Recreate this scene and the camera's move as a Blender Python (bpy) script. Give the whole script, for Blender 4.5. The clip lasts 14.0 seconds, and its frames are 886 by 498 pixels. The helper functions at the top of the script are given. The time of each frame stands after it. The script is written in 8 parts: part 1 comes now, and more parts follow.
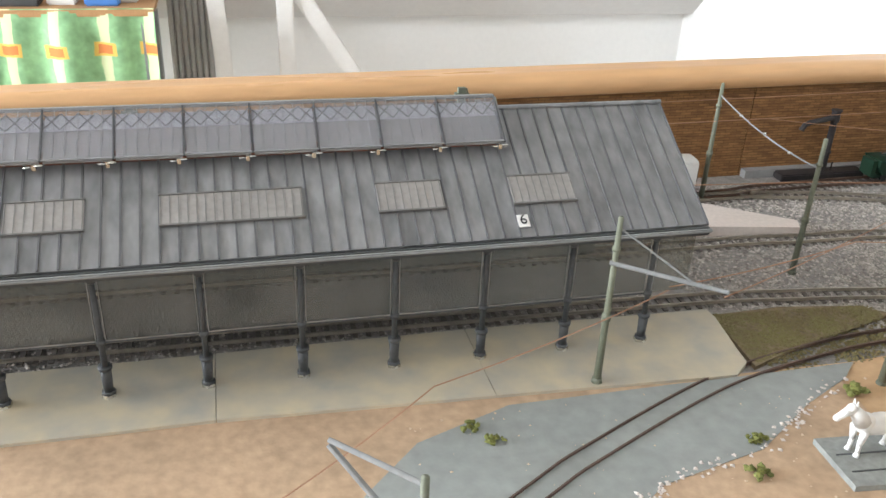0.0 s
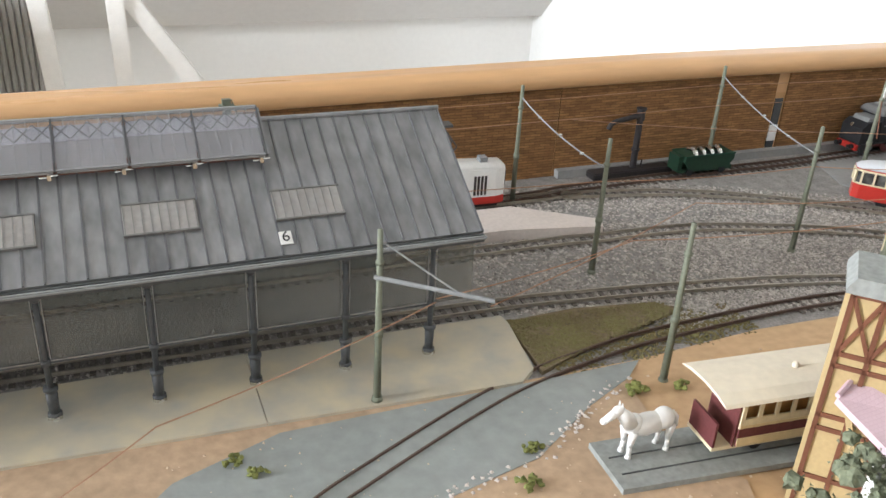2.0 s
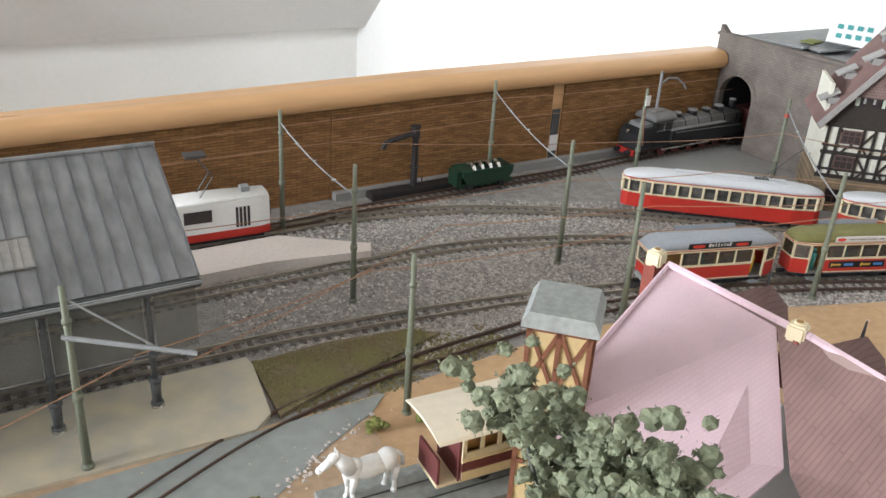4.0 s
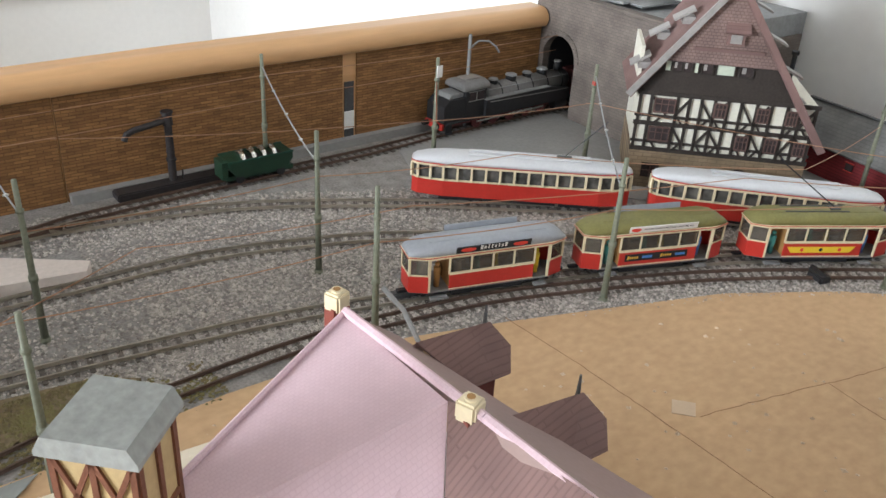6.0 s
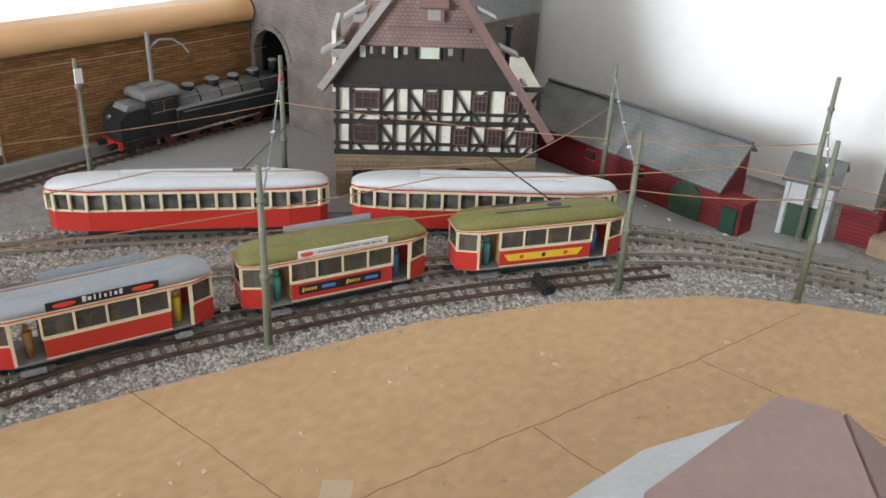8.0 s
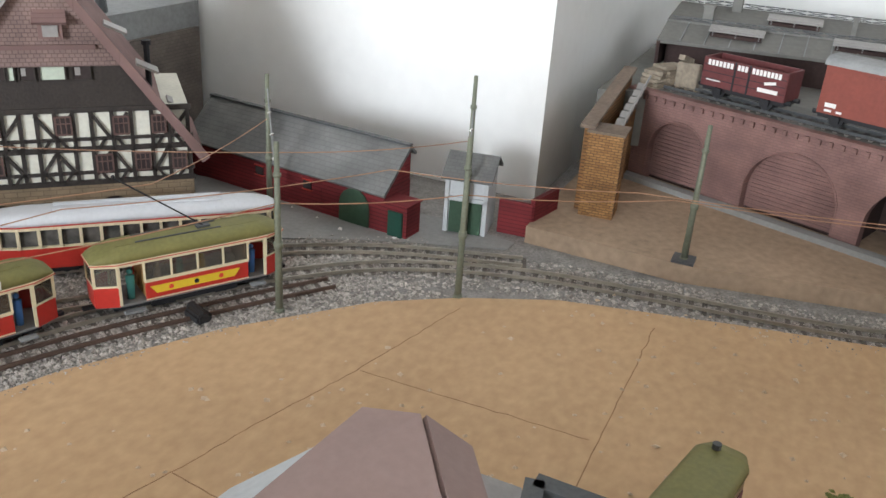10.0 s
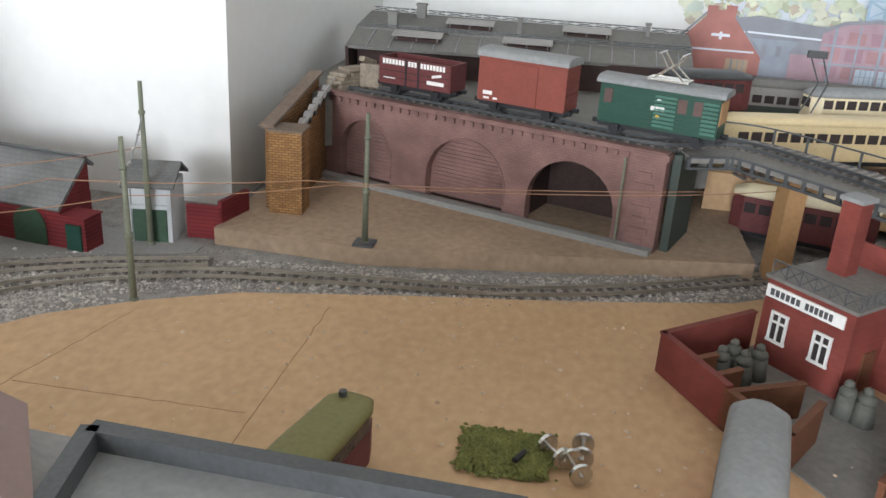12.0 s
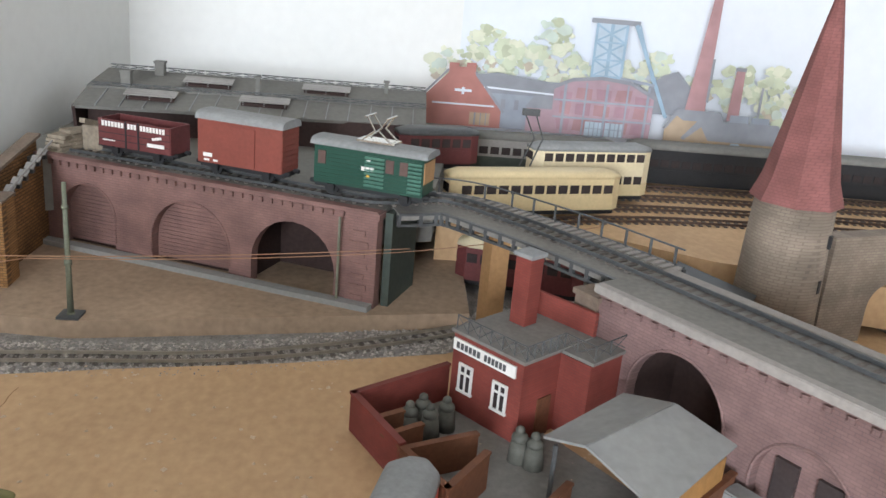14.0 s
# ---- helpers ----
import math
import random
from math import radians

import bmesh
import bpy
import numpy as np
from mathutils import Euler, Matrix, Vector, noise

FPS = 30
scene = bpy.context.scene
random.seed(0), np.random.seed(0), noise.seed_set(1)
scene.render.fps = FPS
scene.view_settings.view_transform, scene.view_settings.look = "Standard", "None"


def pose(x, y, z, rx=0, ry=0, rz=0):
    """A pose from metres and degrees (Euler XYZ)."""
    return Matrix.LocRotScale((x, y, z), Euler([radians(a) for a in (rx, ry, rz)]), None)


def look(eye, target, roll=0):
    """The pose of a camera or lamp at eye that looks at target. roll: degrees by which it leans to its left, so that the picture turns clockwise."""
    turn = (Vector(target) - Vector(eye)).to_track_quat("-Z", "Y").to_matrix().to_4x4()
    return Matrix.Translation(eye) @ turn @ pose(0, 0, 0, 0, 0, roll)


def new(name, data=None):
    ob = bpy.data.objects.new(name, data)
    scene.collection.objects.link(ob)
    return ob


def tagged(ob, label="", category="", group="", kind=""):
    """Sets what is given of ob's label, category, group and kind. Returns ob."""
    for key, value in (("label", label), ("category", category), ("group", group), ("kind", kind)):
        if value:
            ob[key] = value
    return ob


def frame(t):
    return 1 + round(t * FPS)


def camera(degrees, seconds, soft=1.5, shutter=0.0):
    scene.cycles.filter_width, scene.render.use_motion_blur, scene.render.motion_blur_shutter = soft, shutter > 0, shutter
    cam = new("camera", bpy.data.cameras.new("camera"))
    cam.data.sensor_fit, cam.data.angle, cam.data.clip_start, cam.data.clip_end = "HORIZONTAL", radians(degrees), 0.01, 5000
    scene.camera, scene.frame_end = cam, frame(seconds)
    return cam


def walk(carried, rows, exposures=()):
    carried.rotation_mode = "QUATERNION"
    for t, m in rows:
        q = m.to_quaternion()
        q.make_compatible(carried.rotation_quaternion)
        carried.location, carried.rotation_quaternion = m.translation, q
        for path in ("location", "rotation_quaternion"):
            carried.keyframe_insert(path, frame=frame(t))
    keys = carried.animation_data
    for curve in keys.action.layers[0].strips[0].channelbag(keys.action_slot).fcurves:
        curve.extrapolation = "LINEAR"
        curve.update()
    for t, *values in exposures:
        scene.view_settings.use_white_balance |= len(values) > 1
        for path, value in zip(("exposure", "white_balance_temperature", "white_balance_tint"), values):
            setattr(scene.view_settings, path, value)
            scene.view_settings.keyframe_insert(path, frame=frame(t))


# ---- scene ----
cam = camera(55.0, 14.0)
PATH = [
    (0, (-0.267, -0.662, 0.295), (0.193, 1.059, -0.613), 2.7),
    (0.5, (-0.253, -0.657, 0.293), (0.223, 1.064, -0.607), 2.5),
    (1, (-0.238, -0.657, 0.294), (0.308, 1.042, -0.609), 3.0),
    (1.5, (-0.217, -0.657, 0.294), (0.416, 1.015, -0.602), 3.3),
    (2, (-0.195, -0.662, 0.294), (0.51, 0.987, -0.592), 3.3),
    (2.5, (-0.176, -0.666, 0.298), (0.594, 0.959, -0.579), 3.4),
    (3, (-0.149, -0.668, 0.301), (0.68, 0.931, -0.568), 3.2),
    (3.2, (-0.139, -0.671, 0.305), (0.725, 0.91, -0.563), 3.2),
    (5.5, (-0.014, -0.677, 0.305), (1.078, 0.755, -0.565), 3.9),
    (6, (0.054, -0.655, 0.305), (1.156, 0.717, -0.645), 3.6),
    (6.5, (0.123, -0.643, 0.275), (1.264, 0.709, -0.658), 3.0),
    (7, (0.171, -0.632, 0.259), (1.387, 0.666, -0.656), 3.1),
    (7.5, (0.201, -0.644, 0.258), (1.482, 0.599, -0.644), 2.8),
    (8, (0.226, -0.653, 0.259), (1.578, 0.513, -0.64), 2.7),
    (8.2, (0.236, -0.66, 0.26), (1.611, 0.481, -0.639), 2.2),
    (10.3, (0.277, -0.704, 0.253), (1.983, -0.066, -0.572), 3.5),
    (10.5, (0.276, -0.715, 0.253), (1.998, -0.11, -0.566), 2.9),
    (11, (0.278, -0.735, 0.255), (2.043, -0.252, -0.551), 3.3),
    (11.5, (0.28, -0.753, 0.249), (2.084, -0.387, -0.533), 3.5),
    (12, (0.273, -0.776, 0.24), (2.112, -0.512, -0.5), 3.7),
    (12.5, (0.274, -0.793, 0.247), (2.137, -0.615, -0.459), 3.8),
    (13, (0.275, -0.813, 0.252), (2.159, -0.715, -0.411), 4.2),
    (13.5, (0.275, -0.84, 0.26), (2.165, -0.85, -0.393), 4.7),
    (14, (0.276, -0.857, 0.263), (2.172, -0.977, -0.363), 5.1),
]
walk(cam, [(t, look(eye, target, roll)) for t, eye, target, roll in PATH], [(0, 0.06), (3, -0.08), (5.5, -0.22), (7, -0.12), (9.5, -0.24), (11.5, -0.33), (14, -0.29)])

# ---- world and light ----
world = bpy.data.worlds.new("world")
scene.world = world
world.use_nodes = True
wn = world.node_tree.nodes
sky = wn.new("ShaderNodeTexSky")
sky.sky_type, sky.sun_disc = "NISHITA", False
sky.sun_elevation, sky.sun_rotation = radians(48), radians(200)
wn["Background"].inputs["Strength"].default_value = 0.055
world.node_tree.links.new(sky.outputs["Color"], wn["Background"].inputs["Color"])


def area_light(name, at, target, w, h, watts, colour=(1, 1, 1)):
    lamp = bpy.data.lights.new(name, "AREA")
    lamp.shape, lamp.size, lamp.size_y, lamp.energy, lamp.color = "RECTANGLE", w, h, watts, colour
    ob = new(name, lamp)
    ob.matrix_world = look(at, target)
    return ob


C = 0.01  # all lengths below are in centimetres

# ---- materials ----


def material(name, colour, rough=0.7, vary=0.25, scale=60.0, fine=600.0, bump=0.15, metal=0.0, stain=None, spec=0.35):
    m = bpy.data.materials.new(name)
    m.use_nodes = True
    n, l = m.node_tree.nodes, m.node_tree.links
    b = n["Principled BSDF"]
    tc = n.new("ShaderNodeTexCoord")
    big, small = n.new("ShaderNodeTexNoise"), n.new("ShaderNodeTexNoise")
    big.inputs["Scale"].default_value, big.inputs["Detail"].default_value = scale, 4
    small.inputs["Scale"].default_value, small.inputs["Detail"].default_value = fine, 2
    info = n.new("ShaderNodeObjectInfo")
    for t in (big, small):
        l.new(tc.outputs["Object"], t.inputs["Vector"])
    add = n.new("ShaderNodeMath")
    add.operation = "ADD"
    l.new(big.outputs["Fac"], add.inputs[0])
    l.new(small.outputs["Fac"], add.inputs[1])
    ramp = n.new("ShaderNodeMapRange")
    ramp.inputs["From Min"].default_value, ramp.inputs["From Max"].default_value = 0.65, 1.35
    l.new(add.outputs[0], ramp.inputs["Value"])
    mix = n.new("ShaderNodeMix")
    mix.data_type = "RGBA"
    dark = [c * (1 - vary) for c in colour]
    light = [min(1, c * (1 + vary * 0.8)) for c in colour]
    if stain:
        dark = stain
    mix.inputs["A"].default_value, mix.inputs["B"].default_value = (*dark, 1), (*light, 1)
    l.new(ramp.outputs["Result"], mix.inputs["Factor"])
    hsv = n.new("ShaderNodeHueSaturation")
    rnd = n.new("ShaderNodeMapRange")
    rnd.inputs["To Min"].default_value, rnd.inputs["To Max"].default_value = 1 - vary * 0.35, 1 + vary * 0.35
    l.new(info.outputs["Random"], rnd.inputs["Value"])
    l.new(rnd.outputs["Result"], hsv.inputs["Value"])
    l.new(mix.outputs["Result"], hsv.inputs["Color"])
    l.new(hsv.outputs["Color"], b.inputs["Base Color"])
    rr = n.new("ShaderNodeMapRange")
    rr.inputs["To Min"].default_value, rr.inputs["To Max"].default_value = max(0.05, rough - 0.12), min(1, rough + 0.12)
    l.new(big.outputs["Fac"], rr.inputs["Value"])
    l.new(rr.outputs["Result"], b.inputs["Roughness"])
    b.inputs["Metallic"].default_value = metal
    b.inputs["Specular IOR Level"].default_value = spec
    if bump:
        bp = n.new("ShaderNodeBump")
        bp.inputs["Strength"].default_value, bp.inputs["Distance"].default_value = bump, 0.001
        l.new(small.outputs["Fac"], bp.inputs["Height"])
        l.new(bp.outputs["Normal"], b.inputs["Normal"])
    return m


def stretch(m, x, y, z):
    """Scales the object coordinates of a material's noise, for grain that runs one way."""
    n, l = m.node_tree.nodes, m.node_tree.links
    tc = next(k for k in n if k.type == "TEX_COORD")
    mp = n.new("ShaderNodeMapping")
    mp.inputs["Scale"].default_value = (x, y, z)
    l.new(tc.outputs["Object"], mp.inputs["Vector"])
    for k in n:
        if k.type == "TEX_NOISE":
            l.new(mp.outputs["Vector"], k.inputs["Vector"])
    return m


def brick_material(name, c1, c2, mortar, length, height, rough=0.8, flip=(0, 1), bump=0.5, gap=0.12, offset=0.5, mottle=(0.72, 1.22)):
    """Courses of bricks, lengths in cm; flip names the two object axes along and up the wall."""
    m = bpy.data.materials.new(name)
    m.use_nodes = True
    n, l = m.node_tree.nodes, m.node_tree.links
    b = n["Principled BSDF"]
    tc, sep, com = n.new("ShaderNodeTexCoord"), n.new("ShaderNodeSeparateXYZ"), n.new("ShaderNodeCombineXYZ")
    l.new(tc.outputs["Object"], sep.inputs[0])
    l.new(sep.outputs[flip[0]], com.inputs[0])
    l.new(sep.outputs[flip[1]], com.inputs[1])
    t = n.new("ShaderNodeTexBrick")
    t.offset = offset
    t.inputs["Scale"].default_value = 1.0
    t.inputs["Brick Width"].default_value, t.inputs["Row Height"].default_value = length * C, height * C
    t.inputs["Mortar Size"].default_value = gap * height * C
    t.inputs["Mortar Smooth"].default_value = 0.3
    for k, c in (("Color1", c1), ("Color2", c2), ("Mortar", mortar)):
        t.inputs[k].default_value = (*c, 1)
    l.new(com.outputs[0], t.inputs["Vector"])
    noise_t = n.new("ShaderNodeTexNoise")
    noise_t.inputs["Scale"].default_value, noise_t.inputs["Detail"].default_value = 35, 5
    l.new(tc.outputs["Object"], noise_t.inputs["Vector"])
    mr = n.new("ShaderNodeMapRange")
    mr.inputs["From Min"].default_value, mr.inputs["From Max"].default_value = 0.3, 0.7
    mr.inputs["To Min"].default_value, mr.inputs["To Max"].default_value = mottle
    l.new(noise_t.outputs["Fac"], mr.inputs["Value"])
    hsv = n.new("ShaderNodeHueSaturation")
    l.new(t.outputs["Color"], hsv.inputs["Color"])
    l.new(mr.outputs["Result"], hsv.inputs["Value"])
    l.new(hsv.outputs["Color"], b.inputs["Base Color"])
    b.inputs["Roughness"].default_value = rough
    b.inputs["Specular IOR Level"].default_value = 0.3
    bp = n.new("ShaderNodeBump")
    bp.invert = True
    bp.inputs["Strength"].default_value, bp.inputs["Distance"].default_value = bump, 0.001
    l.new(t.outputs["Fac"], bp.inputs["Height"])
    l.new(bp.outputs["Normal"], b.inputs["Normal"])
    return m


def glass_material(name, colour, rough, alpha):
    m = bpy.data.materials.new(name)
    m.use_nodes = True
    n, l = m.node_tree.nodes, m.node_tree.links
    out = n["Material Output"]
    tr, gl, mx = n.new("ShaderNodeBsdfTransparent"), n.new("ShaderNodeBsdfPrincipled"), n.new("ShaderNodeMixShader")
    tr.inputs["Color"].default_value = (*colour, 1)
    gl.inputs["Base Color"].default_value = (*[c * 0.6 for c in colour], 1)
    gl.inputs["Roughness"].default_value = rough
    nt, mr = n.new("ShaderNodeTexNoise"), n.new("ShaderNodeMapRange")
    nt.inputs["Scale"].default_value = 45
    tc = n.new("ShaderNodeTexCoord")
    l.new(tc.outputs["Object"], nt.inputs["Vector"])
    mr.inputs["To Min"].default_value, mr.inputs["To Max"].default_value = alpha - 0.15, alpha + 0.15
    l.new(nt.outputs["Fac"], mr.inputs["Value"])
    l.new(mr.outputs["Result"], mx.inputs["Fac"])
    l.new(tr.outputs[0], mx.inputs[1])
    l.new(gl.outputs[0], mx.inputs[2])
    l.new(mx.outputs[0], out.inputs["Surface"])
    return m


M = {}
M["white_wall"] = material("white wall paint", (0.80, 0.80, 0.78), 0.9, 0.03, 3, 80, 0.05)
# greyer than the white walls, partly to carry the slope's dimness
M["grey_slope"] = material("slope greyed for dimness", (0.62, 0.62, 0.61), 0.9, 0.04, 3, 80, 0.05)
M["wood_floor"] = material("floor boards", (0.30, 0.22, 0.15), 0.6, 0.2, 8, 60)
M["orange_wood"] = stretch(material("varnished beech", (0.68, 0.405, 0.20), 0.3, 0.12, 26, 160, 0.03), 0.12, 1, 1)
M["gravel"] = material("grey ballast bed", (0.27, 0.255, 0.24), 0.95, 0.40, 90, 520, 0.9)
M["stone"] = material("ballast stone", (0.365, 0.335, 0.305), 0.9, 0.4, 200, 900, 0.2)
M["brown_board"] = stretch(material("ochre board", (0.55, 0.365, 0.205), 0.72, 0.15, 7, 140, 0.12, stain=(0.475, 0.305, 0.165)), 0.9, 1.2, 1)
M["ochre_sand"] = material("ochre sand", (0.49, 0.345, 0.225), 0.9, 0.22, 14, 160, 0.4)
M["grey_path"] = material("grey path", (0.29, 0.305, 0.29), 0.9, 0.16, 12, 120, 0.3)
M["grass"] = material("dry grass", (0.165, 0.155, 0.062), 0.95, 0.5, 40, 300, 0.9, stain=(0.19, 0.14, 0.08))
M["concrete"] = material("grey forecourt", (0.29, 0.285, 0.275), 0.9, 0.12, 25, 300, 0.25)
M["platform"] = material("platform card", (0.57, 0.49, 0.34), 0.5, 0.10, 22, 60, 0.06, stain=(0.40, 0.385, 0.34))
M["pale_platform"] = material("pale platform", (0.58, 0.51, 0.46), 0.8, 0.1, 30, 300, 0.2)
M["dark_iron"] = material("dark grey iron", (0.075, 0.078, 0.08), 0.45, 0.25, 60, 500, 0.1)
M["zinc"] = stretch(material("weathered zinc roof", (0.265, 0.265, 0.268), 0.6, 0.2, 34, 150, 0.12, stain=(0.145, 0.147, 0.15)), 1, 0.45, 0.45)
M["skylight"] = material("dull skylight sheet", (0.30, 0.285, 0.27), 0.4, 0.15, 40, 300, 0.1)
M["dusty_iron"] = material("dusty grey iron", (0.19, 0.185, 0.18), 0.6, 0.2, 60, 400, 0.1)
M["pole"] = material("grey green pole", (0.17, 0.18, 0.13), 0.6, 0.2, 80, 500, 0.1)
M["copper"] = material("copper wire", (0.42, 0.24, 0.15), 0.4, 0.1, 50, 100, 0, metal=0.6)
M["silver"] = material("bare metal", (0.65, 0.64, 0.60), 0.25, 0.1, 50, 300, 0.05, metal=0.9)
M["rail"] = material("brass rail", (0.42, 0.385, 0.32), 0.4, 0.2, 30, 200, 0.05, metal=0.75)
M["rust_rail"] = material("rusty rail", (0.13, 0.085, 0.065), 0.6, 0.2, 30, 200, 0.1, metal=0.3)
M["sleeper"] = material("dark sleeper", (0.15, 0.13, 0.115), 0.85, 0.3, 80, 600, 0.3)
M["red"] = material("tram red", (0.50, 0.035, 0.025), 0.35, 0.08, 50, 400, 0.03, spec=0.5)
M["cream"] = material("cream paint", (0.72, 0.62, 0.42), 0.4, 0.08, 50, 400, 0.03)
M["pale_cream"] = material("pale cream card", (0.74, 0.66, 0.52), 0.6, 0.08, 30, 200, 0.05)
M["olive"] = material("olive roof", (0.20, 0.185, 0.065), 0.55, 0.15, 50, 400, 0.08)
M["grey_roof"] = material("grey tram roof", (0.32, 0.34, 0.37), 0.45, 0.08, 50, 400, 0.05)
M["white_roof"] = material("silver white roof", (0.60, 0.61, 0.63), 0.4, 0.06, 50, 400, 0.04)
M["black"] = material("black plastic", (0.02, 0.02, 0.022), 0.6, 0.3, 60, 500, 0.1)
M["inside"] = material("brown interior", (0.20, 0.11, 0.05), 0.7, 0.3, 80, 300, 0.1)
M["white"] = material("white paint", (0.78, 0.77, 0.74), 0.5, 0.06, 60, 400, 0.05)
M["yellow"] = material("yellow panel", (0.75, 0.52, 0.04), 0.45, 0.05, 60, 400, 0.02)
M["blue"] = material("blue lettering", (0.08, 0.22, 0.55), 0.5, 0.05, 60, 400, 0)
M["signred"] = material("red lettering", (0.70, 0.06, 0.04), 0.5, 0.05, 60, 400, 0)
M["gold"] = material("gold lettering", (0.70, 0.42, 0.06), 0.5, 0.05, 60, 400, 0)
M["pane"] = glass_material("tram glass", (0.62, 0.58, 0.52), 0.08, 0.18)
M["dusty_glass"] = glass_material("dusty glazing", (0.74, 0.74, 0.71), 0.25, 0.17)
M["clere_glass"] = glass_material("clerestory glazing", (0.93, 0.93, 0.96), 0.22, 0.2)
M["hopper_green"] = material("bottle green paint", (0.012, 0.04, 0.022), 0.5, 0.2, 60, 400, 0.05)
M["green"] = material("dark green paint", (0.014, 0.062, 0.042), 0.45, 0.15, 60, 400, 0.05)
# paler than the locomotive green: light caught by the louvres is painted in
M["louvre_lit_green"] = material("green louvre with caught light", (0.10, 0.22, 0.17), 0.35, 0.15, 60, 400, 0.05)
M["brick_paper"] = stretch(brick_material("brown brick paper", (0.34, 0.175, 0.066), (0.225, 0.112, 0.044), (0.165, 0.08, 0.034), 1.1, 0.26, flip=(0, 2), gap=0.14), 1.6, 1, 9)
M["pink_brick"] = brick_material("pink brick", (0.25, 0.14, 0.124), (0.225, 0.126, 0.112), (0.195, 0.118, 0.106), 0.62, 0.21, flip=(0, 2), gap=0.14)
M["red_brick"] = brick_material("red brick", (0.225, 0.052, 0.04), (0.205, 0.046, 0.036), (0.17, 0.046, 0.037), 0.5, 0.18, flip=(0, 2), bump=0.3, gap=0.12)
M["ochre_brick"] = brick_material("ochre brick", (0.29, 0.145, 0.055), (0.21, 0.105, 0.04), (0.11, 0.06, 0.03), 0.7, 0.28, flip=(0, 2), gap=0.18)
M["grey_stone"] = brick_material("grey stone blocks", (0.18, 0.15, 0.13), (0.155, 0.13, 0.113), (0.13, 0.11, 0.096), 0.55, 0.3, flip=(0, 2), gap=0.1)
M["red_board"] = brick_material("red clapboard", (0.21, 0.028, 0.032), (0.18, 0.024, 0.028), (0.11, 0.016, 0.018), 9, 0.3, flip=(0, 2), gap=0.12)
M["roof_brown"] = brick_material("brown roof tiles", (0.215, 0.132, 0.12), (0.20, 0.124, 0.113), (0.178, 0.11, 0.10), 2.4, 0.24, flip=(0, 1), gap=0.14, mottle=(0.85, 1.12))
M["roof_pink"] = brick_material("pink roof tiles", (0.66, 0.49, 0.53), (0.64, 0.47, 0.51), (0.61, 0.44, 0.48), 0.22, 0.17, flip=(0, 1), bump=0.35, gap=0.1, mottle=(0.93, 1.06))
M["slate"] = brick_material("grey slate", (0.185, 0.185, 0.18), (0.165, 0.165, 0.16), (0.145, 0.145, 0.14), 0.5, 0.3, flip=(0, 1), bump=0.3, gap=0.1)
M["spire_tiles"] = brick_material("red spire shingles", (0.255, 0.10, 0.093), (0.235, 0.093, 0.086), (0.20, 0.08, 0.074), 0.34, 0.22, flip=(0, 2), bump=0.4, gap=0.12)
M["tower_stone"] = brick_material("tower stone", (0.27, 0.22, 0.17), (0.235, 0.185, 0.145), (0.195, 0.155, 0.125), 0.55, 0.24, flip=(0, 2), gap=0.12)
M["timber"] = material("dark timber", (0.035, 0.028, 0.024), 0.7, 0.3, 80, 500, 0.2)
M["brown_timber"] = material("brown timber", (0.17, 0.065, 0.035), 0.7, 0.2, 80, 500, 0.2)
M["plaster"] = material("cream plaster", (0.66, 0.64, 0.55), 0.85, 0.1, 50, 400, 0.15)
M["tan_plaster"] = material("tan plaster", (0.46, 0.34, 0.17), 0.85, 0.1, 50, 400, 0.15)
M["window_dark"] = material("dark window", (0.05, 0.04, 0.04), 0.2, 0.2, 80, 400, 0)
M["window_red"] = material("brown window bars", (0.12, 0.07, 0.06), 0.6, 0.2, 80, 400, 0.1)
M["leaf"] = material("flock foliage", (0.165, 0.18, 0.115), 0.95, 0.35, 100, 700, 0.5)
M["soil"] = material("dry soil", (0.22, 0.17, 0.10), 0.95, 0.4, 30, 300, 0.8)
M["moss_green"] = material("faded green paint", (0.04, 0.08, 0.048), 0.6, 0.2, 60, 400, 0.05)
M["moss"] = material("moss", (0.19, 0.20, 0.06), 0.95, 0.4, 90, 700, 0.6)
M["wagon_maroon"] = material("maroon wagon", (0.13, 0.035, 0.035), 0.6, 0.2, 60, 400, 0.1)
M["wagon_red"] = material("bauxite wagon", (0.22, 0.058, 0.042), 0.65, 0.12, 60, 400, 0.1)
M["tan_wood"] = material("pale wood block", (0.42, 0.24, 0.11), 0.7, 0.15, 40, 300, 0.1)
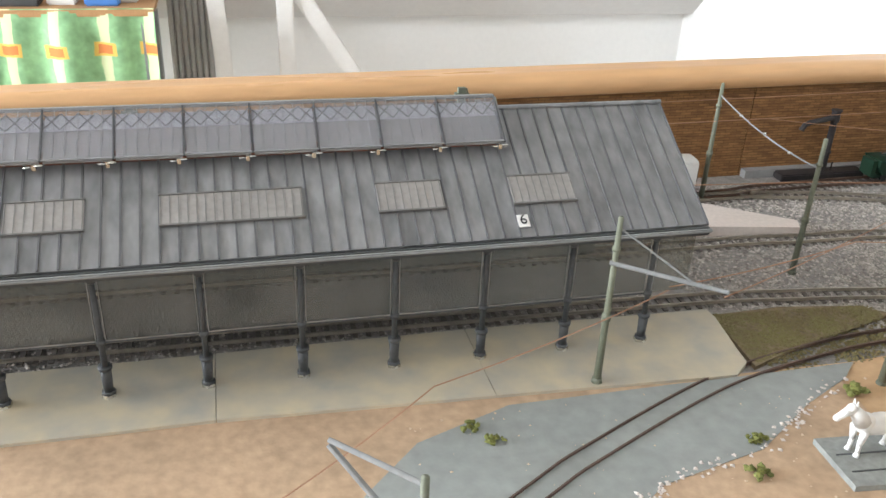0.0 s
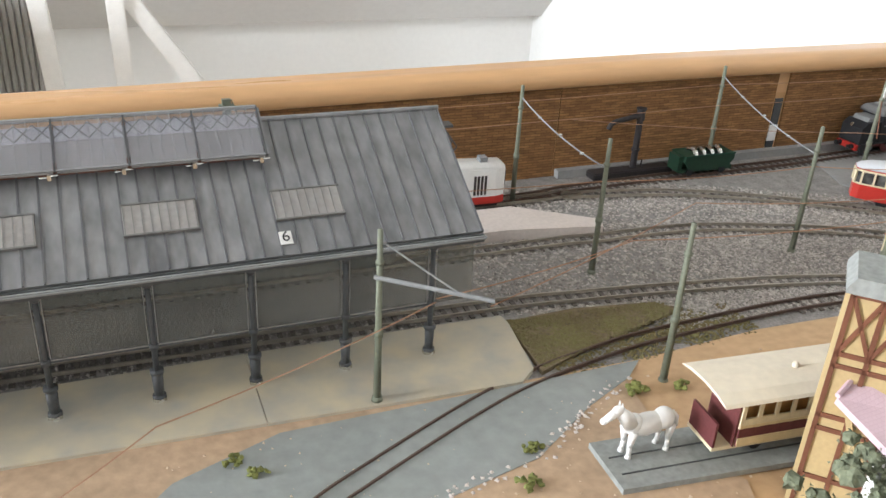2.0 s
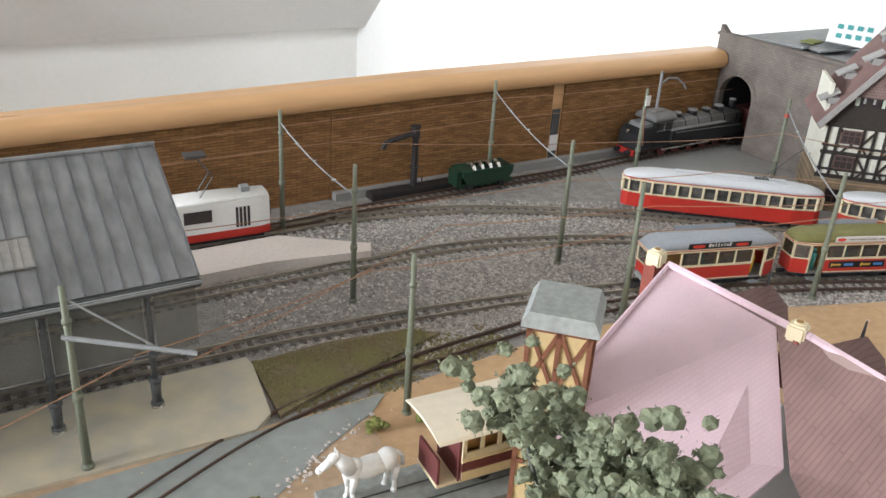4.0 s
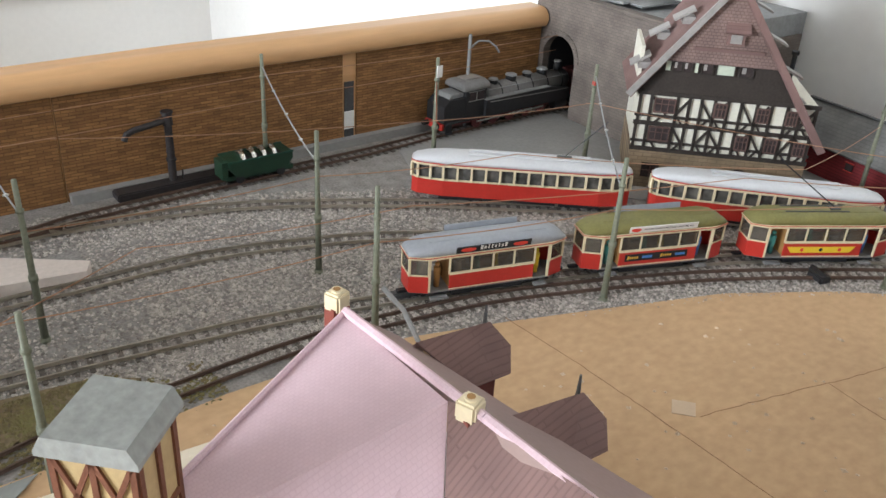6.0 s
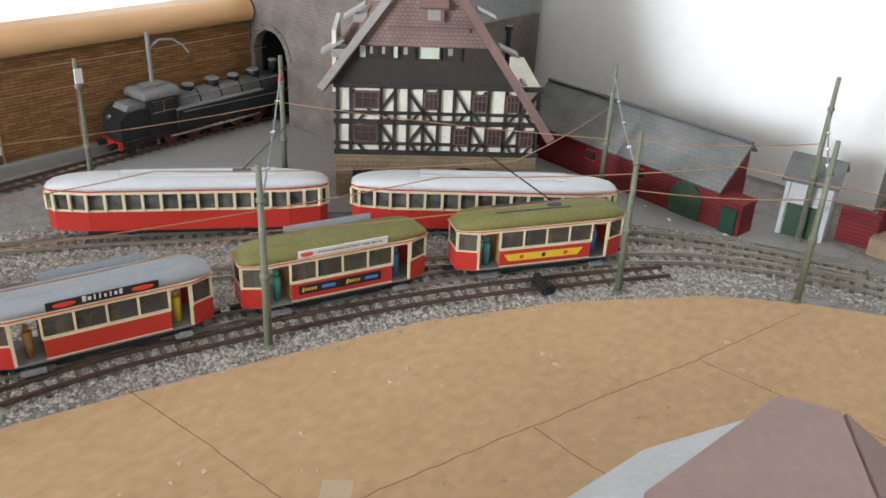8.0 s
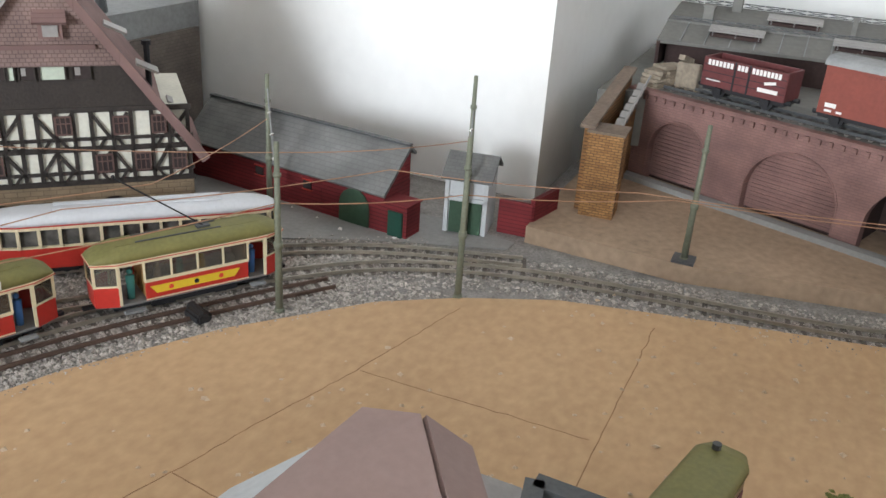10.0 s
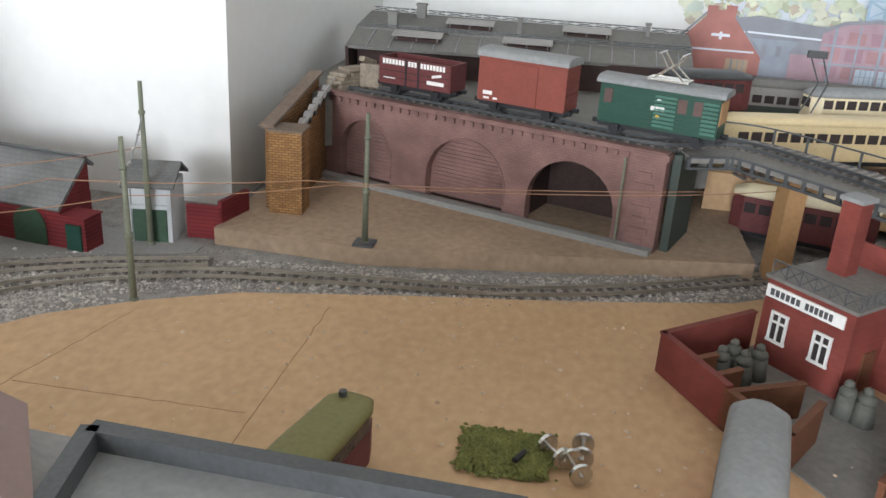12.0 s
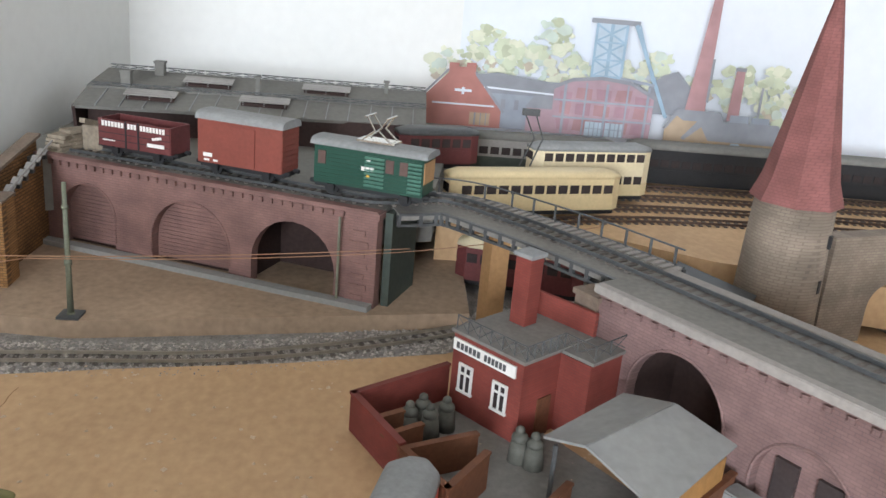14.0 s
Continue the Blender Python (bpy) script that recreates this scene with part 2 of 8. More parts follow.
def cloth_material():
    """Green cloth with cream stripes and rows of orange medallions."""
    m = material("green striped cloth", (0.30, 0.54, 0.28), 0.9, 0.3, 14, 60, 0.1)
    n, l = m.node_tree.nodes, m.node_tree.links
    b, hsv = n["Principled BSDF"], next(k for k in n if k.type == "HUE_SAT")
    tc = next(k for k in n if k.type == "TEX_COORD")
    nz = next(k for k in n if k.type == "TEX_NOISE")
    sep = n.new("ShaderNodeSeparateXYZ")
    l.new(tc.outputs["Object"], sep.inputs[0])

    def mth(op, a, c, d=None):
        k = n.new("ShaderNodeMath")
        k.operation = op
        for i, v in enumerate((a, c, d)):
            if v is not None:
                if isinstance(v, (int, float)):
                    k.inputs[i].default_value = v
                else:
                    l.new(v, k.inputs[i])
        return k.outputs[0]

    def over(under, colour, fac):
        k = n.new("ShaderNodeMix")
        k.data_type = "RGBA"
        l.new(under, k.inputs["A"])
        k.inputs["B"].default_value = (*colour, 1)
        l.new(fac, k.inputs["Factor"])
        return k.outputs["Result"]

    wob = mth("MULTIPLY_ADD", nz.outputs["Fac"], 0.02, -0.01)
    u = mth("PINGPONG", mth("ADD", sep.outputs[0], wob), 0.04)
    v = mth("PINGPONG", mth("ADD", sep.outputs[2], mth("ADD", wob, 0.11)), 0.075)
    stripe = mth("MULTIPLY", mth("LESS_THAN", u, 0.009), 0.75)
    cross = mth("MULTIPLY", mth("LESS_THAN", v, 0.012), mth("LESS_THAN", u, 0.02))
    heart = mth("MULTIPLY", mth("LESS_THAN", v, 0.008), mth("LESS_THAN", u, 0.013))
    out = over(hsv.outputs["Color"], (0.70, 0.70, 0.42), stripe)
    out = over(out, (0.75, 0.50, 0.12), cross)
    out = over(out, (0.66, 0.22, 0.07), heart)
    l.new(out, b.inputs["Base Color"])
    return m


M["dark_green_slab"] = material("green grey slab", (0.055, 0.07, 0.06), 0.7, 0.2, 30, 200, 0.1)
M["cloth_green"] = cloth_material()
M["bottle"] = material("drab figures", (0.105, 0.105, 0.09), 0.7, 0.2, 80, 400, 0.1)
M["teal"] = material("teal paint", (0.07, 0.30, 0.29), 0.6, 0.1)
M["skin"] = material("pale plastic", (0.60, 0.36, 0.26), 0.6, 0.1)
M["paper"] = material("tan paper", (0.60, 0.46, 0.32), 0.8, 0.05, 40, 300, 0.05)
M["mauve"] = material("mauve brown sheet", (0.30, 0.21, 0.19), 0.75, 0.08, 40, 300, 0.1)
M["shed_roof"] = material("dirty grey roof felt", (0.185, 0.18, 0.165), 0.9, 0.15, 20, 200, 0.15)
M["ash_deck"] = material("pale ash deck", (0.205, 0.195, 0.178), 0.9, 0.2, 30, 250, 0.3)
M["worn_timber"] = material("worn grey brown timber", (0.20, 0.15, 0.115), 0.8, 0.25, 40, 300, 0.2)
M["pale_planks"] = material("pale rough planks", (0.33, 0.275, 0.21), 0.85, 0.3, 40, 300, 0.3)
M["ochre_wood"] = material("ochre wood boards", (0.40, 0.215, 0.075), 0.7, 0.2, 30, 200, 0.1)
M["ochre_cream"] = material("ochre cream paint", (0.66, 0.53, 0.31), 0.4, 0.08, 50, 400, 0.03)
M["hut_grey"] = material("pale grey hut paint", (0.50, 0.52, 0.53), 0.7, 0.1, 50, 300, 0.1)
M["tan_stone"] = brick_material("tan stone ground floor", (0.30, 0.225, 0.145), (0.26, 0.195, 0.125), (0.20, 0.15, 0.10), 0.8, 0.36, flip=(0, 2), gap=0.1)
M["pale_coping"] = material("pale worn coping", (0.30, 0.275, 0.255), 0.85, 0.15, 40, 300, 0.15)
# pink brick a little darker: weaker light at this end, put in colour
M["dim_mauve_brick"] = brick_material("mauve brick darkened for weaker light", (0.225, 0.14, 0.132), (0.20, 0.125, 0.118), (0.175, 0.115, 0.11), 0.62, 0.21, flip=(0, 2), gap=0.14)
# darker forecourt grey; the yard's weaker light is in the colour
M["dim_yard_grey"] = material("yard grey darkened for weaker light", (0.20, 0.19, 0.175), 0.9, 0.2, 25, 250, 0.25)
M["dark_seam"] = material("dark roof seam", (0.12, 0.12, 0.125), 0.6, 0.2, 40, 300, 0.1)
M["lichen"] = material("lichen grey slab", (0.27, 0.28, 0.265), 0.9, 0.25, 40, 250, 0.3)
M["joint"] = material("pencil brown joint", (0.27, 0.155, 0.075), 0.9, 0.3, 60, 300, 0)
# darker copy of the ochre sand; the board's shade is in the colour
M["sand_in_shade"] = material("sand darkened for shade", (0.36, 0.26, 0.18), 0.9, 0.25, 12, 160, 0.4)
M["pier_brick"] = brick_material("ochre pier brick", (0.36, 0.19, 0.07), (0.25, 0.125, 0.045), (0.14, 0.08, 0.04), 0.5, 0.2, flip=(1, 2), gap=0.15)
M["yard_wood"] = material("brown yard boards", (0.15, 0.06, 0.03), 0.75, 0.25, 40, 300, 0.15)
# dark brown wall, also the painted shade inside the arches
M["dark_wall"] = material("dark brown wall and arch shade", (0.05, 0.03, 0.027), 0.85, 0.25, 40, 300, 0.15)
M["roof_grey"] = material("grey sheet roof", (0.26, 0.265, 0.265), 0.7, 0.18, 40, 300, 0.12)

# ---- mesh building ----


class Build:
    """A bmesh in centimetres."""

    def __init__(self):
        self.bm = bmesh.new()

    def box(self, x, y, z, sx, sy, sz, rz=0.0, rx=0.0, ry=0.0, bevel=0.0):
        m = Matrix.LocRotScale((x, y, z), Euler((radians(rx), radians(ry), radians(rz))), (sx, sy, sz))
        r = bmesh.ops.create_cube(self.bm, size=1.0, matrix=m)
        if bevel:
            es = list({e for v in r["verts"] for e in v.link_edges})
            bmesh.ops.bevel(self.bm, geom=es, offset=bevel, segments=2, affect="EDGES", clamp_overlap=True)
        return self

    def cyl(self, p, q, r1, r2=None, seg=10):
        p, q = Vector(p), Vector(q)
        d = q - p
        m = Matrix.Translation((p + q) / 2) @ d.to_track_quat("Z", "Y").to_matrix().to_4x4()
        bmesh.ops.create_cone(self.bm, cap_ends=True, segments=seg, radius1=r1, radius2=r1 if r2 is None else r2, depth=d.length, matrix=m)
        return self

    def ball(self, x, y, z, r, sx=1, sy=1, sz=1, sub=2):
        m = Matrix.LocRotScale((x, y, z), None, (sx, sy, sz))
        bmesh.ops.create_icosphere(self.bm, subdivisions=sub, radius=r, matrix=m)
        return self

    def prism(self, outline, low, high, axis="z", holes=()):
        """Extrudes a flat outline. axis names the direction: z takes (x, y), y takes (x, z), x takes (y, z)."""
        put = {"z": lambda a, b, c: (a, b, c), "y": lambda a, b, c: (a, c, b), "x": lambda a, b, c: (c, a, b)}[axis]
        loops = [outline, *holes]
        es = []
        for lp in loops:
            vs = [self.bm.verts.new(put(a, b, low)) for a, b in lp]
            es += [self.bm.edges.new((vs[i], vs[(i + 1) % len(vs)])) for i in range(len(vs))]
        if holes:
            fs = [f for f in bmesh.ops.triangle_fill(self.bm, use_beauty=True, edges=es)["geom"] if isinstance(f, bmesh.types.BMFace)]
        else:
            fs = [self.bm.faces.new([e.verts[0] for e in es])]
        ext = bmesh.ops.extrude_face_region(self.bm, geom=fs)
        vs = [v for v in ext["geom"] if isinstance(v, bmesh.types.BMVert)]
        d = Vector(put(0, 0, high - low))
        bmesh.ops.translate(self.bm, vec=d, verts=vs)
        return self

    def face(self, *pts):
        self.bm.faces.new([self.bm.verts.new(p) for p in pts])
        return self

    def slab(self, pts, thick):
        """A flat polygon in space, thickened downwards along its normal."""
        vs = [self.bm.verts.new(p) for p in pts]
        f = self.bm.faces.new(vs)
        f.normal_update()
        n = f.normal.copy()
        ext = bmesh.ops.extrude_face_region(self.bm, geom=[f])
        vs = [v for v in ext["geom"] if isinstance(v, bmesh.types.BMVert)]
        bmesh.ops.translate(self.bm, vec=-n * thick, verts=vs)
        return self

    def tube(self, pts, r, seg=6):
        """One round bar along a line of points."""
        pts = [Vector(p) for p in pts]
        prev = None
        for i, p in enumerate(pts):
            d = (pts[min(i + 1, len(pts) - 1)] - pts[max(i - 1, 0)]).to_track_quat("Z", "Y")
            ring = [self.bm.verts.new(p + d @ Vector((r * math.cos(6.2832 * k / seg), r * math.sin(6.2832 * k / seg), 0))) for k in range(seg)]
            if prev:
                for k in range(seg):
                    self.bm.faces.new((prev[k], prev[(k + 1) % seg], ring[(k + 1) % seg], ring[k]))
            else:
                self.bm.faces.new(ring[::-1])
            prev = ring
        self.bm.faces.new(prev)
        return self

    def mesh(self, name, smooth=False):
        bmesh.ops.recalc_face_normals(self.bm, faces=self.bm.faces[:])
        bmesh.ops.scale(self.bm, vec=(C, C, C), verts=self.bm.verts[:])
        me = bpy.data.meshes.new(name)
        if smooth:
            for f in self.bm.faces:
                f.smooth = True
        self.bm.to_mesh(me)
        self.bm.free()
        return me


def thing(name, x=0, y=0, z=0, rz=0, label="", category="", group="", kind=""):
    ob = new(name)
    ob.empty_display_size = 0.01
    ob.matrix_world = pose(x * C, y * C, z * C, 0, 0, rz)
    return tagged(ob, label, category, group, kind)


def part(name, b, mat, parent=None, label="", smooth=False):
    ob = new(name, b.mesh(name, smooth) if isinstance(b, Build) else b)
    if mat and not ob.data.materials:
        ob.data.materials.append(M[mat])
    ob.parent = parent
    return tagged(ob, label)


def solo(name, b, mat, label="", category="", kind="", x=0, y=0, z=0, rz=0, group="", smooth=False):
    ob = part(name, b, mat, None, label, smooth)
    ob.matrix_world = pose(x * C, y * C, z * C, 0, 0, rz)
    return tagged(ob, label, category, group, kind)


def writing(name, text, size, mat, parent, m, width=None):
    """Lettering as a flat mesh, centred, in centimetres."""
    cu = bpy.data.curves.new(name, "FONT")
    cu.body, cu.size, cu.align_x, cu.align_y, cu.extrude = text, size * C, "CENTER", "CENTER", 0.00005
    tmp = new(name, cu)
    me = bpy.data.meshes.new_from_object(tmp.evaluated_get(bpy.context.evaluated_depsgraph_get()))
    bpy.data.objects.remove(tmp)
    if width:
        xs = [v.co.x for v in me.vertices]
        k = width * C / max(1e-6, max(xs) - min(xs))
        for v in me.vertices:
            v.co.x *= k
    ob = new(name, me)
    me.materials.append(M[mat])
    ob.parent = parent
    ob.matrix_local = m
    return ob


def spline(pts, step):
    """Even points with headings along a smooth line."""
    p = [Vector(q) for q in pts]
    p = [2 * p[0] - p[1], *p, 2 * p[-1] - p[-2]]
    out = []
    for a, b, c, d in zip(p, p[1:], p[2:], p[3:]):
        n = max(2, int((c - b).length / 0.1))
        for i in range(n):
            t = i / n
            out.append(0.5 * (2 * b + (c - a) * t + (2 * a - 5 * b + 4 * c - d) * t * t + (3 * b - a - 3 * c + d) * t**3))
    out.append(p[-2])
    even, left = [out[0]], step
    for a, b in zip(out, out[1:]):
        length = (b - a).length
        while length >= left:
            a = a + (b - a) * (left / length)
            even.append(a)
            length -= left
            left = step
        left -= length
    heads = []
    for i in range(len(even)):
        a, b = even[max(0, i - 1)], even[min(len(even) - 1, i + 1)]
        heads.append(math.atan2(b.y - a.y, b.x - a.x))
    return even, heads


def sweep(b, pts, heads, offset, w, z0, z1):
    """A rectangular bar along a line, offset to its left."""
    prev = None
    for p, h in zip(pts, heads):
        nx, ny = -math.sin(h), math.cos(h)
        ring = []
        for o, z in ((offset - w / 2, z0), (offset + w / 2, z0), (offset + w / 2, z1), (offset - w / 2, z1)):
            zz = p.z if len(p) == 3 else 0
            ring.append(b.bm.verts.new((p.x + nx * o, p.y + ny * o, z + zz)))
        if prev:
            for k in range(4):
                b.bm.faces.new((prev[k], prev[(k + 1) % 4], ring[(k + 1) % 4], ring[k]))
        else:
            b.bm.faces.new(ring[::-1])
        prev = ring
    b.bm.faces.new(prev)
    return b


ties = Build()
ties.box(0, 0, 0, 0.32, 1.95, 0.14)
TIE = ties.mesh("sleeper")
TIE.materials.append(M["sleeper"])


def track(pts, label, rail="rail", base=0.0, gauge=1.2, every=0.85, sleepers=True, bare_to=-999.0):
    t = thing("railway_track", label=label, category="track", group="railway tracks")
    pts = [(*p, 0) if len(p) == 2 else p for p in pts]
    even, heads = spline(pts, 0.8)
    for side in (-1, 1):
        b = Build()
        sweep(b, even, heads, side * gauge / 2, 0.11, base + 0.16, base + 0.38)
        sweep(b, even, heads, side * gauge / 2, 0.2, base + 0.16, base + 0.2)
        part("rail", b, rail, t)
    if sleepers:
        even, heads = spline(pts, every)
        for p, h in zip(even, heads):
            if p.x < bare_to:
                continue
            s = part("sleeper", TIE, None, t)
            s.matrix_local = Matrix.Translation((p.x * C, p.y * C, (p.z + base + 0.045) * C)) @ Matrix.Rotation(h, 4, "Z")
    return t


# ---- room ----
solo("floor", Build().box(-60, -60, -101, 520, 560, 2), "wood_floor", "dark boarded attic floor under the layout", "floor", "structure")
solo("wall_back", Build().box(-79, 143, -54, 340, 6, 90), "white_wall", "low white knee wall behind the layout", "wall", "structure")
sl = Build().slab([(-250, 139, -10), (91, 139, -10), (91, -6, 129.5), (-250, -6, 129.5)], -5)
solo("ceiling_slope", sl, "grey_slope", "sloping attic ceiling, its dimness put into pale grey", "ceiling", "structure")
# unseen ceiling, added to close the room
solo("ceiling", Build().box(-60, -170, 132, 520, 330, 4), "white_wall", "unseen flat white ceiling added over the room", "ceiling", "structure")
solo("wall_east", Build().box(96, 47.3, 16, 10, 195.6, 236), "white_wall", "bright white gable wall beside the layout", "wall", "structure")
solo("wall_recess", Build().prism([(101, -50.5), (101, -42), (131, -42), (131, -53.5)], -102, 134), "white_wall", "white side wall of the window recess", "wall", "structure")
solo("wall_far", Build().box(136, -185, 16, 10, 282, 236), "white_wall", "white wall behind the painted backdrop", "wall", "structure")
# the unseen camera-side wall is added, open between posts to let daylight in
for n, x in enumerate((-285, -100, 110)):
    solo("wall_south_%d" % (n + 1), Build().box(x, -335, 16, 60, 8, 236), "white_wall", "unseen white wall pier between added openings", "wall", "structure")
solo("wall_south_low", Build().box(-70, -335, -62, 500, 7.4, 78), "white_wall", "unseen white wall below the added openings", "wall", "structure")
# end wall also unseen, its piers set to shape the west daylight
for n, (y, w) in enumerate(((-195, 270), (128, 44))):
    solo("wall_west_%d" % (n + 1), Build().box(-312, y, 16, 8, w, 236), "white_wall", "unseen white end wall pier beside the opening", "wall", "structure")
solo("wall_west_low", Build().box(-312, -95, -62, 7.4, 480, 78), "white_wall", "unseen white wall below the end opening", "wall", "structure")
# weak fill lamp added at the unseen south openings
area_light("daylight_south", (-0.8, -3.2, 0.55), (0.3, 0, 0), 3.4, 1.3, 8, (0.88, 0.93, 1))
area_light("daylight_west", (-3.0, 0.25, 0.6), (0.2, -0.4, 0), 1.6, 1.2, 285, (0.865, 0.925, 1.0))

# ---- base boards and ground ----
solo("ground", Build().box(15, -65, -2.5, 225, 142, 5), "gravel", "grey gravelled layout baseboard", "ground", "structure")
bb = Build().prism([(-97, -28.2), (-29, -28.2), (2, -29.5), (10, -29.6), (20, -28.9), (28, -29.2), (31.8, -29.8), (38.3, -31.8), (44.9, -34.1), (53.8, -37.3),
                    (61.7, -41.9), (68.8, -47.7), (72, -52), (75, -57.6), (77.7, -68.3), (80, -79), (83, -90), (90, -101), (99, -135), (-97, -135)], 0.004, 0.12)
solo("brown_board", bb, "brown_board", "ochre brown painted board with pencil lines", "board", "structure")
bb = Build().prism([(-97, -28.3), (-29, -28.3), (2, -29.6), (8, -30.6), (7, -36.5), (9, -41), (6, -48), (-97, -70)], 0.125, 0.2)
solo("sand", bb, "ochre_sand", "ochre sandy ground before the station", "ground", "structure")
bb = Build().prism([(-30, -46), (-21.7, -35.4), (-18.5, -32.2), (-12.8, -30), (-2.5, -29.9), (3.2, -29.9), (9.8, -29.8), (8.2, -31.2), (4.4, -33), (-0.5, -36.1), (-7.1, -37.6), (-12, -41), (-18, -48)], 0.205, 0.25)
solo("path", bb, "grey_path", "grey path crossing before the station", "path", "structure")
bb = Build().prism([(3.8, -23.2), (3.3, -29.2), (8, -27.4), (12, -26.3), (16.5, -25.2), (14.5, -23.8), (9, -23)], 0.004, 0.3)
solo("grass_patch", bb, "soil", "dry soil with olive grass between the tracks", "grass", "structure")
bb = Build().prism([(50, -1), (69.9, -1), (69.9, -16), (62, -20.5), (73, -31.5), (80.4, -24), (83.3, -45), (82, -52), (80.6, -52), (76.3, -42), (72, -34.5), (66, -28), (58, -20.5), (51, -15), (47, -9)], 0.004, 0.1)
solo("yard", bb, "concrete", "smooth grey forecourt behind the tramcars", "yard", "structure")
bb = Build().prism([(82.6, -52.6), (89.5, -52.6), (110, -52.6), (110, -92), (88, -92), (84.5, -76), (82, -64)], 0.004, 1.3)
solo("raised_board", bb, "sand_in_shade", "raised sandy board before the viaduct, shade in its colour", "board", "structure")
solo("layout_back", Build().box(15, 5.2, -2, 225, 4, 5), "tan_wood", "plain wooden back edge of the layout", "board", "structure")

# ---- brick paper wall with the wooden beam ----
wall = thing("retaining_wall", label="brown brick paper panels on a wooden board", category="wall", kind="structure")
part("board", Build().box(-15, 1.2, 4.4, 170, 1.4, 9.2), "orange_wood", wall)
for x0, x1, y, h in ((-100, 19.8, 0.42, 8.7), (19.9, 45.1, 0.34, 8.9), (46.65, 69.8, 0.36, 8.9)):
    part("panel", Build().box((x0 + x1) / 2, y, h / 2, x1 - x0, 0.2, h), "brick_paper", wall, "brown brick paper panel")
part("kerb", Build().box(45, -0.15, 0.4, 50, 0.8, 0.8), "concrete", wall, "grey kerb strip")
part("plate", Build().box(45.9, 0.42, 3.1, 1.0, 0.1, 6.0), "dark_iron", wall, "grey plate")
part("tag", Build().box(45.85, 0.3, 2.4, 1.1, 0.06, 1.75), "white", wall, "white paper tag")
bm_ = Build()
prof = [(-0.3, 8.95), (2.6, 8.95), (2.6, 10.7), (2.4, 10.9)]
prof += [(0.55 + 1.25 * math.cos(radians(a)), 9.75 + 1.15 * math.sin(radians(a))) for a in range(90, 222, 8)]
bm_.prism(prof, -105, 69.8, "x")
bmesh.ops.bisect_plane(bm_.bm, geom=bm_.bm.verts[:] + bm_.bm.edges[:] + bm_.bm.faces[:], plane_co=(30, 0, 0), plane_no=(1, 0, 0))
for v in bm_.bm.verts:
    v.co.z -= max(0.0, 30 - v.co.x) * 0.0125  # the beam sags towards its far end
solo("wooden_beam", bm_, "orange_wood", "long varnished orange wooden beam with rounded edge", "beam")

# ---- railway tracks ----
TRAM_LINE = [(-100, -19.6), (-45, -20.0), (0, -20.8), (11, -21.6), (18, -22.5), (26, -23.8), (34.4, -25.9), (44.8, -29.1), (52, -31.7), (58.5, -34.6),
             (64.2, -37.8), (69.4, -41.6), (73.8, -46.6), (77, -54), (78.6, -63), (80.4, -75.4), (84.7, -86.5), (92, -99), (101, -112)]
track(TRAM_LINE, "tram track in grey ballast with dull brass rails")
track([(-30, -47), (-14, -37.2), (-9.6, -34.7), (0.3, -30.2), (8.2, -28.2), (14, -27.5), (25.8, -27.1), (35, -28.2), (42, -30), (54, -34.9), (63.7, -40.4), (70, -44.6)],
      "rust brown track sunk in the grey path", "rust_rail", bare_to=24.0)
track([(-100, -12.6), (-40, -12.9), (9, -13.1), (16, -13.4), (25, -13.8), (32, -15.6), (38.8, -18.3), (46, -23), (54, -28.6), (62, -35), (68, -39.5)], "second tram track beside the pale platform")
track([(-100, -5.2), (10, -4.6), (18, -4.7), (30, -7.2), (42, -13.4), (50, -19), (58.6, -25.4), (65.5, -31.9), (72, -39), (76, -45.5), (79, -54)], "curved tram track under the red railcars")
track([(-40, -4.0), (10, -4.2), (20, -3.4), (35, -2.9), (46, -2.8), (54, -2.3), (64, -1.9), (80, -1.6)], "black sleepered track along the brick wall", "rust_rail")

# ballast stones strewn along the tracks
rng = random.Random(4)


def stones(name, label, spots, size, mat):
    """Many small stones in one mesh, each a squashed double pyramid."""
    vs, fs = [], []
    for x, y, z in spots:
        r = size * rng.uniform(0.5, 1.3)
        a = rng.uniform(0, 6.28)
        n = len(vs)
        for k in range(4):
            rr = r * rng.uniform(0.7, 1.2)
            vs.append(((x + rr * math.cos(a + k * 1.571)) * C, (y + rr * math.sin(a + k * 1.571)) * C, (z + r * rng.uniform(-0.1, 0.3)) * C))
        vs.append((x * C, y * C, (z + r * rng.uniform(0.5, 0.9)) * C))
        fs += [(n, n + 1, n + 4), (n + 1, n + 2, n + 4), (n + 2, n + 3, n + 4), (n + 3, n, n + 4)]
    me = bpy.data.meshes.new(name)
    me.from_pydata(vs, [], fs)
    me.materials.append(M[mat])
    ob = new(name, me)
    return tagged(ob, label, "ballast", "", "stuff")


def beside(line, wide, count, z=0.02):
    even, heads = spline([(*p, 0) for p in line], 0.5)
    out = []
    for _ in range(count):
        i = rng.randrange(len(even))
        o = rng.uniform(-wide, wide)
        p, h = even[i], heads[i]
        out.append((p.x - math.sin(h) * o + rng.uniform(-0.3, 0.3), p.y + math.cos(h) * o + rng.uniform(-0.3, 0.3), z))
    return out


sm = bpy.data.materials["ballast stone"]
nt = sm.node_tree
isl = nt.nodes.new("ShaderNodeNewGeometry")
hs = next(n for n in nt.nodes if n.type == "HUE_SAT")
mr = nt.nodes.new("ShaderNodeMapRange")
mr.inputs["To Min"].default_value, mr.inputs["To Max"].default_value = 0.6, 1.5
nt.links.new(isl.outputs["Random Per Island"], mr.inputs["Value"])
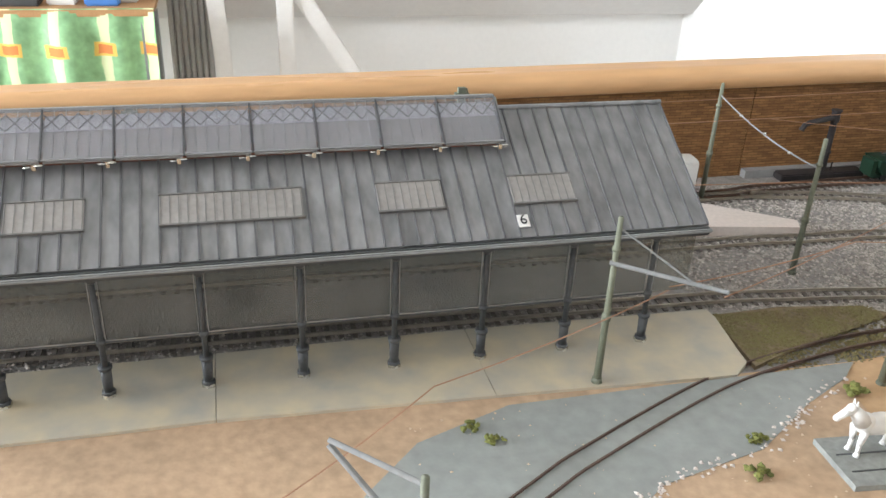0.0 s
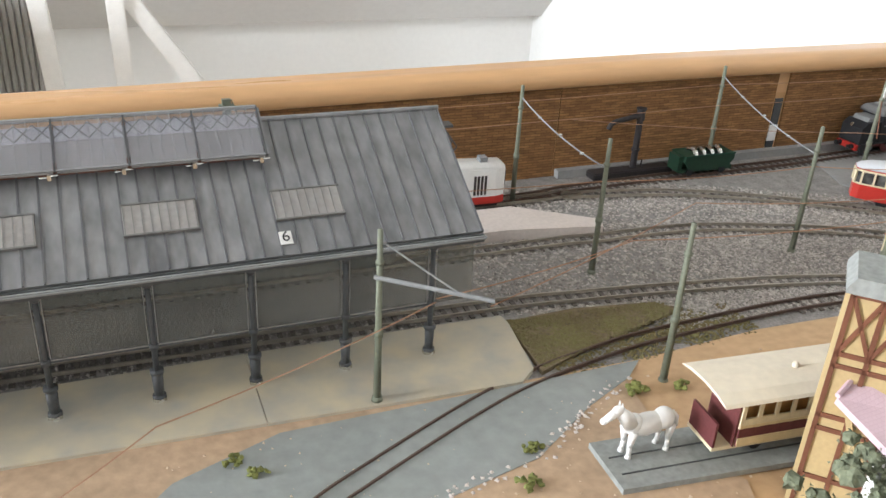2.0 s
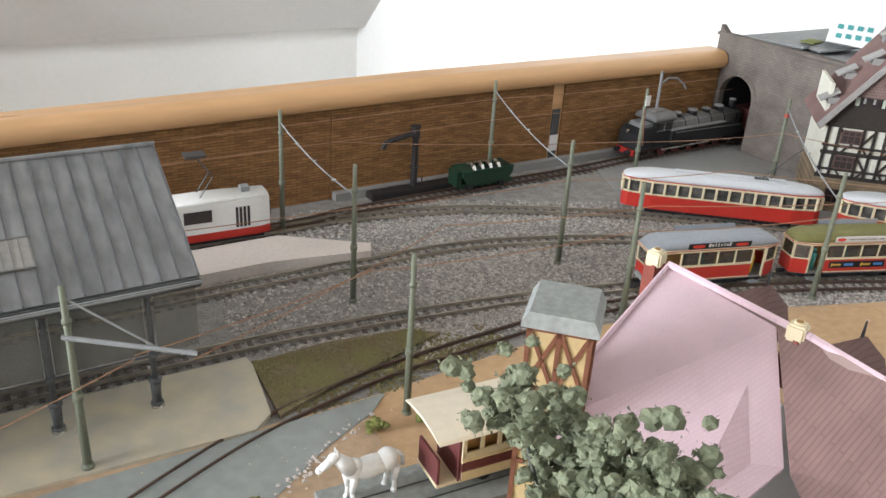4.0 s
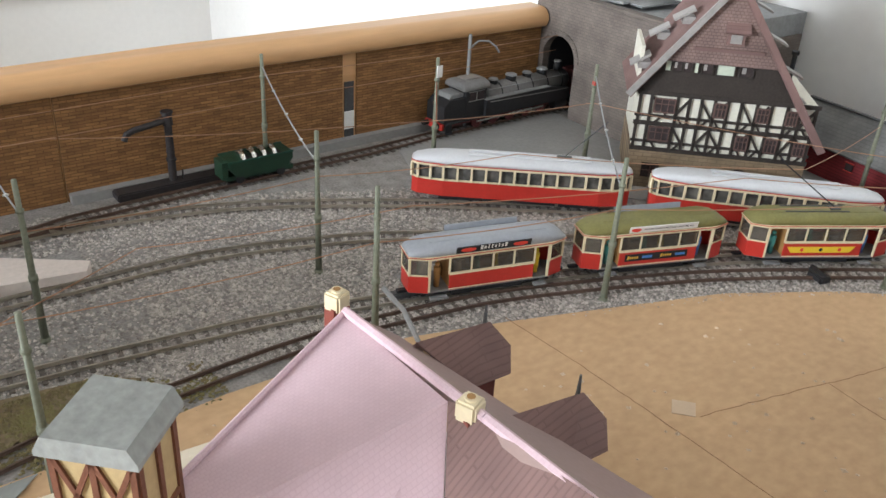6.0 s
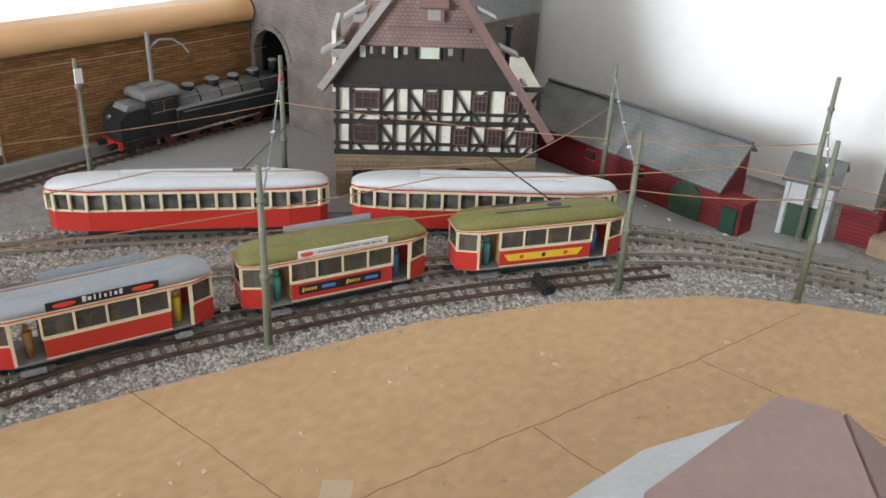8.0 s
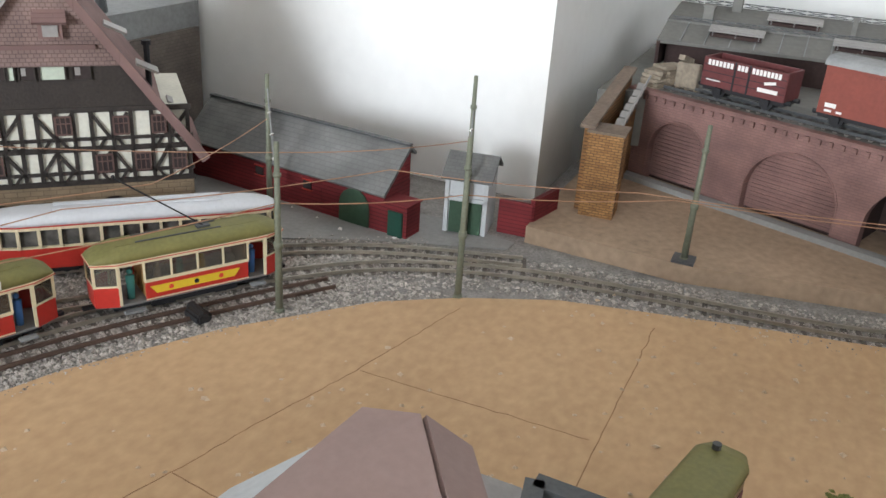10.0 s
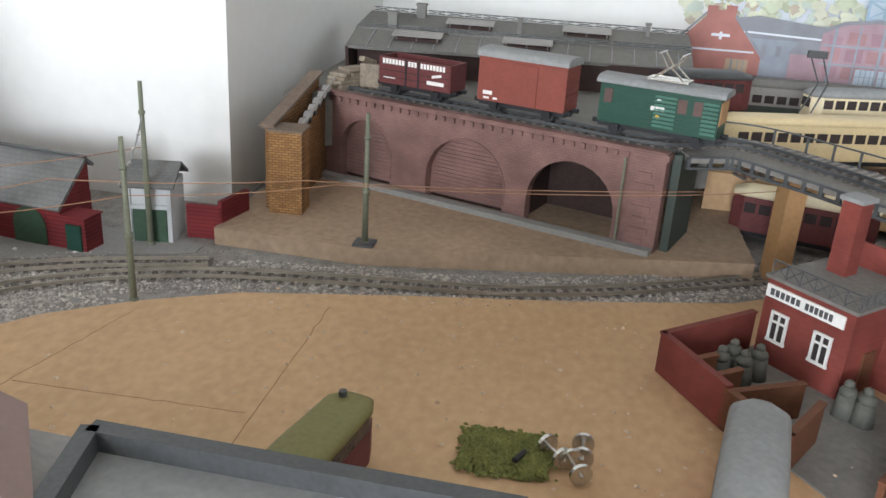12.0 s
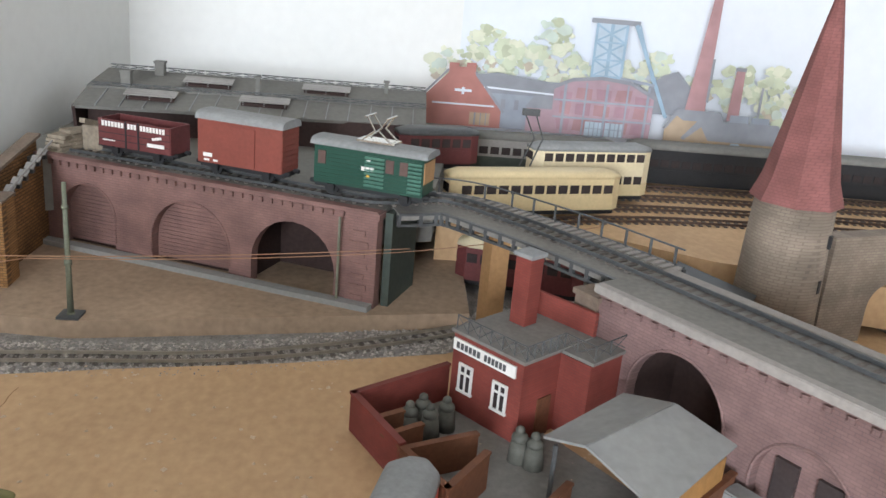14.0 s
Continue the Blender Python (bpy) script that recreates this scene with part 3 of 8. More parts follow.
nt.links.new(mr.outputs["Result"], hs.inputs["Value"])
spots = beside(TRAM_LINE[4:], 2.6, 15000) + beside([(5, -12.9), (25, -13.8), (38.8, -18.3), (54, -28.6), (66, -38)], 2.6, 8000)
spots += beside([(8, -4.5), (20, -5), (32, -8.5), (44, -15), (55, -23.5), (70, -37), (77, -48)], 3.0, 10000)
spots += beside([(14, -25), (30, -25.8), (45, -32), (58, -37.5), (70, -46)], 2.4, 9000)
spots += beside([(20, -17.5), (34, -21), (50, -29)], 2.6, 6000)
stones("ballast_stones", "loose grey and brown ballast stones along the tracks", spots, 0.16, "stone")
spots = beside([(-60, -20), (0, -20.8)], 2.0, 2500)
upper = lambda x: np.interp(x, (4, 30, 47, 58, 70), (-3, -5, -12, -22, -36))
lower = lambda x: np.interp(x, (4, 28, 45, 62, 72), (-22, -28.6, -33.6, -41.6, -51.2))
spots2 = []
for _ in range(26000):
    x = rng.uniform(4, 72)
    y = rng.uniform(float(lower(x)), float(upper(x)))
    if not (y > -15.6 and x < 18.2):
        spots2.append((x, y, 0.01))
stones("ballast_stones", "scattered grey ballast stones between the tracks", spots2, 0.15, "stone")
blades = [(rng.uniform(3.6, 15.5), rng.uniform(-29, -23), 0.28) for _ in range(9000)]
blades = [p for p in blades if math.sin(p[0] * 1.9) + math.sin(p[1] * 2.3 + p[0]) > rng.uniform(-2.2, 0.4)]
blades = [p for p in blades if -23.2 - (p[0] - 4) * 0.06 > p[1] > -28.9 + (p[0] - 3.4) * 0.28]
ob_ = stones("grass_blades", "short dry olive grass beside the tram track", blades, 0.13, "grass")
ob_["category"] = "grass"
verge = [p for p in beside([(4, -29.3), (8.2, -28.2), (14, -27.5), (20, -27.2)], 1.9, 2600, 0.06) if math.sin(p[0] * 1.3) + math.sin(p[1] * 2.0) > rng.uniform(-2, 1)]
ob_ = stones("grass_blades", "sparse dry grass between the sunken rails", verge, 0.15, "grass")
ob_["category"] = "grass"
ob_ = stones("pebbles", "pale pebbles along the edge of the grey path", beside([(-12, -41), (-7.1, -37.6), (-0.5, -36.1), (4.4, -33), (8.2, -31.2)], 0.35, 130, 0.22), 0.16, "pale_platform")
ob_ = stones("crumbs", "pale grit scattered on the sand", [(rng.uniform(-20, 20), rng.uniform(-48, -30.5), 0.22) for _ in range(260)], 0.09, "paper")
stones("ballast_stones", "dark ballast stones under the station roof", spots, 0.14, "stone")
crumbs = [(rng.uniform(30, 78), rng.uniform(-100, -36), 0.12) for _ in range(640)]
crumbs = [c for c in crumbs if c[1] < -36 - (c[0] - 45) * 0.75]
stones("crumbs", "pale crumbs scattered on the brown board", crumbs, 0.17, "paper")

# ---- station ----
st = thing("platform", label="pale ochre card platform with dark joints", category="platform", kind="structure")
for x0, x1 in ((-100, -28.67), (-28.62, -13.3), (-13.25, 2.4)):
    yf = lambda x: -28.55 - max(0, (x + 29)) * 0.042
    pts = [(x0, yf(x0)), (x1, yf(x1)), (x1, -22.2), (x0, -22.2)]
    if x1 > 0:
        pts = [(x0, yf(x0)), (1.6, -29.9), (2.9, -28.8), (3.7, -23.6), (3.6, -22.6), (x0, -22.2)]
    part("platform_slab", Build().prism(pts, 0.0, 0.4), "platform", st)
pl = Build().prism([(-60, -7.2), (-60, -11.5), (9.4, -11.5), (17.4, -12.9), (18.0, -11.6), (14, -8.8), (11.7, -7.2)], 0.0, 0.95)
solo("pale_platform", pl, "pale_platform", "pale ramped platform beyond the station", "platform", "structure")

hall = thing("station_hall", label="grey zinc roofed station hall on iron columns", category="station")
X0, X1, YE, ZE, YR, ZR = -75.0, 0.1, -26.2, 8.75, -18.2, 13.6
slope = (ZR - ZE) / (YR - YE)
tilt = math.degrees(math.atan(slope))
zr = lambda y: ZE + (y - YE) * slope
part("roof_sheet", Build().slab([(X0, YE, ZE), (X1, YE, ZE), (X1, YR, ZR), (X0, YR, ZR)], 0.2), "zinc", hall, "dark grey zinc roof slope")
part("roof_sheet", Build().slab([(X0, YR, ZR), (X1, YR, ZR), (X1, -12.4, 10.1), (X0, -12.4, 10.1)], 0.2), "zinc", hall)
part("ridge_cap", Build().cyl((X0, YR, ZR + 0.08), (X1, YR, ZR + 0.08), 0.16, seg=8), "zinc", hall)
seam = Build().box(0, 0, 0, 0.10, math.hypot(YR - YE, ZR - ZE), 0.10, rx=tilt).mesh("roof_seam")
seam.materials.append(M["dark_seam"])
x = X1 - 0.1
while x > -48:
    s = part("roof_seam", seam, None, hall)
    s.matrix_local = Matrix.Translation((x * C, (YE + YR) / 2 * C, ((ZE + ZR) / 2 + 0.06) * C))
    x -= 0.96
ym = (YE + YR) / 2
for xa, xb in ((-11.45, -7.65), (-19.2, -15.5), (-30.7, -23.3), (-38.2, -34.4), (-46, -42)):
    y0, y1 = -24.4, -22.75
    b = Build().slab([(xa, y0, zr(y0) + 0.2), (xb, y0, zr(y0) + 0.2), (xb, y1, zr(y1) + 0.2), (xa, y1, zr(y1) + 0.2)], 0.22)
    sk = part("skylight", b, "skylight", hall, "dull ribbed skylight sheet")
    k = int((xb - xa) / 0.45)
    for i in range(k + 1):
        xx = xa + 0.06 + i * (xb - xa - 0.12) / k
        part("skylight_rib", Build().box(xx, (y0 + y1) / 2, zr((y0 + y1) / 2) + 0.21, 0.04, 1.95, 0.05, rx=tilt), "dusty_iron", sk)
    part("skylight_frame", Build().box((xa + xb) / 2, y0, zr(y0) + 0.17, xb - xa + 0.1, 0.08, 0.2, rx=tilt).box((xa + xb) / 2, y1, zr(y1) + 0.17, xb - xa + 0.1, 0.08, 0.2, rx=tilt), "dusty_iron", sk)
part("gutter_beam", Build().box((X0 + X1) / 2, -26.35, 8.4, X1 - X0, 0.35, 0.5, bevel=0.08).box((X0 + X1) / 2, -25.6, 8.1, X1 - X0, 0.5, 0.3), "dark_iron", hall, "dark grey gutter beam")
part("gutter", Build().box((X0 + X1) / 2, -26.65, 8.55, X1 - X0, 0.3, 0.22, bevel=0.08), "roof_grey", hall, "grey gutter")
b = Build()
b.cyl((0, 0, 0.2), (0, 0, 0.34), 0.36, seg=10).cyl((0, 0, 0.34), (0, 0, 1.75), 0.27, 0.31, seg=8).cyl((0, 0, 1.75), (0, 0, 1.95), 0.38, seg=10)
b.cyl((0, 0, 1.95), (0, 0, 7.2), 0.17, 0.15, seg=10).cyl((0, 0, 3.3), (0, 0, 3.6), 0.26, seg=10).cyl((0, 0, 7.0), (0, 0, 7.4), 0.17, 0.42, seg=10)
COL = b.mesh("column", True)
COL.materials.append(M["dark_iron"])
base = Build().cyl((0, 0, 0), (0, 0, 0.2), 0.42, seg=6).mesh("column_base")
base.materials.append(M["silver"])
cols = [-2.6 - 5.28 * i for i in range(11)]
for x in cols:
    c = part("column", COL, None, hall, "dark cast iron column")
    c.matrix_local = Matrix.Translation((x * C, -25.3 * C, 0.41 * C))
    f = part("column_foot", base, None, c, "bright hexagonal foot")
for xa, xb in zip(cols[1:], cols) :
    g = part("glazing_panel", Build().box((xa + xb) / 2, -25.15, 5.85, xb - xa - 0.4, 0.06, 4.1), "dusty_glass", hall, "dusty translucent glazing panel")
    for z in (3.8, 7.85):
        part("glazing_bar", Build().box((xa + xb) / 2, -25.2, z, xb - xa - 0.4, 0.14, 0.11), "dark_iron", g)
    # thin pale frame that also draws the highlight along each pane
    part("bright_edge", Build().box((xa + xb) / 2, -25.26, 3.9, xb - xa - 0.5, 0.05, 0.06).box(xa + 0.25, -25.26, 5.85, 0.05, 0.05, 3.9).box(xb - 0.25, -25.26, 5.85, 0.05, 0.05, 3.9), "skylight", g, "pale pane edge with its highlight painted in")
g = part("glazing_panel", Build().box(-1.1, -25.15, 5.85, 2.3, 0.06, 4.1), "dusty_glass", hall)
part("back_wall", Build().box((X0 + X1) / 2, -12.6, 5.0, X1 - X0 - 1, 0.3, 10), "grey_path", hall, "grey back wall of the hall")
rw = Build()
for i in range(72):
    rw.box(-0.8 - i * 1.02, -12.8, 5.3, 0.09, 0.14, 9.2)
rw.box((X0 + X1) / 2, -12.8, 3.0, X1 - X0 - 1, 0.14, 0.3)
part("wall_ribs", rw, "dark_iron", hall, "dark upright ribs of the back wall")
# clerestory with lattice and louvre brackets
Y0, Z0, Y1, Z1 = -21.35, 12.7, -18.6, 14.5
cs = math.degrees(math.atan((Z1 - Z0) / (Y1 - Y0)))
XC = -11.3
part("clerestory_curb", Build().box((X0 + XC) / 2, -20.5, 12.45, XC - X0, 0.2, 0.7), "brown_timber", hall, "brown clerestory curb")
xe = XC
i = 0
while xe > -58:
    xa = xe - 3.6
    g = part("clerestory_pane", Build().slab([(xa + 0.06, Y0, Z0), (xe - 0.06, Y0, Z0), (xe - 0.06, Y1, Z1), (xa + 0.06, Y1, Z1)], 0.05), "clere_glass", hall, "greyed clerestory pane")
    long = math.hypot(Y1 - Y0, Z1 - Z0)
    b = Build().box(xe, (Y0 + Y1) / 2, (Z0 + Z1) / 2 + 0.02, 0.09, long + 0.2, 0.14, rx=cs)
    part("clerestory_divider", b, "dark_iron", g, "dark divider bar")
    b = Build().box((xa + xe) / 2, Y0, Z0, 3.5, 0.09, 0.1, rx=cs).box((xa + xe) / 2, Y1, Z1, 3.5, 0.09, 0.1, rx=cs)
    for k in range(1, 6):
        b.box(xa + 3.6 * k / 6, (Y0 + Y1) / 2, (Z0 + Z1) / 2 + 0.03, 0.04, long, 0.04, rx=cs)
    part("clerestory_frame", b, "roof_grey", g)
    ya, yb = Y1 - 0.95, Y1 - 0.1
    za, zb = Z1 - 0.95 * (Z1 - Z0) / (Y1 - Y0), Z1 - 0.1 * (Z1 - Z0) / (Y1 - Y0)
    part("inner_strip", Build().slab([(xa + 0.1, ya, za - 0.22), (xe - 0.1, ya, za - 0.22), (xe - 0.1, yb, zb - 0.22), (xa + 0.1, yb, zb - 0.22)], 0.05), "white_roof", g, "pale strip behind the lattice")
    part("inner_sheet", Build().slab([(xa + 0.1, Y0 + 0.1, Z0 - 0.2), (xe - 0.1, Y0 + 0.1, Z0 - 0.2), (xe - 0.1, ya, za - 0.24), (xa + 0.1, ya, za - 0.24)], 0.05), "skylight", g, "dull grey inner sheet")
    b = Build()
    for k in range(4):
        xx = xa + 0.45 + k * 0.9
        b.cyl((xx - 0.42, yb, zb - 0.12), (xx + 0.42, ya, za - 0.12), 0.05, seg=4).cyl((xx - 0.42, ya, za - 0.12), (xx + 0.42, yb, zb - 0.12), 0.05, seg=4)
    part("lattice", b, "dusty_iron", g, "grey lattice seen through the pane")
    part("louvre_bracket", Build().box(xe - 0.3, Y0 - 0.1, Z0 - 0.3, 0.2, 0.25, 0.3).ball(xe - 0.05, Y0 - 0.2, Z0 - 0.18, 0.12, 1.8, 1, 0.5).ball(xe - 0.6, Y0 - 0.2, Z0 - 0.26, 0.11, 1.8, 1, 0.5), "silver", hall, "small bright bracket")
    xe = xa
    i += 1
part("clerestory_ridge", Build().box((X0 + XC) / 2, Y1 + 0.1, Z1 + 0.05, XC - X0, 0.25, 0.15), "roof_grey", hall)
part("clerestory_end", Build().slab([(XC + 0.05, Y0, Z0), (XC + 0.05, Y1, Z1), (XC + 0.05, Y1, 13.4), (XC + 0.05, -20.6, 12.2)], 0.1), "roof_grey", hall)
six = part("number_plate", Build().box(-11.2, -25.4, zr(-25.4) + 0.14, 0.66, 0.8, 0.08, rx=tilt), "white", hall, "small white platform number sign")
writing("numeral", "6", 0.9, "black", hall, Matrix.Translation((-11.2 * C, -25.4 * C, (zr(-25.4) + 0.22) * C)) @ Matrix.Rotation(radians(tilt), 4, "X"))
for x, z in ((-12.6, 13.4), (-32.4, 12.9)):
    b = Build().box(x, -16.2, z, 0.5, 0.3, 2.0).box(x, -16.2, z + 0.6, 0.9, 0.35, 0.12).cyl((x + 0.3, -16.2, z + 0.95), (x + 0.7, -16.2, z - 0.2), 0.05, seg=5)
    solo("signal_stub", b, "pole", "small grey metal post behind the station roof", "post")

# ---- masts and wires ----
b = Build()
b.cyl((0, 0, 0), (0, 0, 10.6), 0.24, 0.15, seg=8).cyl((0, 0, 4.2), (0, 0, 4.6), 0.27, seg=8).cyl((0, 0, 8.6), (0, 0, 8.8), 0.24, seg=8).cyl((0, 0, 0), (0, 0, 0.3), 0.34, 0.28, seg=8)
MAST = b.mesh("mast_pole", True)
MAST.materials.append(M["pole"])
masts = {"a": (13.2, -18.3), "b": (31.1, -19.7), "c": (10.1, -32.0), "d": (29.8, -28.9), "e": (45.8, -33.2), "f": (64.9, -43.3), "g": (72.1, -51.8),
         "h": (77.2, -34.1), "i": (81.0, -48.4), "j": (82.9, -63.9), "k": (13.2, -4.6), "l": (35.9, -2.2), "m": (48.5, -9.6), "n": (59.7, -17.3),
         "o": (-7.1, -29.0), "p": (-21.5, -45.9)}
mast_things = {}
for k, (x, y) in masts.items():
    z = 1.3 if k == "j" else (0.4 if k == "o" else 0.0)
    t = thing("wire_mast", x, y, z, 0, "grey green overhead wire mast", "mast", "overhead wire masts")
    part("mast_pole", MAST, None, t)
    t.scale.z = {"i": 1.13, "j": 0.9}.get(k, 1.0)
    mast_things[k] = t
    if k == "j":
        part("foot_plate", Build().box(0, 0, 0.1, 1.5, 1.5, 0.2), "dark_iron", t, "dark foot plate")
    if k == "m":
        part("number_board", Build().box(0, -0.3, 9.5, 0.55, 0.08, 1.0), "white", t, "small white board")
        part("stay", Build().cyl((-0.2, -0.2, 8.6), (-0.9, -1.4, 5.4), 0.06, seg=5), "brown_timber", t)
    if k == "o":
        part("cross_arm", Build().cyl((-0.3, 0, 7.9), (5.2, -3.2, 7.3), 0.13, seg=8).cyl((0.1, 0, 9.9), (3.6, -2.2, 7.5), 0.06, seg=6), "roof_grey", t, "pale grey bracket arm")
    if k == "p":
        part("cross_arm", Build().cyl((0.1, 0, 10.2), (-2.8, 2.4, 10.6), 0.1, seg=8).cyl((-0.3, 0.2, 7.6), (-2.8, 2.4, 10.4), 0.12, seg=8), "roof_grey", t, "pale grey bracket arm")
    if k == "n":
        part("insulator", Build().box(0, 0, 8.9, 0.3, 0.3, 0.5), "red", t, "red insulator")


def wire(pts, r=0.035, mat="copper", label="thin copper overhead wire", name="overhead_wire", sag=0.25):
    b, line = Build(), []
    for p, q in zip(pts, pts[1:]):
        p, q = Vector(p), Vector(q)
        line += [p.lerp(q, i / 8) - Vector((0, 0, sag * 4 * (i / 8) * (1 - i / 8))) for i in range(0 if not line else 1, 9)]
    b.tube(line, r, 5)
    return solo(name, b, mat, label, "wire", group="overhead wires")


T = lambda k, z: (*masts[k], z)
wire([(-4.5, -30.6, 7.4), (10.0, -27, 7.2), T("d", 7.0), T("e", 7.0), T("f", 7.0), T("g", 7.0), (78.5, -63, 7.0), (84.5, -86, 7.0), (95, -103, 7.0)])
wire([(-2, -32, 7.3), (18, -22.6, 7.0), (34.4, -25.9, 7.0), (58, -34.4, 7.0), (73.5, -46, 7.0), (78, -61, 7.2), (85, -87, 7.2)])
wire([(-40, -12.9, 7.6), T("a", 7.4), T("b", 7.4), (46, -23, 7.2), (63, -36, 7.2), T("h", 7.4)])
wire([(-40, -5, 7.6), (18, -4.7, 7.4), (42, -13.4, 7.2), T("n", 7.2), (72, -39, 7.2), T("i", 7.4)])
wire([(-30, -4.2, 9.0), T("l", 8.8), (70, -2.2, 8.4)])
wire([(-30, -4, 7.2), (35, -3, 7.0), (70, -2, 6.8)])
wire([(-4.5, -30.6, 7.2), (-19, -37, 7.4), (-28, -44, 7.4)])
for a, c in (("k", "a"), ("l", "b"), ("h", "f"), ("i", "g"), ("n", "e")):
    wire([T(a, 9.6), T(c, 8.4)], 0.06, "roof_grey", "grey span wire with bright clips", sag=0.5)
    p, q = Vector(T(a, 9.6)), Vector(T(c, 8.4))
    for f in (0.25, 0.5, 0.75):
        r = p.lerp(q, f)
        solo("wire_clip", Build().ball(r.x, r.y, r.z - 0.4, 0.14, 1.5, 1, 0.8, 1), "silver", "small bright wire clip", "clip", group="wire clips")

# ---- tramcars ----


def loft(b, sections, n=9):
    """Arched body through (x, half width, base z, rise); each section an upper arch."""
    rings = []
    for x, hw, z, rise in sections:
        ring = []
        for i in range(n + 1):
            a = math.pi * i / n
            ring.append(b.bm.verts.new((x, hw * math.copysign(abs(math.cos(a)) ** 0.6, math.cos(a)), z + rise * math.sin(a) ** 0.75)))
        rings.append(ring)
    for r, s in zip(rings, rings[1:]):
        for i in range(n):
            b.bm.faces.new((r[i], r[i + 1], s[i + 1], s[i]))
        b.bm.faces.new((r[n], r[0], s[0], s[n]))
    b.bm.faces.new(rings[0])
    b.bm.faces.new(rings[-1][::-1])
    return b


def shape(length, w, nose, tip):
    """Plan outline of a car body: straight sides, tapered ends."""
    h, n, k = length / 2, nose, tip
    return [(-h, -k), (-h + n, -w), (h - n, -w), (h, -k), (h, k), (h - n, w), (-h + n, w), (-h, k)]


def band(b, outline, z0, z1, inset=0.12, skip=()):
    """A thin wall along an outline; skip holds indices of sides to leave out."""
    for i, (p, q) in enumerate(zip(outline, outline[1:] + outline[:1])):
        if i in skip:
            continue
        cx, cy = (p[0] + q[0]) / 2, (p[1] + q[1]) / 2
        length, a = math.hypot(q[0] - p[0], q[1] - p[1]), math.degrees(math.atan2(q[1] - p[1], q[0] - p[0]))
        b.box(cx, cy, (z0 + z1) / 2, length, inset, z1 - z0, rz=a)
    return b


def bogie_wheel(parent, x, z, side):
    wl = part("wheel", Build().cyl((x, side * 0.62, z), (x, side * 0.8, z), 0.38, seg=14), "black", parent)
    return wl


def tramcar(x, y, rz, roof, label, advert):
    t = thing("tramcar", x, y, 0.38, rz, label, "tram", "three coupled tramcars")
    L, w = 11.2, 1.22
    out = shape(L, w, 1.2, 0.75)
    part("underframe", Build().box(0, 0, 0.45, 9.4, 1.7, 0.35).box(0, 0, 0.3, 4.2, 1.9, 0.3).box(-1.9, 0, 0.3, 1.4, 2.0, 0.36).box(1.9, 0, 0.3, 1.4, 2.0, 0.36), "black", t)
    for xx in (-1.9, 1.9):
        for s in (-1, 1):
            bogie_wheel(t, xx, 0.36, s)
    part("floor_pan", Build().prism(out, 0.62, 0.76), "dusty_iron", t)
    # sides: solid between the door openings
    d0, d1 = -L / 2 + 1.25, -L / 2 + 2.65
    e0, e1 = L / 2 - 2.35, L / 2 - 1.25
    for s in (-1, 1):
        sp = part("side_panel", Build().box((d1 + e0) / 2, s * w, 1.32, e0 - d1, 0.1, 1.22, bevel=0.03), "red", t, "red lower side panel")
        part("trim_line", Build().box((d1 + e0) / 2, s * (w + 0.055), 0.8, e0 - d1, 0.03, 0.08).box((d1 + e0) / 2, s * (w + 0.055), 1.9, e0 - d1, 0.03, 0.07), "cream", sp)
        nwin = 4
        ww = (e0 - d1) / nwin
        for i in range(nwin + 1):
            part("window_post", Build().box(d1 + i * ww, s * w, 2.55, 0.12, 0.11, 1.25), "cream", t)
        part("window_rail", Build().box((d1 + e0) / 2, s * w, 1.98, e0 - d1, 0.12, 0.12).box(0, s * w, 3.2, L - 2.5, 0.12, 0.16), "cream", t)
        for i in range(nwin):
            part("window_pane", Build().box(d1 + (i + 0.5) * ww, s * (w - 0.02), 2.58, ww - 0.12, 0.03, 1.08), "pane", t)
        for dx in (d0, e1):
            part("door_post", Build().box(dx, s * w, 1.95, 0.16, 0.11, 2.45), "cream", t)
        part("door_step", Build().box((d0 + d1) / 2, s * (w + 0.1), 0.28, 1.2, 0.4, 0.12), "roof_grey", t)
        part("door_step", Build().box((e0 + e1) / 2, s * (w + 0.1), 0.28, 0.9, 0.4, 0.12), "roof_grey", t)
    for end in (-1, 1):
        h = L / 2 * end
        n = (L / 2 - 1.2) * end
        pts = [(n, -w), (h, -0.75), (h, 0.75), (n, w)]
        dash = Build()
        for p, q in zip(pts, pts[1:]):
            a = math.degrees(math.atan2(q[1] - p[1], q[0] - p[0]))
            ln = math.hypot(q[0] - p[0], q[1] - p[1])
            dash.box((p[0] + q[0]) / 2, (p[1] + q[1]) / 2, 1.3, ln, 0.1, 1.25, rz=a)
        dp = part("dash_panel", dash, "red", t, "red dash panel")
        fr = Build()
        for p in pts:
            fr.box(p[0], p[1], 2.55, 0.15, 0.15, 1.3)
        for p, q in zip(pts, pts[1:]):
            a = math.degrees(math.atan2(q[1] - p[1], q[0] - p[0]))
            ln = math.hypot(q[0] - p[0], q[1] - p[1])
            fr.box((p[0] + q[0]) / 2, (p[1] + q[1]) / 2, 1.96, ln, 0.12, 0.1, rz=a).box((p[0] + q[0]) / 2, (p[1] + q[1]) / 2, 3.2, ln, 0.12, 0.16, rz=a)
        part("end_frame", fr, "cream", t)
        gl = Build()
        for p, q in zip(pts, pts[1:]):
            a = math.degrees(math.atan2(q[1] - p[1], q[0] - p[0]))
            ln = math.hypot(q[0] - p[0], q[1] - p[1])
            gl.box((p[0] + q[0]) / 2, (p[1] + q[1]) / 2, 2.57, ln - 0.15, 0.03, 1.1, rz=a)
        part("end_pane", gl, "pane", t)
        part("coupling", Build().box(h + 0.25 * end, 0, 0.42, 0.7, 0.3, 0.2), "black", t)
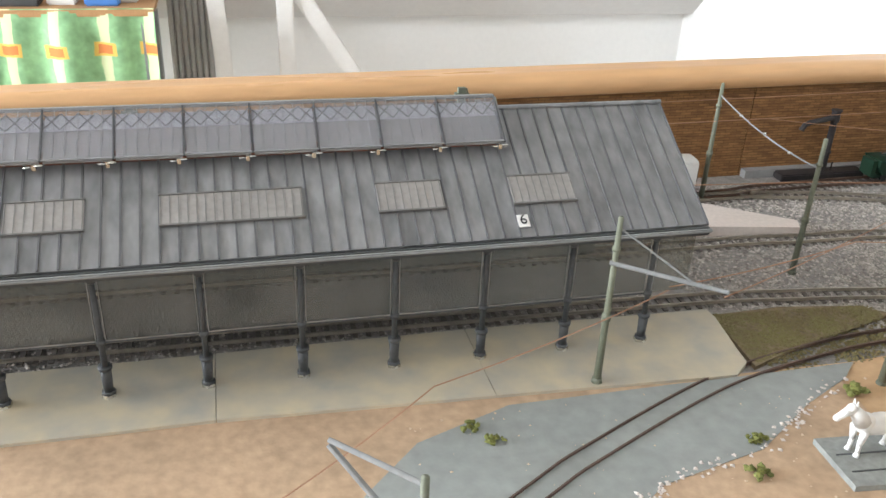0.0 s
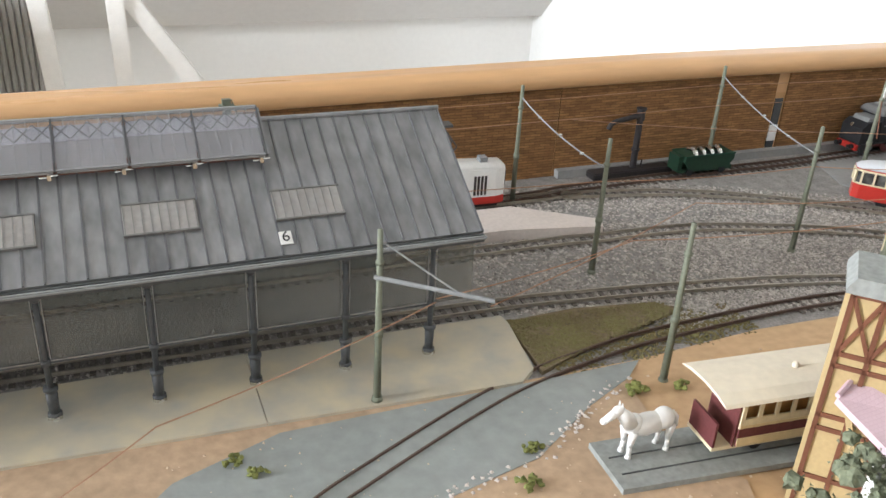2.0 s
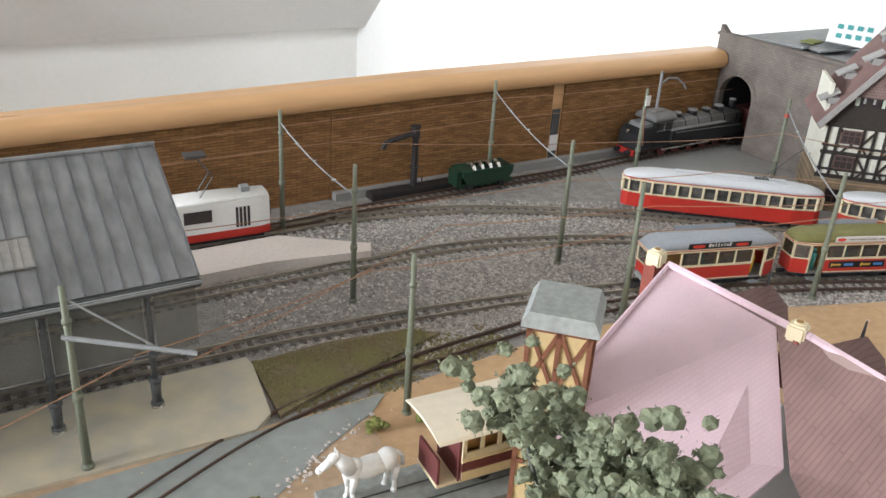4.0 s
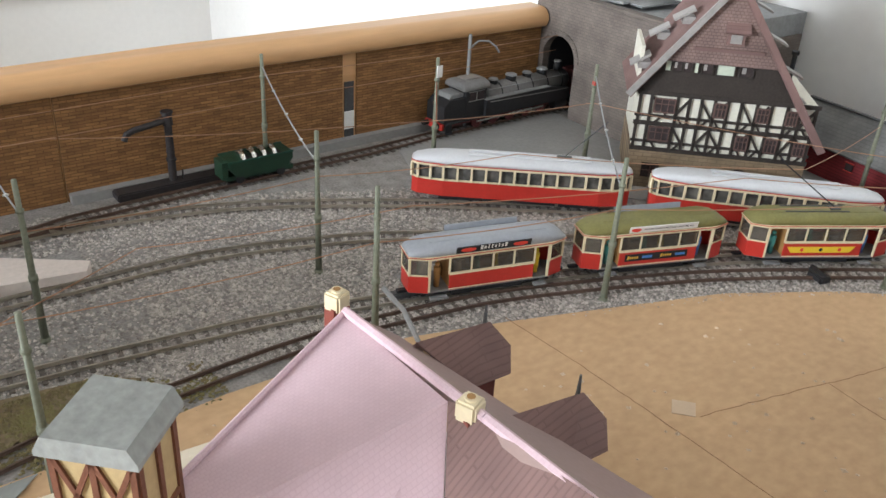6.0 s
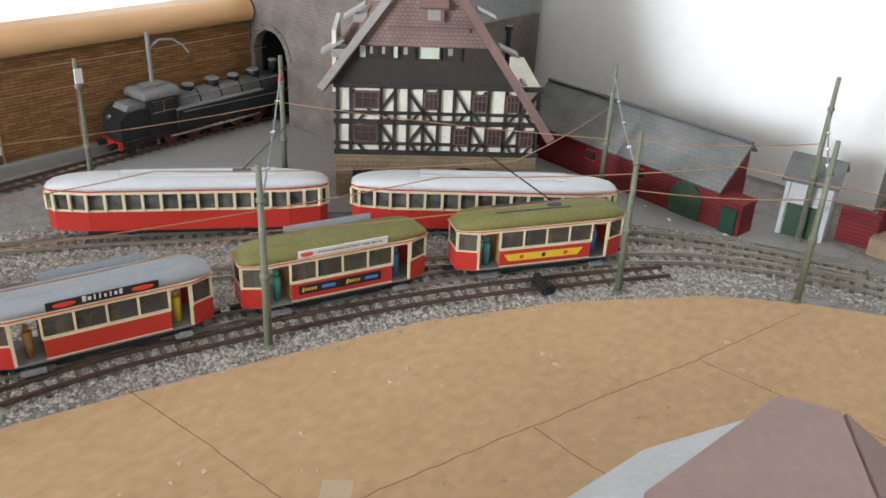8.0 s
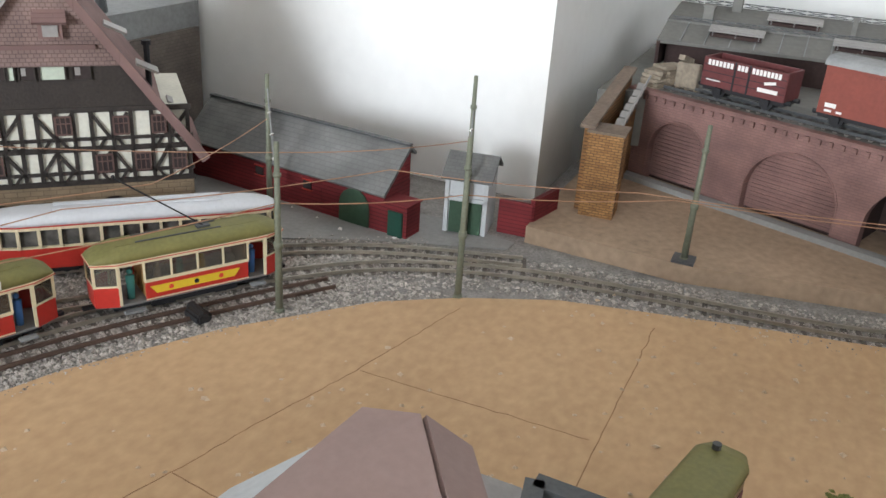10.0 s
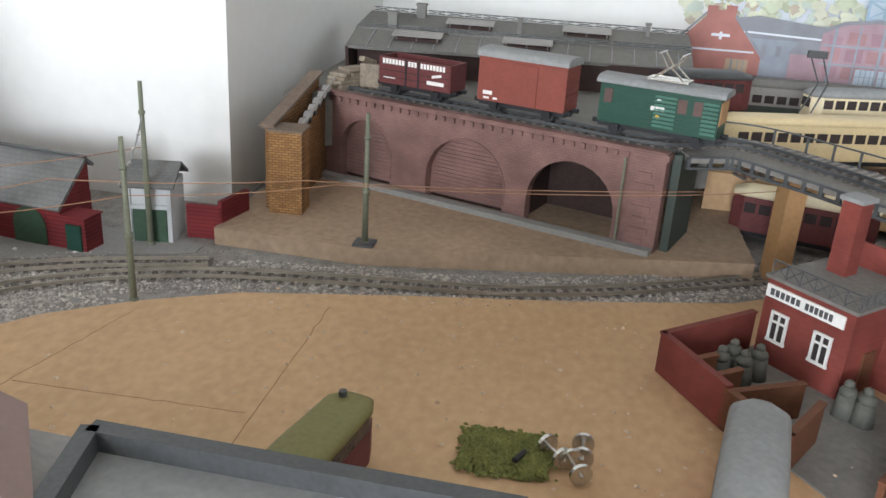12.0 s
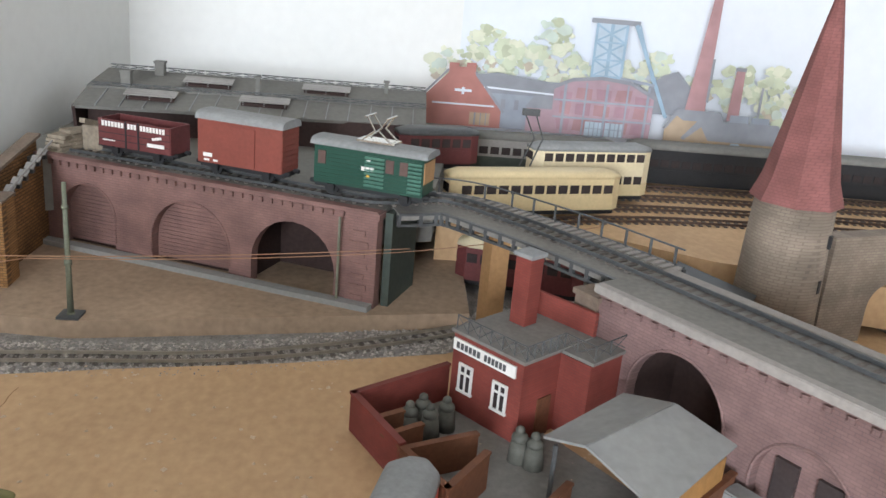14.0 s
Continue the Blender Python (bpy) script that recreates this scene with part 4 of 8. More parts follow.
    part("bulkhead", Build().box(d1 + 0.1, 0, 2.0, 0.08, 2.2, 2.4), "ochre_wood", t, "brown inner bulkhead")
    part("bulkhead", Build().box(e0 - 0.1, 0, 2.0, 0.08, 2.2, 2.4), "ochre_wood", t)
    part("seat_row", Build().box(0, 0.55, 1.35, 6, 0.7, 0.9, bevel=0.1), "inside", t, "dark brown seat row")
    part("cornice", Build().prism(shape(L + 0.3, w + 0.12, 1.25, 0.85), 3.26, 3.40), "cream", t)
    part("cornice_line", Build().prism(shape(L + 0.36, w + 0.16, 1.25, 0.88), 3.31, 3.35), "red", t)
    h = L / 2 + 0.12
    rf = loft(Build(), [(-h, 0.80, 3.40, 0.12), (-h + 0.25, 0.98, 3.40, 0.3), (-h + 0.8, 1.18, 3.40, 0.58), (-h + 1.6, w + 0.06, 3.40, 0.72), (0, w + 0.08, 3.40, 0.74), (h - 1.6, w + 0.06, 3.40, 0.72), (h - 0.8, 1.18, 3.40, 0.58), (h - 0.25, 0.98, 3.40, 0.3), (h, 0.80, 3.40, 0.12)], 12)
    r = part("roof", rf, roof, t, smooth=True)
    if advert != "yellow":
        part("rear_board", Build().box(0.2, w + 0.1, 3.9, 5.4, 0.07, 0.7, rx=-10), "grey_roof", r, "grey back of the far roof board")
    part("roof_rib", Build().box(0, -0.55, 4.1, 8.4, 0.05, 0.05).box(0, 0.55, 4.1, 8.4, 0.05, 0.05), roof, r)
    face = lambda xx, z, off: Matrix.Translation((xx * C, -(w + off) * C, z * C)) @ Matrix.Rotation(radians(90), 4, "X")
    if advert == "black":
        bd = part("advert_board", Build().box(0.1, -(w + 0.10), 3.68, 5.4, 0.07, 0.5, rx=14), "black", t, "black roof board with white name")
        b = Build()
        for k, (wd, hg) in enumerate(((0.24, 0.34), (0.2, 0.22), (0.1, 0.34), (0.1, 0.34), (0.14, 0.22), (0.1, 0.3), (0.18, 0.22), (0.2, 0.34))):
            b.box(-0.82 + k * 0.25, -(w + 0.155), 3.66 + hg / 4, wd * 0.8, 0.03, hg, rx=14)
        part("lettering", b, "white", bd, "white lettering bars")
        for px in (-1.75, 2.0):
            part("lettering_panel", Build().ball(px, -(w + 0.15), 3.69, 0.3, 1.9, 0.12, 0.55), "signred", bd)
    if advert == "white":
        bd = part("advert_board", Build().box(0.2, -(w + 0.10), 3.68, 5.4, 0.07, 0.5, rx=14), "white", t, "white roof board with slogan")
        part("lettering_panel", Build().ball(-2.0, -(w + 0.15), 3.69, 0.22, 1.8, 0.1, 0.8), "signred", bd)
        writing("lettering", "kommt sowieso ins Haus - nutz' das aus", 0.24, "black", bd, face(0.6, 3.69, 0.15) @ Matrix.Rotation(radians(14), 4, "X"), 3.9)
        lb = part("advert_panel", Build().box(0, -(w + 0.075), 1.42, 5.0, 0.04, 0.55), "black", t, "black panel with gold and blue marks")
        for px in (-1.9, 0.75):
            b = Build()
            for q in range(5):
                b.box(px - 0.36 + q * 0.18, -(w + 0.10), 1.42, 0.12, 0.02, 0.3 if q == 0 else 0.18, ry=12)
            part("gold_mark", b, "gold", lb)
        for px in (-0.75, 1.9):
            part("blue_mark", Build().box(px, -(w + 0.10), 1.42, 0.8, 0.02, 0.2, bevel=0.005), "blue", lb)
    if advert == "yellow":
        yb = part("advert_panel", Build().prism([(-2.7, 1.6), (2.7, 1.6), (2.35, 1.12), (-2.35, 1.12)], -(w + 0.10), -(w + 0.06), "y"), "yellow", t, "yellow panel with small round marks")
        for px in (-1.5, 0.0, 1.5):
            part("round_mark", Build().ball(px, -(w + 0.1), 1.36, 0.15, 1, 0.15, 1), "signred" if px else "black", yb)
        part("trolley_base", Build().box(1.0, 0, 4.2, 0.8, 0.4, 0.12).box(-0.6, 0.5, 4.15, 5.0, 0.08, 0.08).box(-0.6, -0.5, 4.15, 5.0, 0.08, 0.08), "dark_iron", r)
        part("trolley_pole", Build().cyl((1.0, 0, 4.25), (-3.6, 0.9, 7.6), 0.05, seg=5).ball(-3.6, 0.9, 7.65, 0.12), "black", r, "black trolley pole")
    # small standing and sitting figurines, as plain shapes
    for fx, fy, fz, mm in ((d0 + 0.75, -0.6, 0.76, "teal" if advert != "black" else "ochre_wood"), (e0 + 0.5, -0.5, 0.76, "yellow" if advert == "black" else "blue")):
        part("figurine", Build().cyl((fx, fy, fz), (fx, fy, fz + 1.45), 0.2, 0.26, 8).ball(fx, fy, fz + 1.7, 0.17), mm, t, "plain plastic figurine", True)
    for i in range(4):
        fx = d1 + 0.9 + i * 1.35
        part("figurine", Build().cyl((fx, -0.5, 1.5), (fx, -0.5, 2.3), 0.26, 0.2, 8).ball(fx, -0.5, 2.5, 0.17), ("skin", "teal", "yellow", "inside")[i], t, "plain seated figurine", True)
    return t


def on_line(a, c):
    return (a[0] + c[0]) / 2, (a[1] + c[1]) / 2, math.degrees(math.atan2(c[1] - a[1], c[0] - a[0]))


tramcar(*on_line((34.2, -25.85), (44.9, -29.1)), "grey_roof", "red and cream tramcar with grey roof on the ballasted track", "black")
tramcar(*on_line((46.5, -29.6), (57.1, -33.7)), "olive", "red and cream tramcar with olive roof and white board", "white")
tramcar(*on_line((58.7, -34.7), (68.7, -40.7)), "olive", "red and cream motor tramcar with olive roof and trolley pole", "yellow")


M["inside_grey"] = material("dim saloon glass", (0.13, 0.125, 0.115), 0.15, 0.5, 40, 150, 0.0, stain=(0.03, 0.03, 0.03), spec=0.5)


def railcar(a, c, label, panto=False):
    x, y, rz = on_line(a, c)
    t = thing("railcar", x, y, 0.38, rz, label, "tram", "long red railcars")
    L, w = 18.0, 1.3
    h = L / 2
    out = [(-h, -0.55), (-h + 0.5, -0.95), (-h + 2.6, -w), (h - 2.6, -w), (h - 0.5, -0.95), (h, -0.55), (h, 0.55), (h - 0.5, 0.95), (h - 2.6, w), (-h + 2.6, w), (-h + 0.5, 0.95), (-h, 0.55)]
    part("underframe", Build().box(0, 0, 0.35, 6, 1.8, 0.4).box(-5, 0, 0.3, 3.4, 1.7, 0.45).box(5, 0, 0.3, 3.4, 1.7, 0.45), "black", t)
    for xx in (-6, -4, 4, 6):
        for s in (-1, 1):
            bogie_wheel(t, xx, 0.36, s)
    part("body", Build().prism(out, 0.55, 1.95), "red", t, "red lower body")
    part("core", Build().prism([(px * 0.985, py * 0.9) for px, py in out], 1.95, 3.3), "inside_grey", t, "dim glazed saloon")
    part("waist_line", Build().prism([(px * 1.004, py * 1.02) for px, py in out], 1.90, 2.02), "cream", t)
    part("cornice", Build().prism([(px * 1.004, py * 1.02) for px, py in out], 3.1, 3.32), "cream", t)
    part("cornice_line", Build().prism([(px * 1.008, py * 1.05) for px, py in out], 3.30, 3.38), "red", t)
    for i, (p, q) in enumerate(zip(out, out[1:] + out[:1])):
        ln = math.hypot(q[0] - p[0], q[1] - p[1])
        k = 11 if ln > 8 else (2 if ln > 1.5 else 1)
        for j in range(k if k > 1 else 1):
            f = j / k
            part("window_post", Build().box(p[0] + (q[0] - p[0]) * f, p[1] + (q[1] - p[1]) * f, 2.55, 0.18, 0.24, 1.2, rz=math.degrees(math.atan2(q[1] - p[1], q[0] - p[0]))), "cream", t)
    rf = loft(Build(), [(-h - 0.05, 0.5, 3.38, 0.1), (-h + 0.3, 0.85, 3.38, 0.3), (-h + 1.2, 1.1, 3.38, 0.5), (-h + 2.8, 1.34, 3.38, 0.62), (0, 1.36, 3.38, 0.66), (h - 2.8, 1.34, 3.38, 0.62), (h - 1.2, 1.1, 3.38, 0.5), (h - 0.3, 0.85, 3.38, 0.3), (h + 0.05, 0.5, 3.38, 0.1)], 12)
    r = part("roof", rf, "white_roof", t, "silver white roof", smooth=True)
    part("roof_walk", Build().box(0.6, -0.4, 4.08, 10, 0.3, 0.12).box(0.6, 0.4, 4.08, 10, 0.3, 0.12), "white_roof", r)
    if panto:
        part("trolley_base", Build().box(3.4, 0, 4.15, 1.2, 0.5, 0.15), "dark_iron", r)
        part("trolley_pole", Build().cyl((3.4, 0, 4.2), (6.6, 0.6, 7.2), 0.05, seg=5), "dark_iron", r)
    return t


railcar((43.9, -12.6), (58.0, -24.3), "long red and cream railcar with silver roof", True)
railcar((59.2, -25.6), (71.4, -38.3), "long red and cream trailer railcar with silver roof")

# ---- hill with the tunnel portal ----
def arch(cx, hw, spring, base, n=14):
    pts = [(cx - hw, base)]
    for i in range(n + 1):
        a = math.pi - math.pi * i / n
        pts.append((cx + hw * math.cos(a), spring + hw * math.sin(a)))
    pts.append((cx + hw, base))
    return pts


def arch_ring(parent, mat, cx, hw, spring, wide, y0, y1, n=15):
    """Voussoirs round an arch, each a block of its own."""
    for i in range(n):
        a = math.pi * (i + 0.5) / n
        r = hw + wide / 2
        part("voussoir", Build().box(cx + r * math.cos(a), (y0 + y1) / 2, spring + r * math.sin(a), wide, abs(y1 - y0), math.pi * r / n * 0.93, ry=-math.degrees(a)), mat, parent)


hill = thing("tunnel_portal", 70, 0.8, 0, -90, "grey stone tunnel portal with a dark arch", "tunnel")
outline = [(-0.6, 0.0)] + [(p, q) for p, q in arch(3.4, 2.35, 6.0, 0.0)] + [(18.5, 0.0), (18.5, 12.4), (9, 12.4), (0.5, 12.7), (-0.6, 13.6)]
part("portal_wall", Build().prism(outline, 0, 0.8, "y"), "grey_stone", hill, "grey stone facing")
arch_ring(hill, "grey_stone", 3.4, 2.35, 6.0, 0.55, -0.1, 0.3)
part("tunnel_lining", Build().box(0.85, 7, 4.2, 0.3, 12, 8.6).box(5.95, 7, 4.2, 0.3, 12, 8.6).box(3.4, 7, 8.7, 5.4, 12, 0.3).box(3.4, 12.8, 4.2, 5.4, 0.3, 8.6), "black", hill, "dark tunnel lining")
part("coping", Build().box(9, 0.3, 12.65, 19.4, 1.2, 0.3), "grey_stone", hill)
pl = Build().prism([(71, 1.2), (90.5, 1.2), (90.5, -17.5), (71, -17.5)], 9.2, 12.2)
solo("hill_plateau", pl, "roof_grey", "grey card plateau on top of the tunnel", "hill", "structure")
solo("hill_flank", Build().box(80.5, -17.6, 5.0, 19, 0.5, 10), "grey_stone", "grey stone flank of the hill", "wall", "structure")
solo("card_sheet", Build().box(76, -4, 12.5, 9, 7, 0.25, rz=12, ry=3).box(77, -8, 12.8, 7, 5, 0.2, rz=-8, ry=-3), "roof_grey", "loose grey card sheets lying on the plateau", "card")
solo("grass_card", Build().box(75.5, -7, 13.05, 2.6, 1.6, 0.12, rz=10, bevel=0.05), "moss", "small green card piece on the plateau", "card")
kit = thing("model_box", 78, -10.5, 12.9, -58, "white printed card building lying tilted on the plateau", "building")
part("box_body", Build().box(0, 0, 1.6, 5.6, 2.4, 3.0, ry=4, rx=-14), "white", kit)
for r_ in range(2):
    for c_ in range(4):
        part("printed_window", Build().box(-1.7 + c_ * 1.0, -1.35 + r_ * 0.22, 1.35 + r_ * 0.95, 0.6, 0.06, 0.5, ry=4, rx=-14), "teal", kit)
solo("dark_spike", Build().cyl((80.5, -16, 12.2), (80.5, -16, 18.5), 0.5, 0.08, 6), "dark_iron", "dark pointed turret on the plateau", "turret")

# ---- half-timbered house ----
M["gable_tiles"] = brick_material("brown gable tiles", (0.25, 0.17, 0.15), (0.21, 0.145, 0.13), (0.15, 0.10, 0.09), 0.34, 0.26, flip=(0, 2), gap=0.12)
hs_ = thing("timber_house", 62.2, -20.2, 0, -45, "half-timbered cream house with steep brown roof", "house")
W_, D_ = 15.0, 9.0
part("stone_base", Build().box(W_ / 2, D_ / 2, 1.8, W_, D_, 3.6), "tan_stone", hs_, "tan stone ground floor")
for cx in (2.0, 4.8, 13.0):
    w0 = part("base_window", Build().box(cx, -0.05, 1.7, 1.5, 0.2, 1.3), "window_dark", hs_)
    part("window_bar", Build().box(cx, -0.17, 1.7, 0.08, 0.06, 1.3).box(cx, -0.17, 1.7, 1.5, 0.06, 0.08), "window_red", w0)
part("door_arch", Build().prism(arch(9.6, 1.25, 1.3, 0.0), -0.15, 0.3, "y"), "window_dark", hs_, "dark arched doorway")
part("plaster_wall", Build().box(W_ / 2, D_ / 2 + 0.1, 6.2, W_ - 0.2, D_, 5.2), "plaster", hs_, "cream plaster panels")
tb = lambda x, z, w, h, ry=0: part("timber", Build().box(x, 0.04, z, w, 0.22, h, ry=ry), "timber", hs_)
for z, h in ((3.65, 0.35), (4.35, 0.22), (6.0, 0.35), (6.7, 0.22), (8.7, 0.35)):
    tb(W_ / 2, z, W_ + 0.2, h)
posts = [0.15, 1.1, 3.3, 4.3, 5.3, 6.4, 7.5, 8.6, 9.9, 11.1, 12.4, 13.5, 14.8]
for x in posts:
    tb(x, 4.9, 0.26, 2.4)
    tb(x + (0.05 if x < 14 else 0), 7.35, 0.26, 2.6)
for x, a in ((1.9, 40), (3.8, -35), (5.8, 35), (6.9, -35), (9.2, 32), (10.4, -32), (12.9, 30), (14.2, -35)):
    tb(x, 5.0, 0.22, 1.9, a)
    tb(x, 6.35, 0.18, 0.95, a)
    tb(x, 4.0, 0.18, 0.85, -a)
    tb(x, 7.6, 0.2, 1.9, -a)
for x, z, ww in ((2.2, 5.15, 1.7), (9.25, 5.0, 1.0), (11.7, 5.0, 0.95), (14.1, 4.95, 0.9), (2.3, 7.7, 1.7), (6.95, 7.7, 0.95), (10.5, 7.6, 0.95), (12.9, 7.6, 0.85)):
    wd = part("window", Build().box(x, 0.0, z, ww, 0.3, 1.15), "window_dark", hs_, "small paned window")
    wf = Build().box(x - ww / 2, -0.14, z, 0.12, 0.1, 1.25).box(x + ww / 2, -0.14, z, 0.12, 0.1, 1.25).box(x, -0.14, z + 0.6, ww, 0.1, 0.12).box(x, -0.14, z - 0.6, ww, 0.1, 0.12)
    wf.box(x, -0.16, z + 0.15, ww, 0.08, 0.07)
    for k in range(1, 3):
        wf.box(x - ww / 2 + ww * k / 3, -0.16, z, 0.07, 0.08, 1.2)
    part("window_frame", wf, "window_red", wd)
PK = (6.4, 18.4)
M["teal_pale"] = material("pale mint plaster", (0.50, 0.56, 0.46), 0.85, 0.1, 50, 400, 0.15)
gz = lambda s: 9.0 + (s + 0.6) * 1.35 if s < PK[0] else PK[1] - (s - PK[0]) * 1.44
part("gable_wall", Build().prism([(-0.5, 8.75), (13.1, 8.75), (PK[0] + 0.1, 18.0)], 0.0, 0.9, "y"), "timber", hs_, "dark boarded gable band")
part("gable_cladding", Build().prism([(1.55, 11.65), (11.1, 11.65), (PK[0] + 0.1, 18.1)], -0.3, 0.6, "y"), "gable_tiles", hs_, "brown tiled upper gable")
for x, ww, mm in ((2.0, 0.5, "teal_pale"), (2.75, 0.7, "window_dark"), (3.6, 0.7, "window_dark"), (4.3, 0.4, "teal_pale"), (5.2, 0.9, "window_dark"), (6.7, 1.5, "teal_pale"), (8.4, 1.1, "window_dark")):
    aw = part("attic_window", Build().box(x, -0.02, 11.15, ww, 0.12, 0.85), mm, hs_)
    part("window_frame", Build().box(x - ww / 2, -0.1, 11.15, 0.1, 0.1, 0.95).box(x + ww / 2, -0.1, 11.15, 0.1, 0.1, 0.95).box(x, -0.1, 10.72, ww, 0.1, 0.1), "timber", aw)
    if mm == "window_dark":
        part("curtain", Build().box(x - ww * 0.2, -0.09, 11.28, ww * 0.3, 0.03, 0.5), "skylight", aw)
dm = part("gable_dormer", Build().box(6.9, 0.0, 14.0, 1.4, 1.3, 1.1).slab([(5.9, -1.0, 14.5), (7.9, -1.0, 14.5), (7.8, 0.6, 16.1), (6.0, 0.6, 16.1)], 0.2), "roof_brown", hs_, "small tiled gable dormer")
part("dormer_window", Build().box(6.9, -0.68, 13.95, 0.9, 0.1, 0.7), "skylight", dm)
part("sill_band", Build().box(6.6, -0.35, 12.9, 5.6, 0.3, 0.3), "roof_brown", hs_)
part("roof_slope", Build().slab([(-1.0, -0.6, 8.5), (PK[0], -0.6, PK[1] + 0.2), (PK[0], D_ + 0.6, PK[1] + 0.2), (-1.0, D_ + 0.6, 8.5)], 0.35), "roof_brown", hs_, "brown tiled roof slope")
part("roof_slope", Build().slab([(PK[0], -0.6, PK[1] + 0.2), (15.9, -0.6, 5.0), (15.9, D_ + 0.6, 5.0), (PK[0], D_ + 0.6, PK[1] + 0.2)], 0.35), "roof_brown", hs_)
for sgn, (xa, za), (xb, zb) in ((0, (-1.0, 8.5), PK), (1, (15.9, 5.0), PK)):
    a = math.degrees(math.atan2(zb - za, xb - xa))
    # left board paler: weathering plus the light on that slope, in its colour
    part("barge_board", Build().box((xa + xb) / 2, -0.72, (za + zb) / 2 + 0.1, math.hypot(xb - xa, zb - za), 0.25, 0.5, ry=-a), "skylight" if sgn == 0 else "roof_brown", hs_, "weathered barge board, left one paler for its light")
for i, s in enumerate((0.4, 1.9, 3.4, 4.9)):
    part("roof_dormer", Build().box(s - 0.6, 2.0 + (i % 2) * 2.4, gz(s) + 0.75, 1.9, 1.6, 0.18, ry=-32).box(s - 0.2, 2.0 + (i % 2) * 2.4, gz(s) + 0.3, 1.0, 1.4, 0.6), "skylight", hs_, "weathered shed dormer")
for s in (8.2, 10.0, 11.8, 13.6):
    part("roof_dormer", Build().box(s + 0.7, 1.4, gz(s) + 0.55, 1.5, 1.6, 0.16, ry=25), "skylight", hs_)
part("chimney", Build().box(7.6, 2.2, 18.3, 1.2, 1.0, 2.4).box(7.6, 2.2, 19.4, 1.5, 1.3, 0.3), "black", hs_, "dark chimney")
part("chimney", Build().box(4.8, 6.5, 17.4, 1.0, 1.0, 3.4), "roof_grey", hs_)
part("stove_pipe", Build().cyl((12.6, 2.5, 9.5), (12.6, 2.5, 12.4), 0.2, seg=8).cyl((12.6, 2.5, 12.4), (12.6, 2.5, 12.7), 0.32, seg=8), "black", hs_)
sw = part("side_wall", Build().box(-0.1, D_ / 2, 10.0, 0.3, 6, 4.5), "plaster", hs_)

# ---- red shed, hut and fence ----
shed = thing("red_shed", 80.8, -24.0, 0, -97, "long red clapboard shed with grey slate roof", "shed")
part("shed_wall", Build().box(9.6, 1.7, 1.65, 19.2, 3.4, 3.3), "red_board", shed, "dark red clapboard wall")
for xa in (0.05, 18.9):
    part("shed_gable", Build().prism([(0.0, 3.3), (3.4, 3.3), (3.4, 5.4), (2.9, 5.9)], xa, xa + 0.25, "x"), "red_board", shed)
part("shed_roof", Build().slab([(-0.4, -0.5, 3.1), (19.5, -0.5, 3.1), (19.5, 2.9, 6.1), (-0.4, 2.9, 6.1)], 0.25), "slate", shed, "grey slate roof slope")
part("shed_roof", Build().slab([(-0.4, 2.9, 6.1), (19.5, 2.9, 6.1), (19.5, 3.7, 5.4), (-0.4, 3.7, 5.4)], 0.2), "slate", shed)
part("ridge_cap", Build().box(9.55, 2.85, 6.12, 19.9, 0.45, 0.14), "dark_iron", shed)
for x in (7.4, 12.2):
    wd = part("shed_window", Build().box(x, -0.02, 2.1, 0.75, 0.2, 0.75), "window_dark", shed)
    part("window_frame", Build().box(x, -0.1, 2.5, 0.95, 0.14, 0.1).box(x, -0.1, 1.7, 0.95, 0.14, 0.1), "red", wd)
part("shed_door", Build().prism(arch(16.6, 1.35, 1.5, 0.0, 8), -0.12, 0.2, "y"), "moss_green", shed, "green arched double door")
an = part("annex", Build().box(20.2, 0.9, 1.25, 2.0, 1.8, 2.5).box(20.2, 0.9, 2.54, 2.2, 2.0, 0.1), "red_board", shed, "small red annex")
part("annex_door", Build().box(20.3, -0.08, 1.05, 1.2, 0.2, 1.9), "green", an)
hut = thing("grey_hut", 81.3, -46.6, 0, -80, "small pale grey hut with green doors", "hut")
part("hut_body", Build().box(1.6, 1.6, 2.2, 3.2, 3.2, 4.4), "hut_grey", hut, "pale grey walls")
part("hut_roof", Build().slab([(-0.3, -0.5, 4.4), (3.5, -0.5, 4.4), (3.5, 2.0, 5.7), (-0.3, 2.0, 5.7)], 0.2).slab([(-0.3, 2.0, 5.7), (3.5, 2.0, 5.7), (3.5, 3.7, 4.6), (-0.3, 3.7, 4.6)], 0.2), "slate", hut, "grey slate roof")
for x in (0.95, 2.25):
    part("hut_door", Build().box(x, -0.05, 1.35, 1.1, 0.16, 2.5), "moss_green", hut, "green door")
part("hut_frame", Build().box(0.15, -0.05, 2.1, 0.3, 0.24, 4.2).box(3.05, -0.05, 2.1, 0.3, 0.24, 4.2).box(1.6, -0.05, 2.75, 3.2, 0.24, 0.3), "hut_grey", hut, "white door frame")
fence = thing("red_wall", label="low dark red yard wall", category="wall")
part("wall_panel", Build().box(83.6, -51.4, 1.3, 0.35, 2.6, 2.6, rz=4), "red_board", fence)
part("wall_panel", Build().box(85.4, -53.0, 1.5, 3.6, 0.35, 3.0, rz=-12), "red_board", fence)

# ---- things along the brick wall ----
cr = thing("water_crane", 28.0, -1.0, 0, 0, "dark iron railway water crane", "crane")
M["crane_iron"] = material("black cast iron", (0.035, 0.03, 0.03), 0.6, 0.3, 60, 400, 0.1)
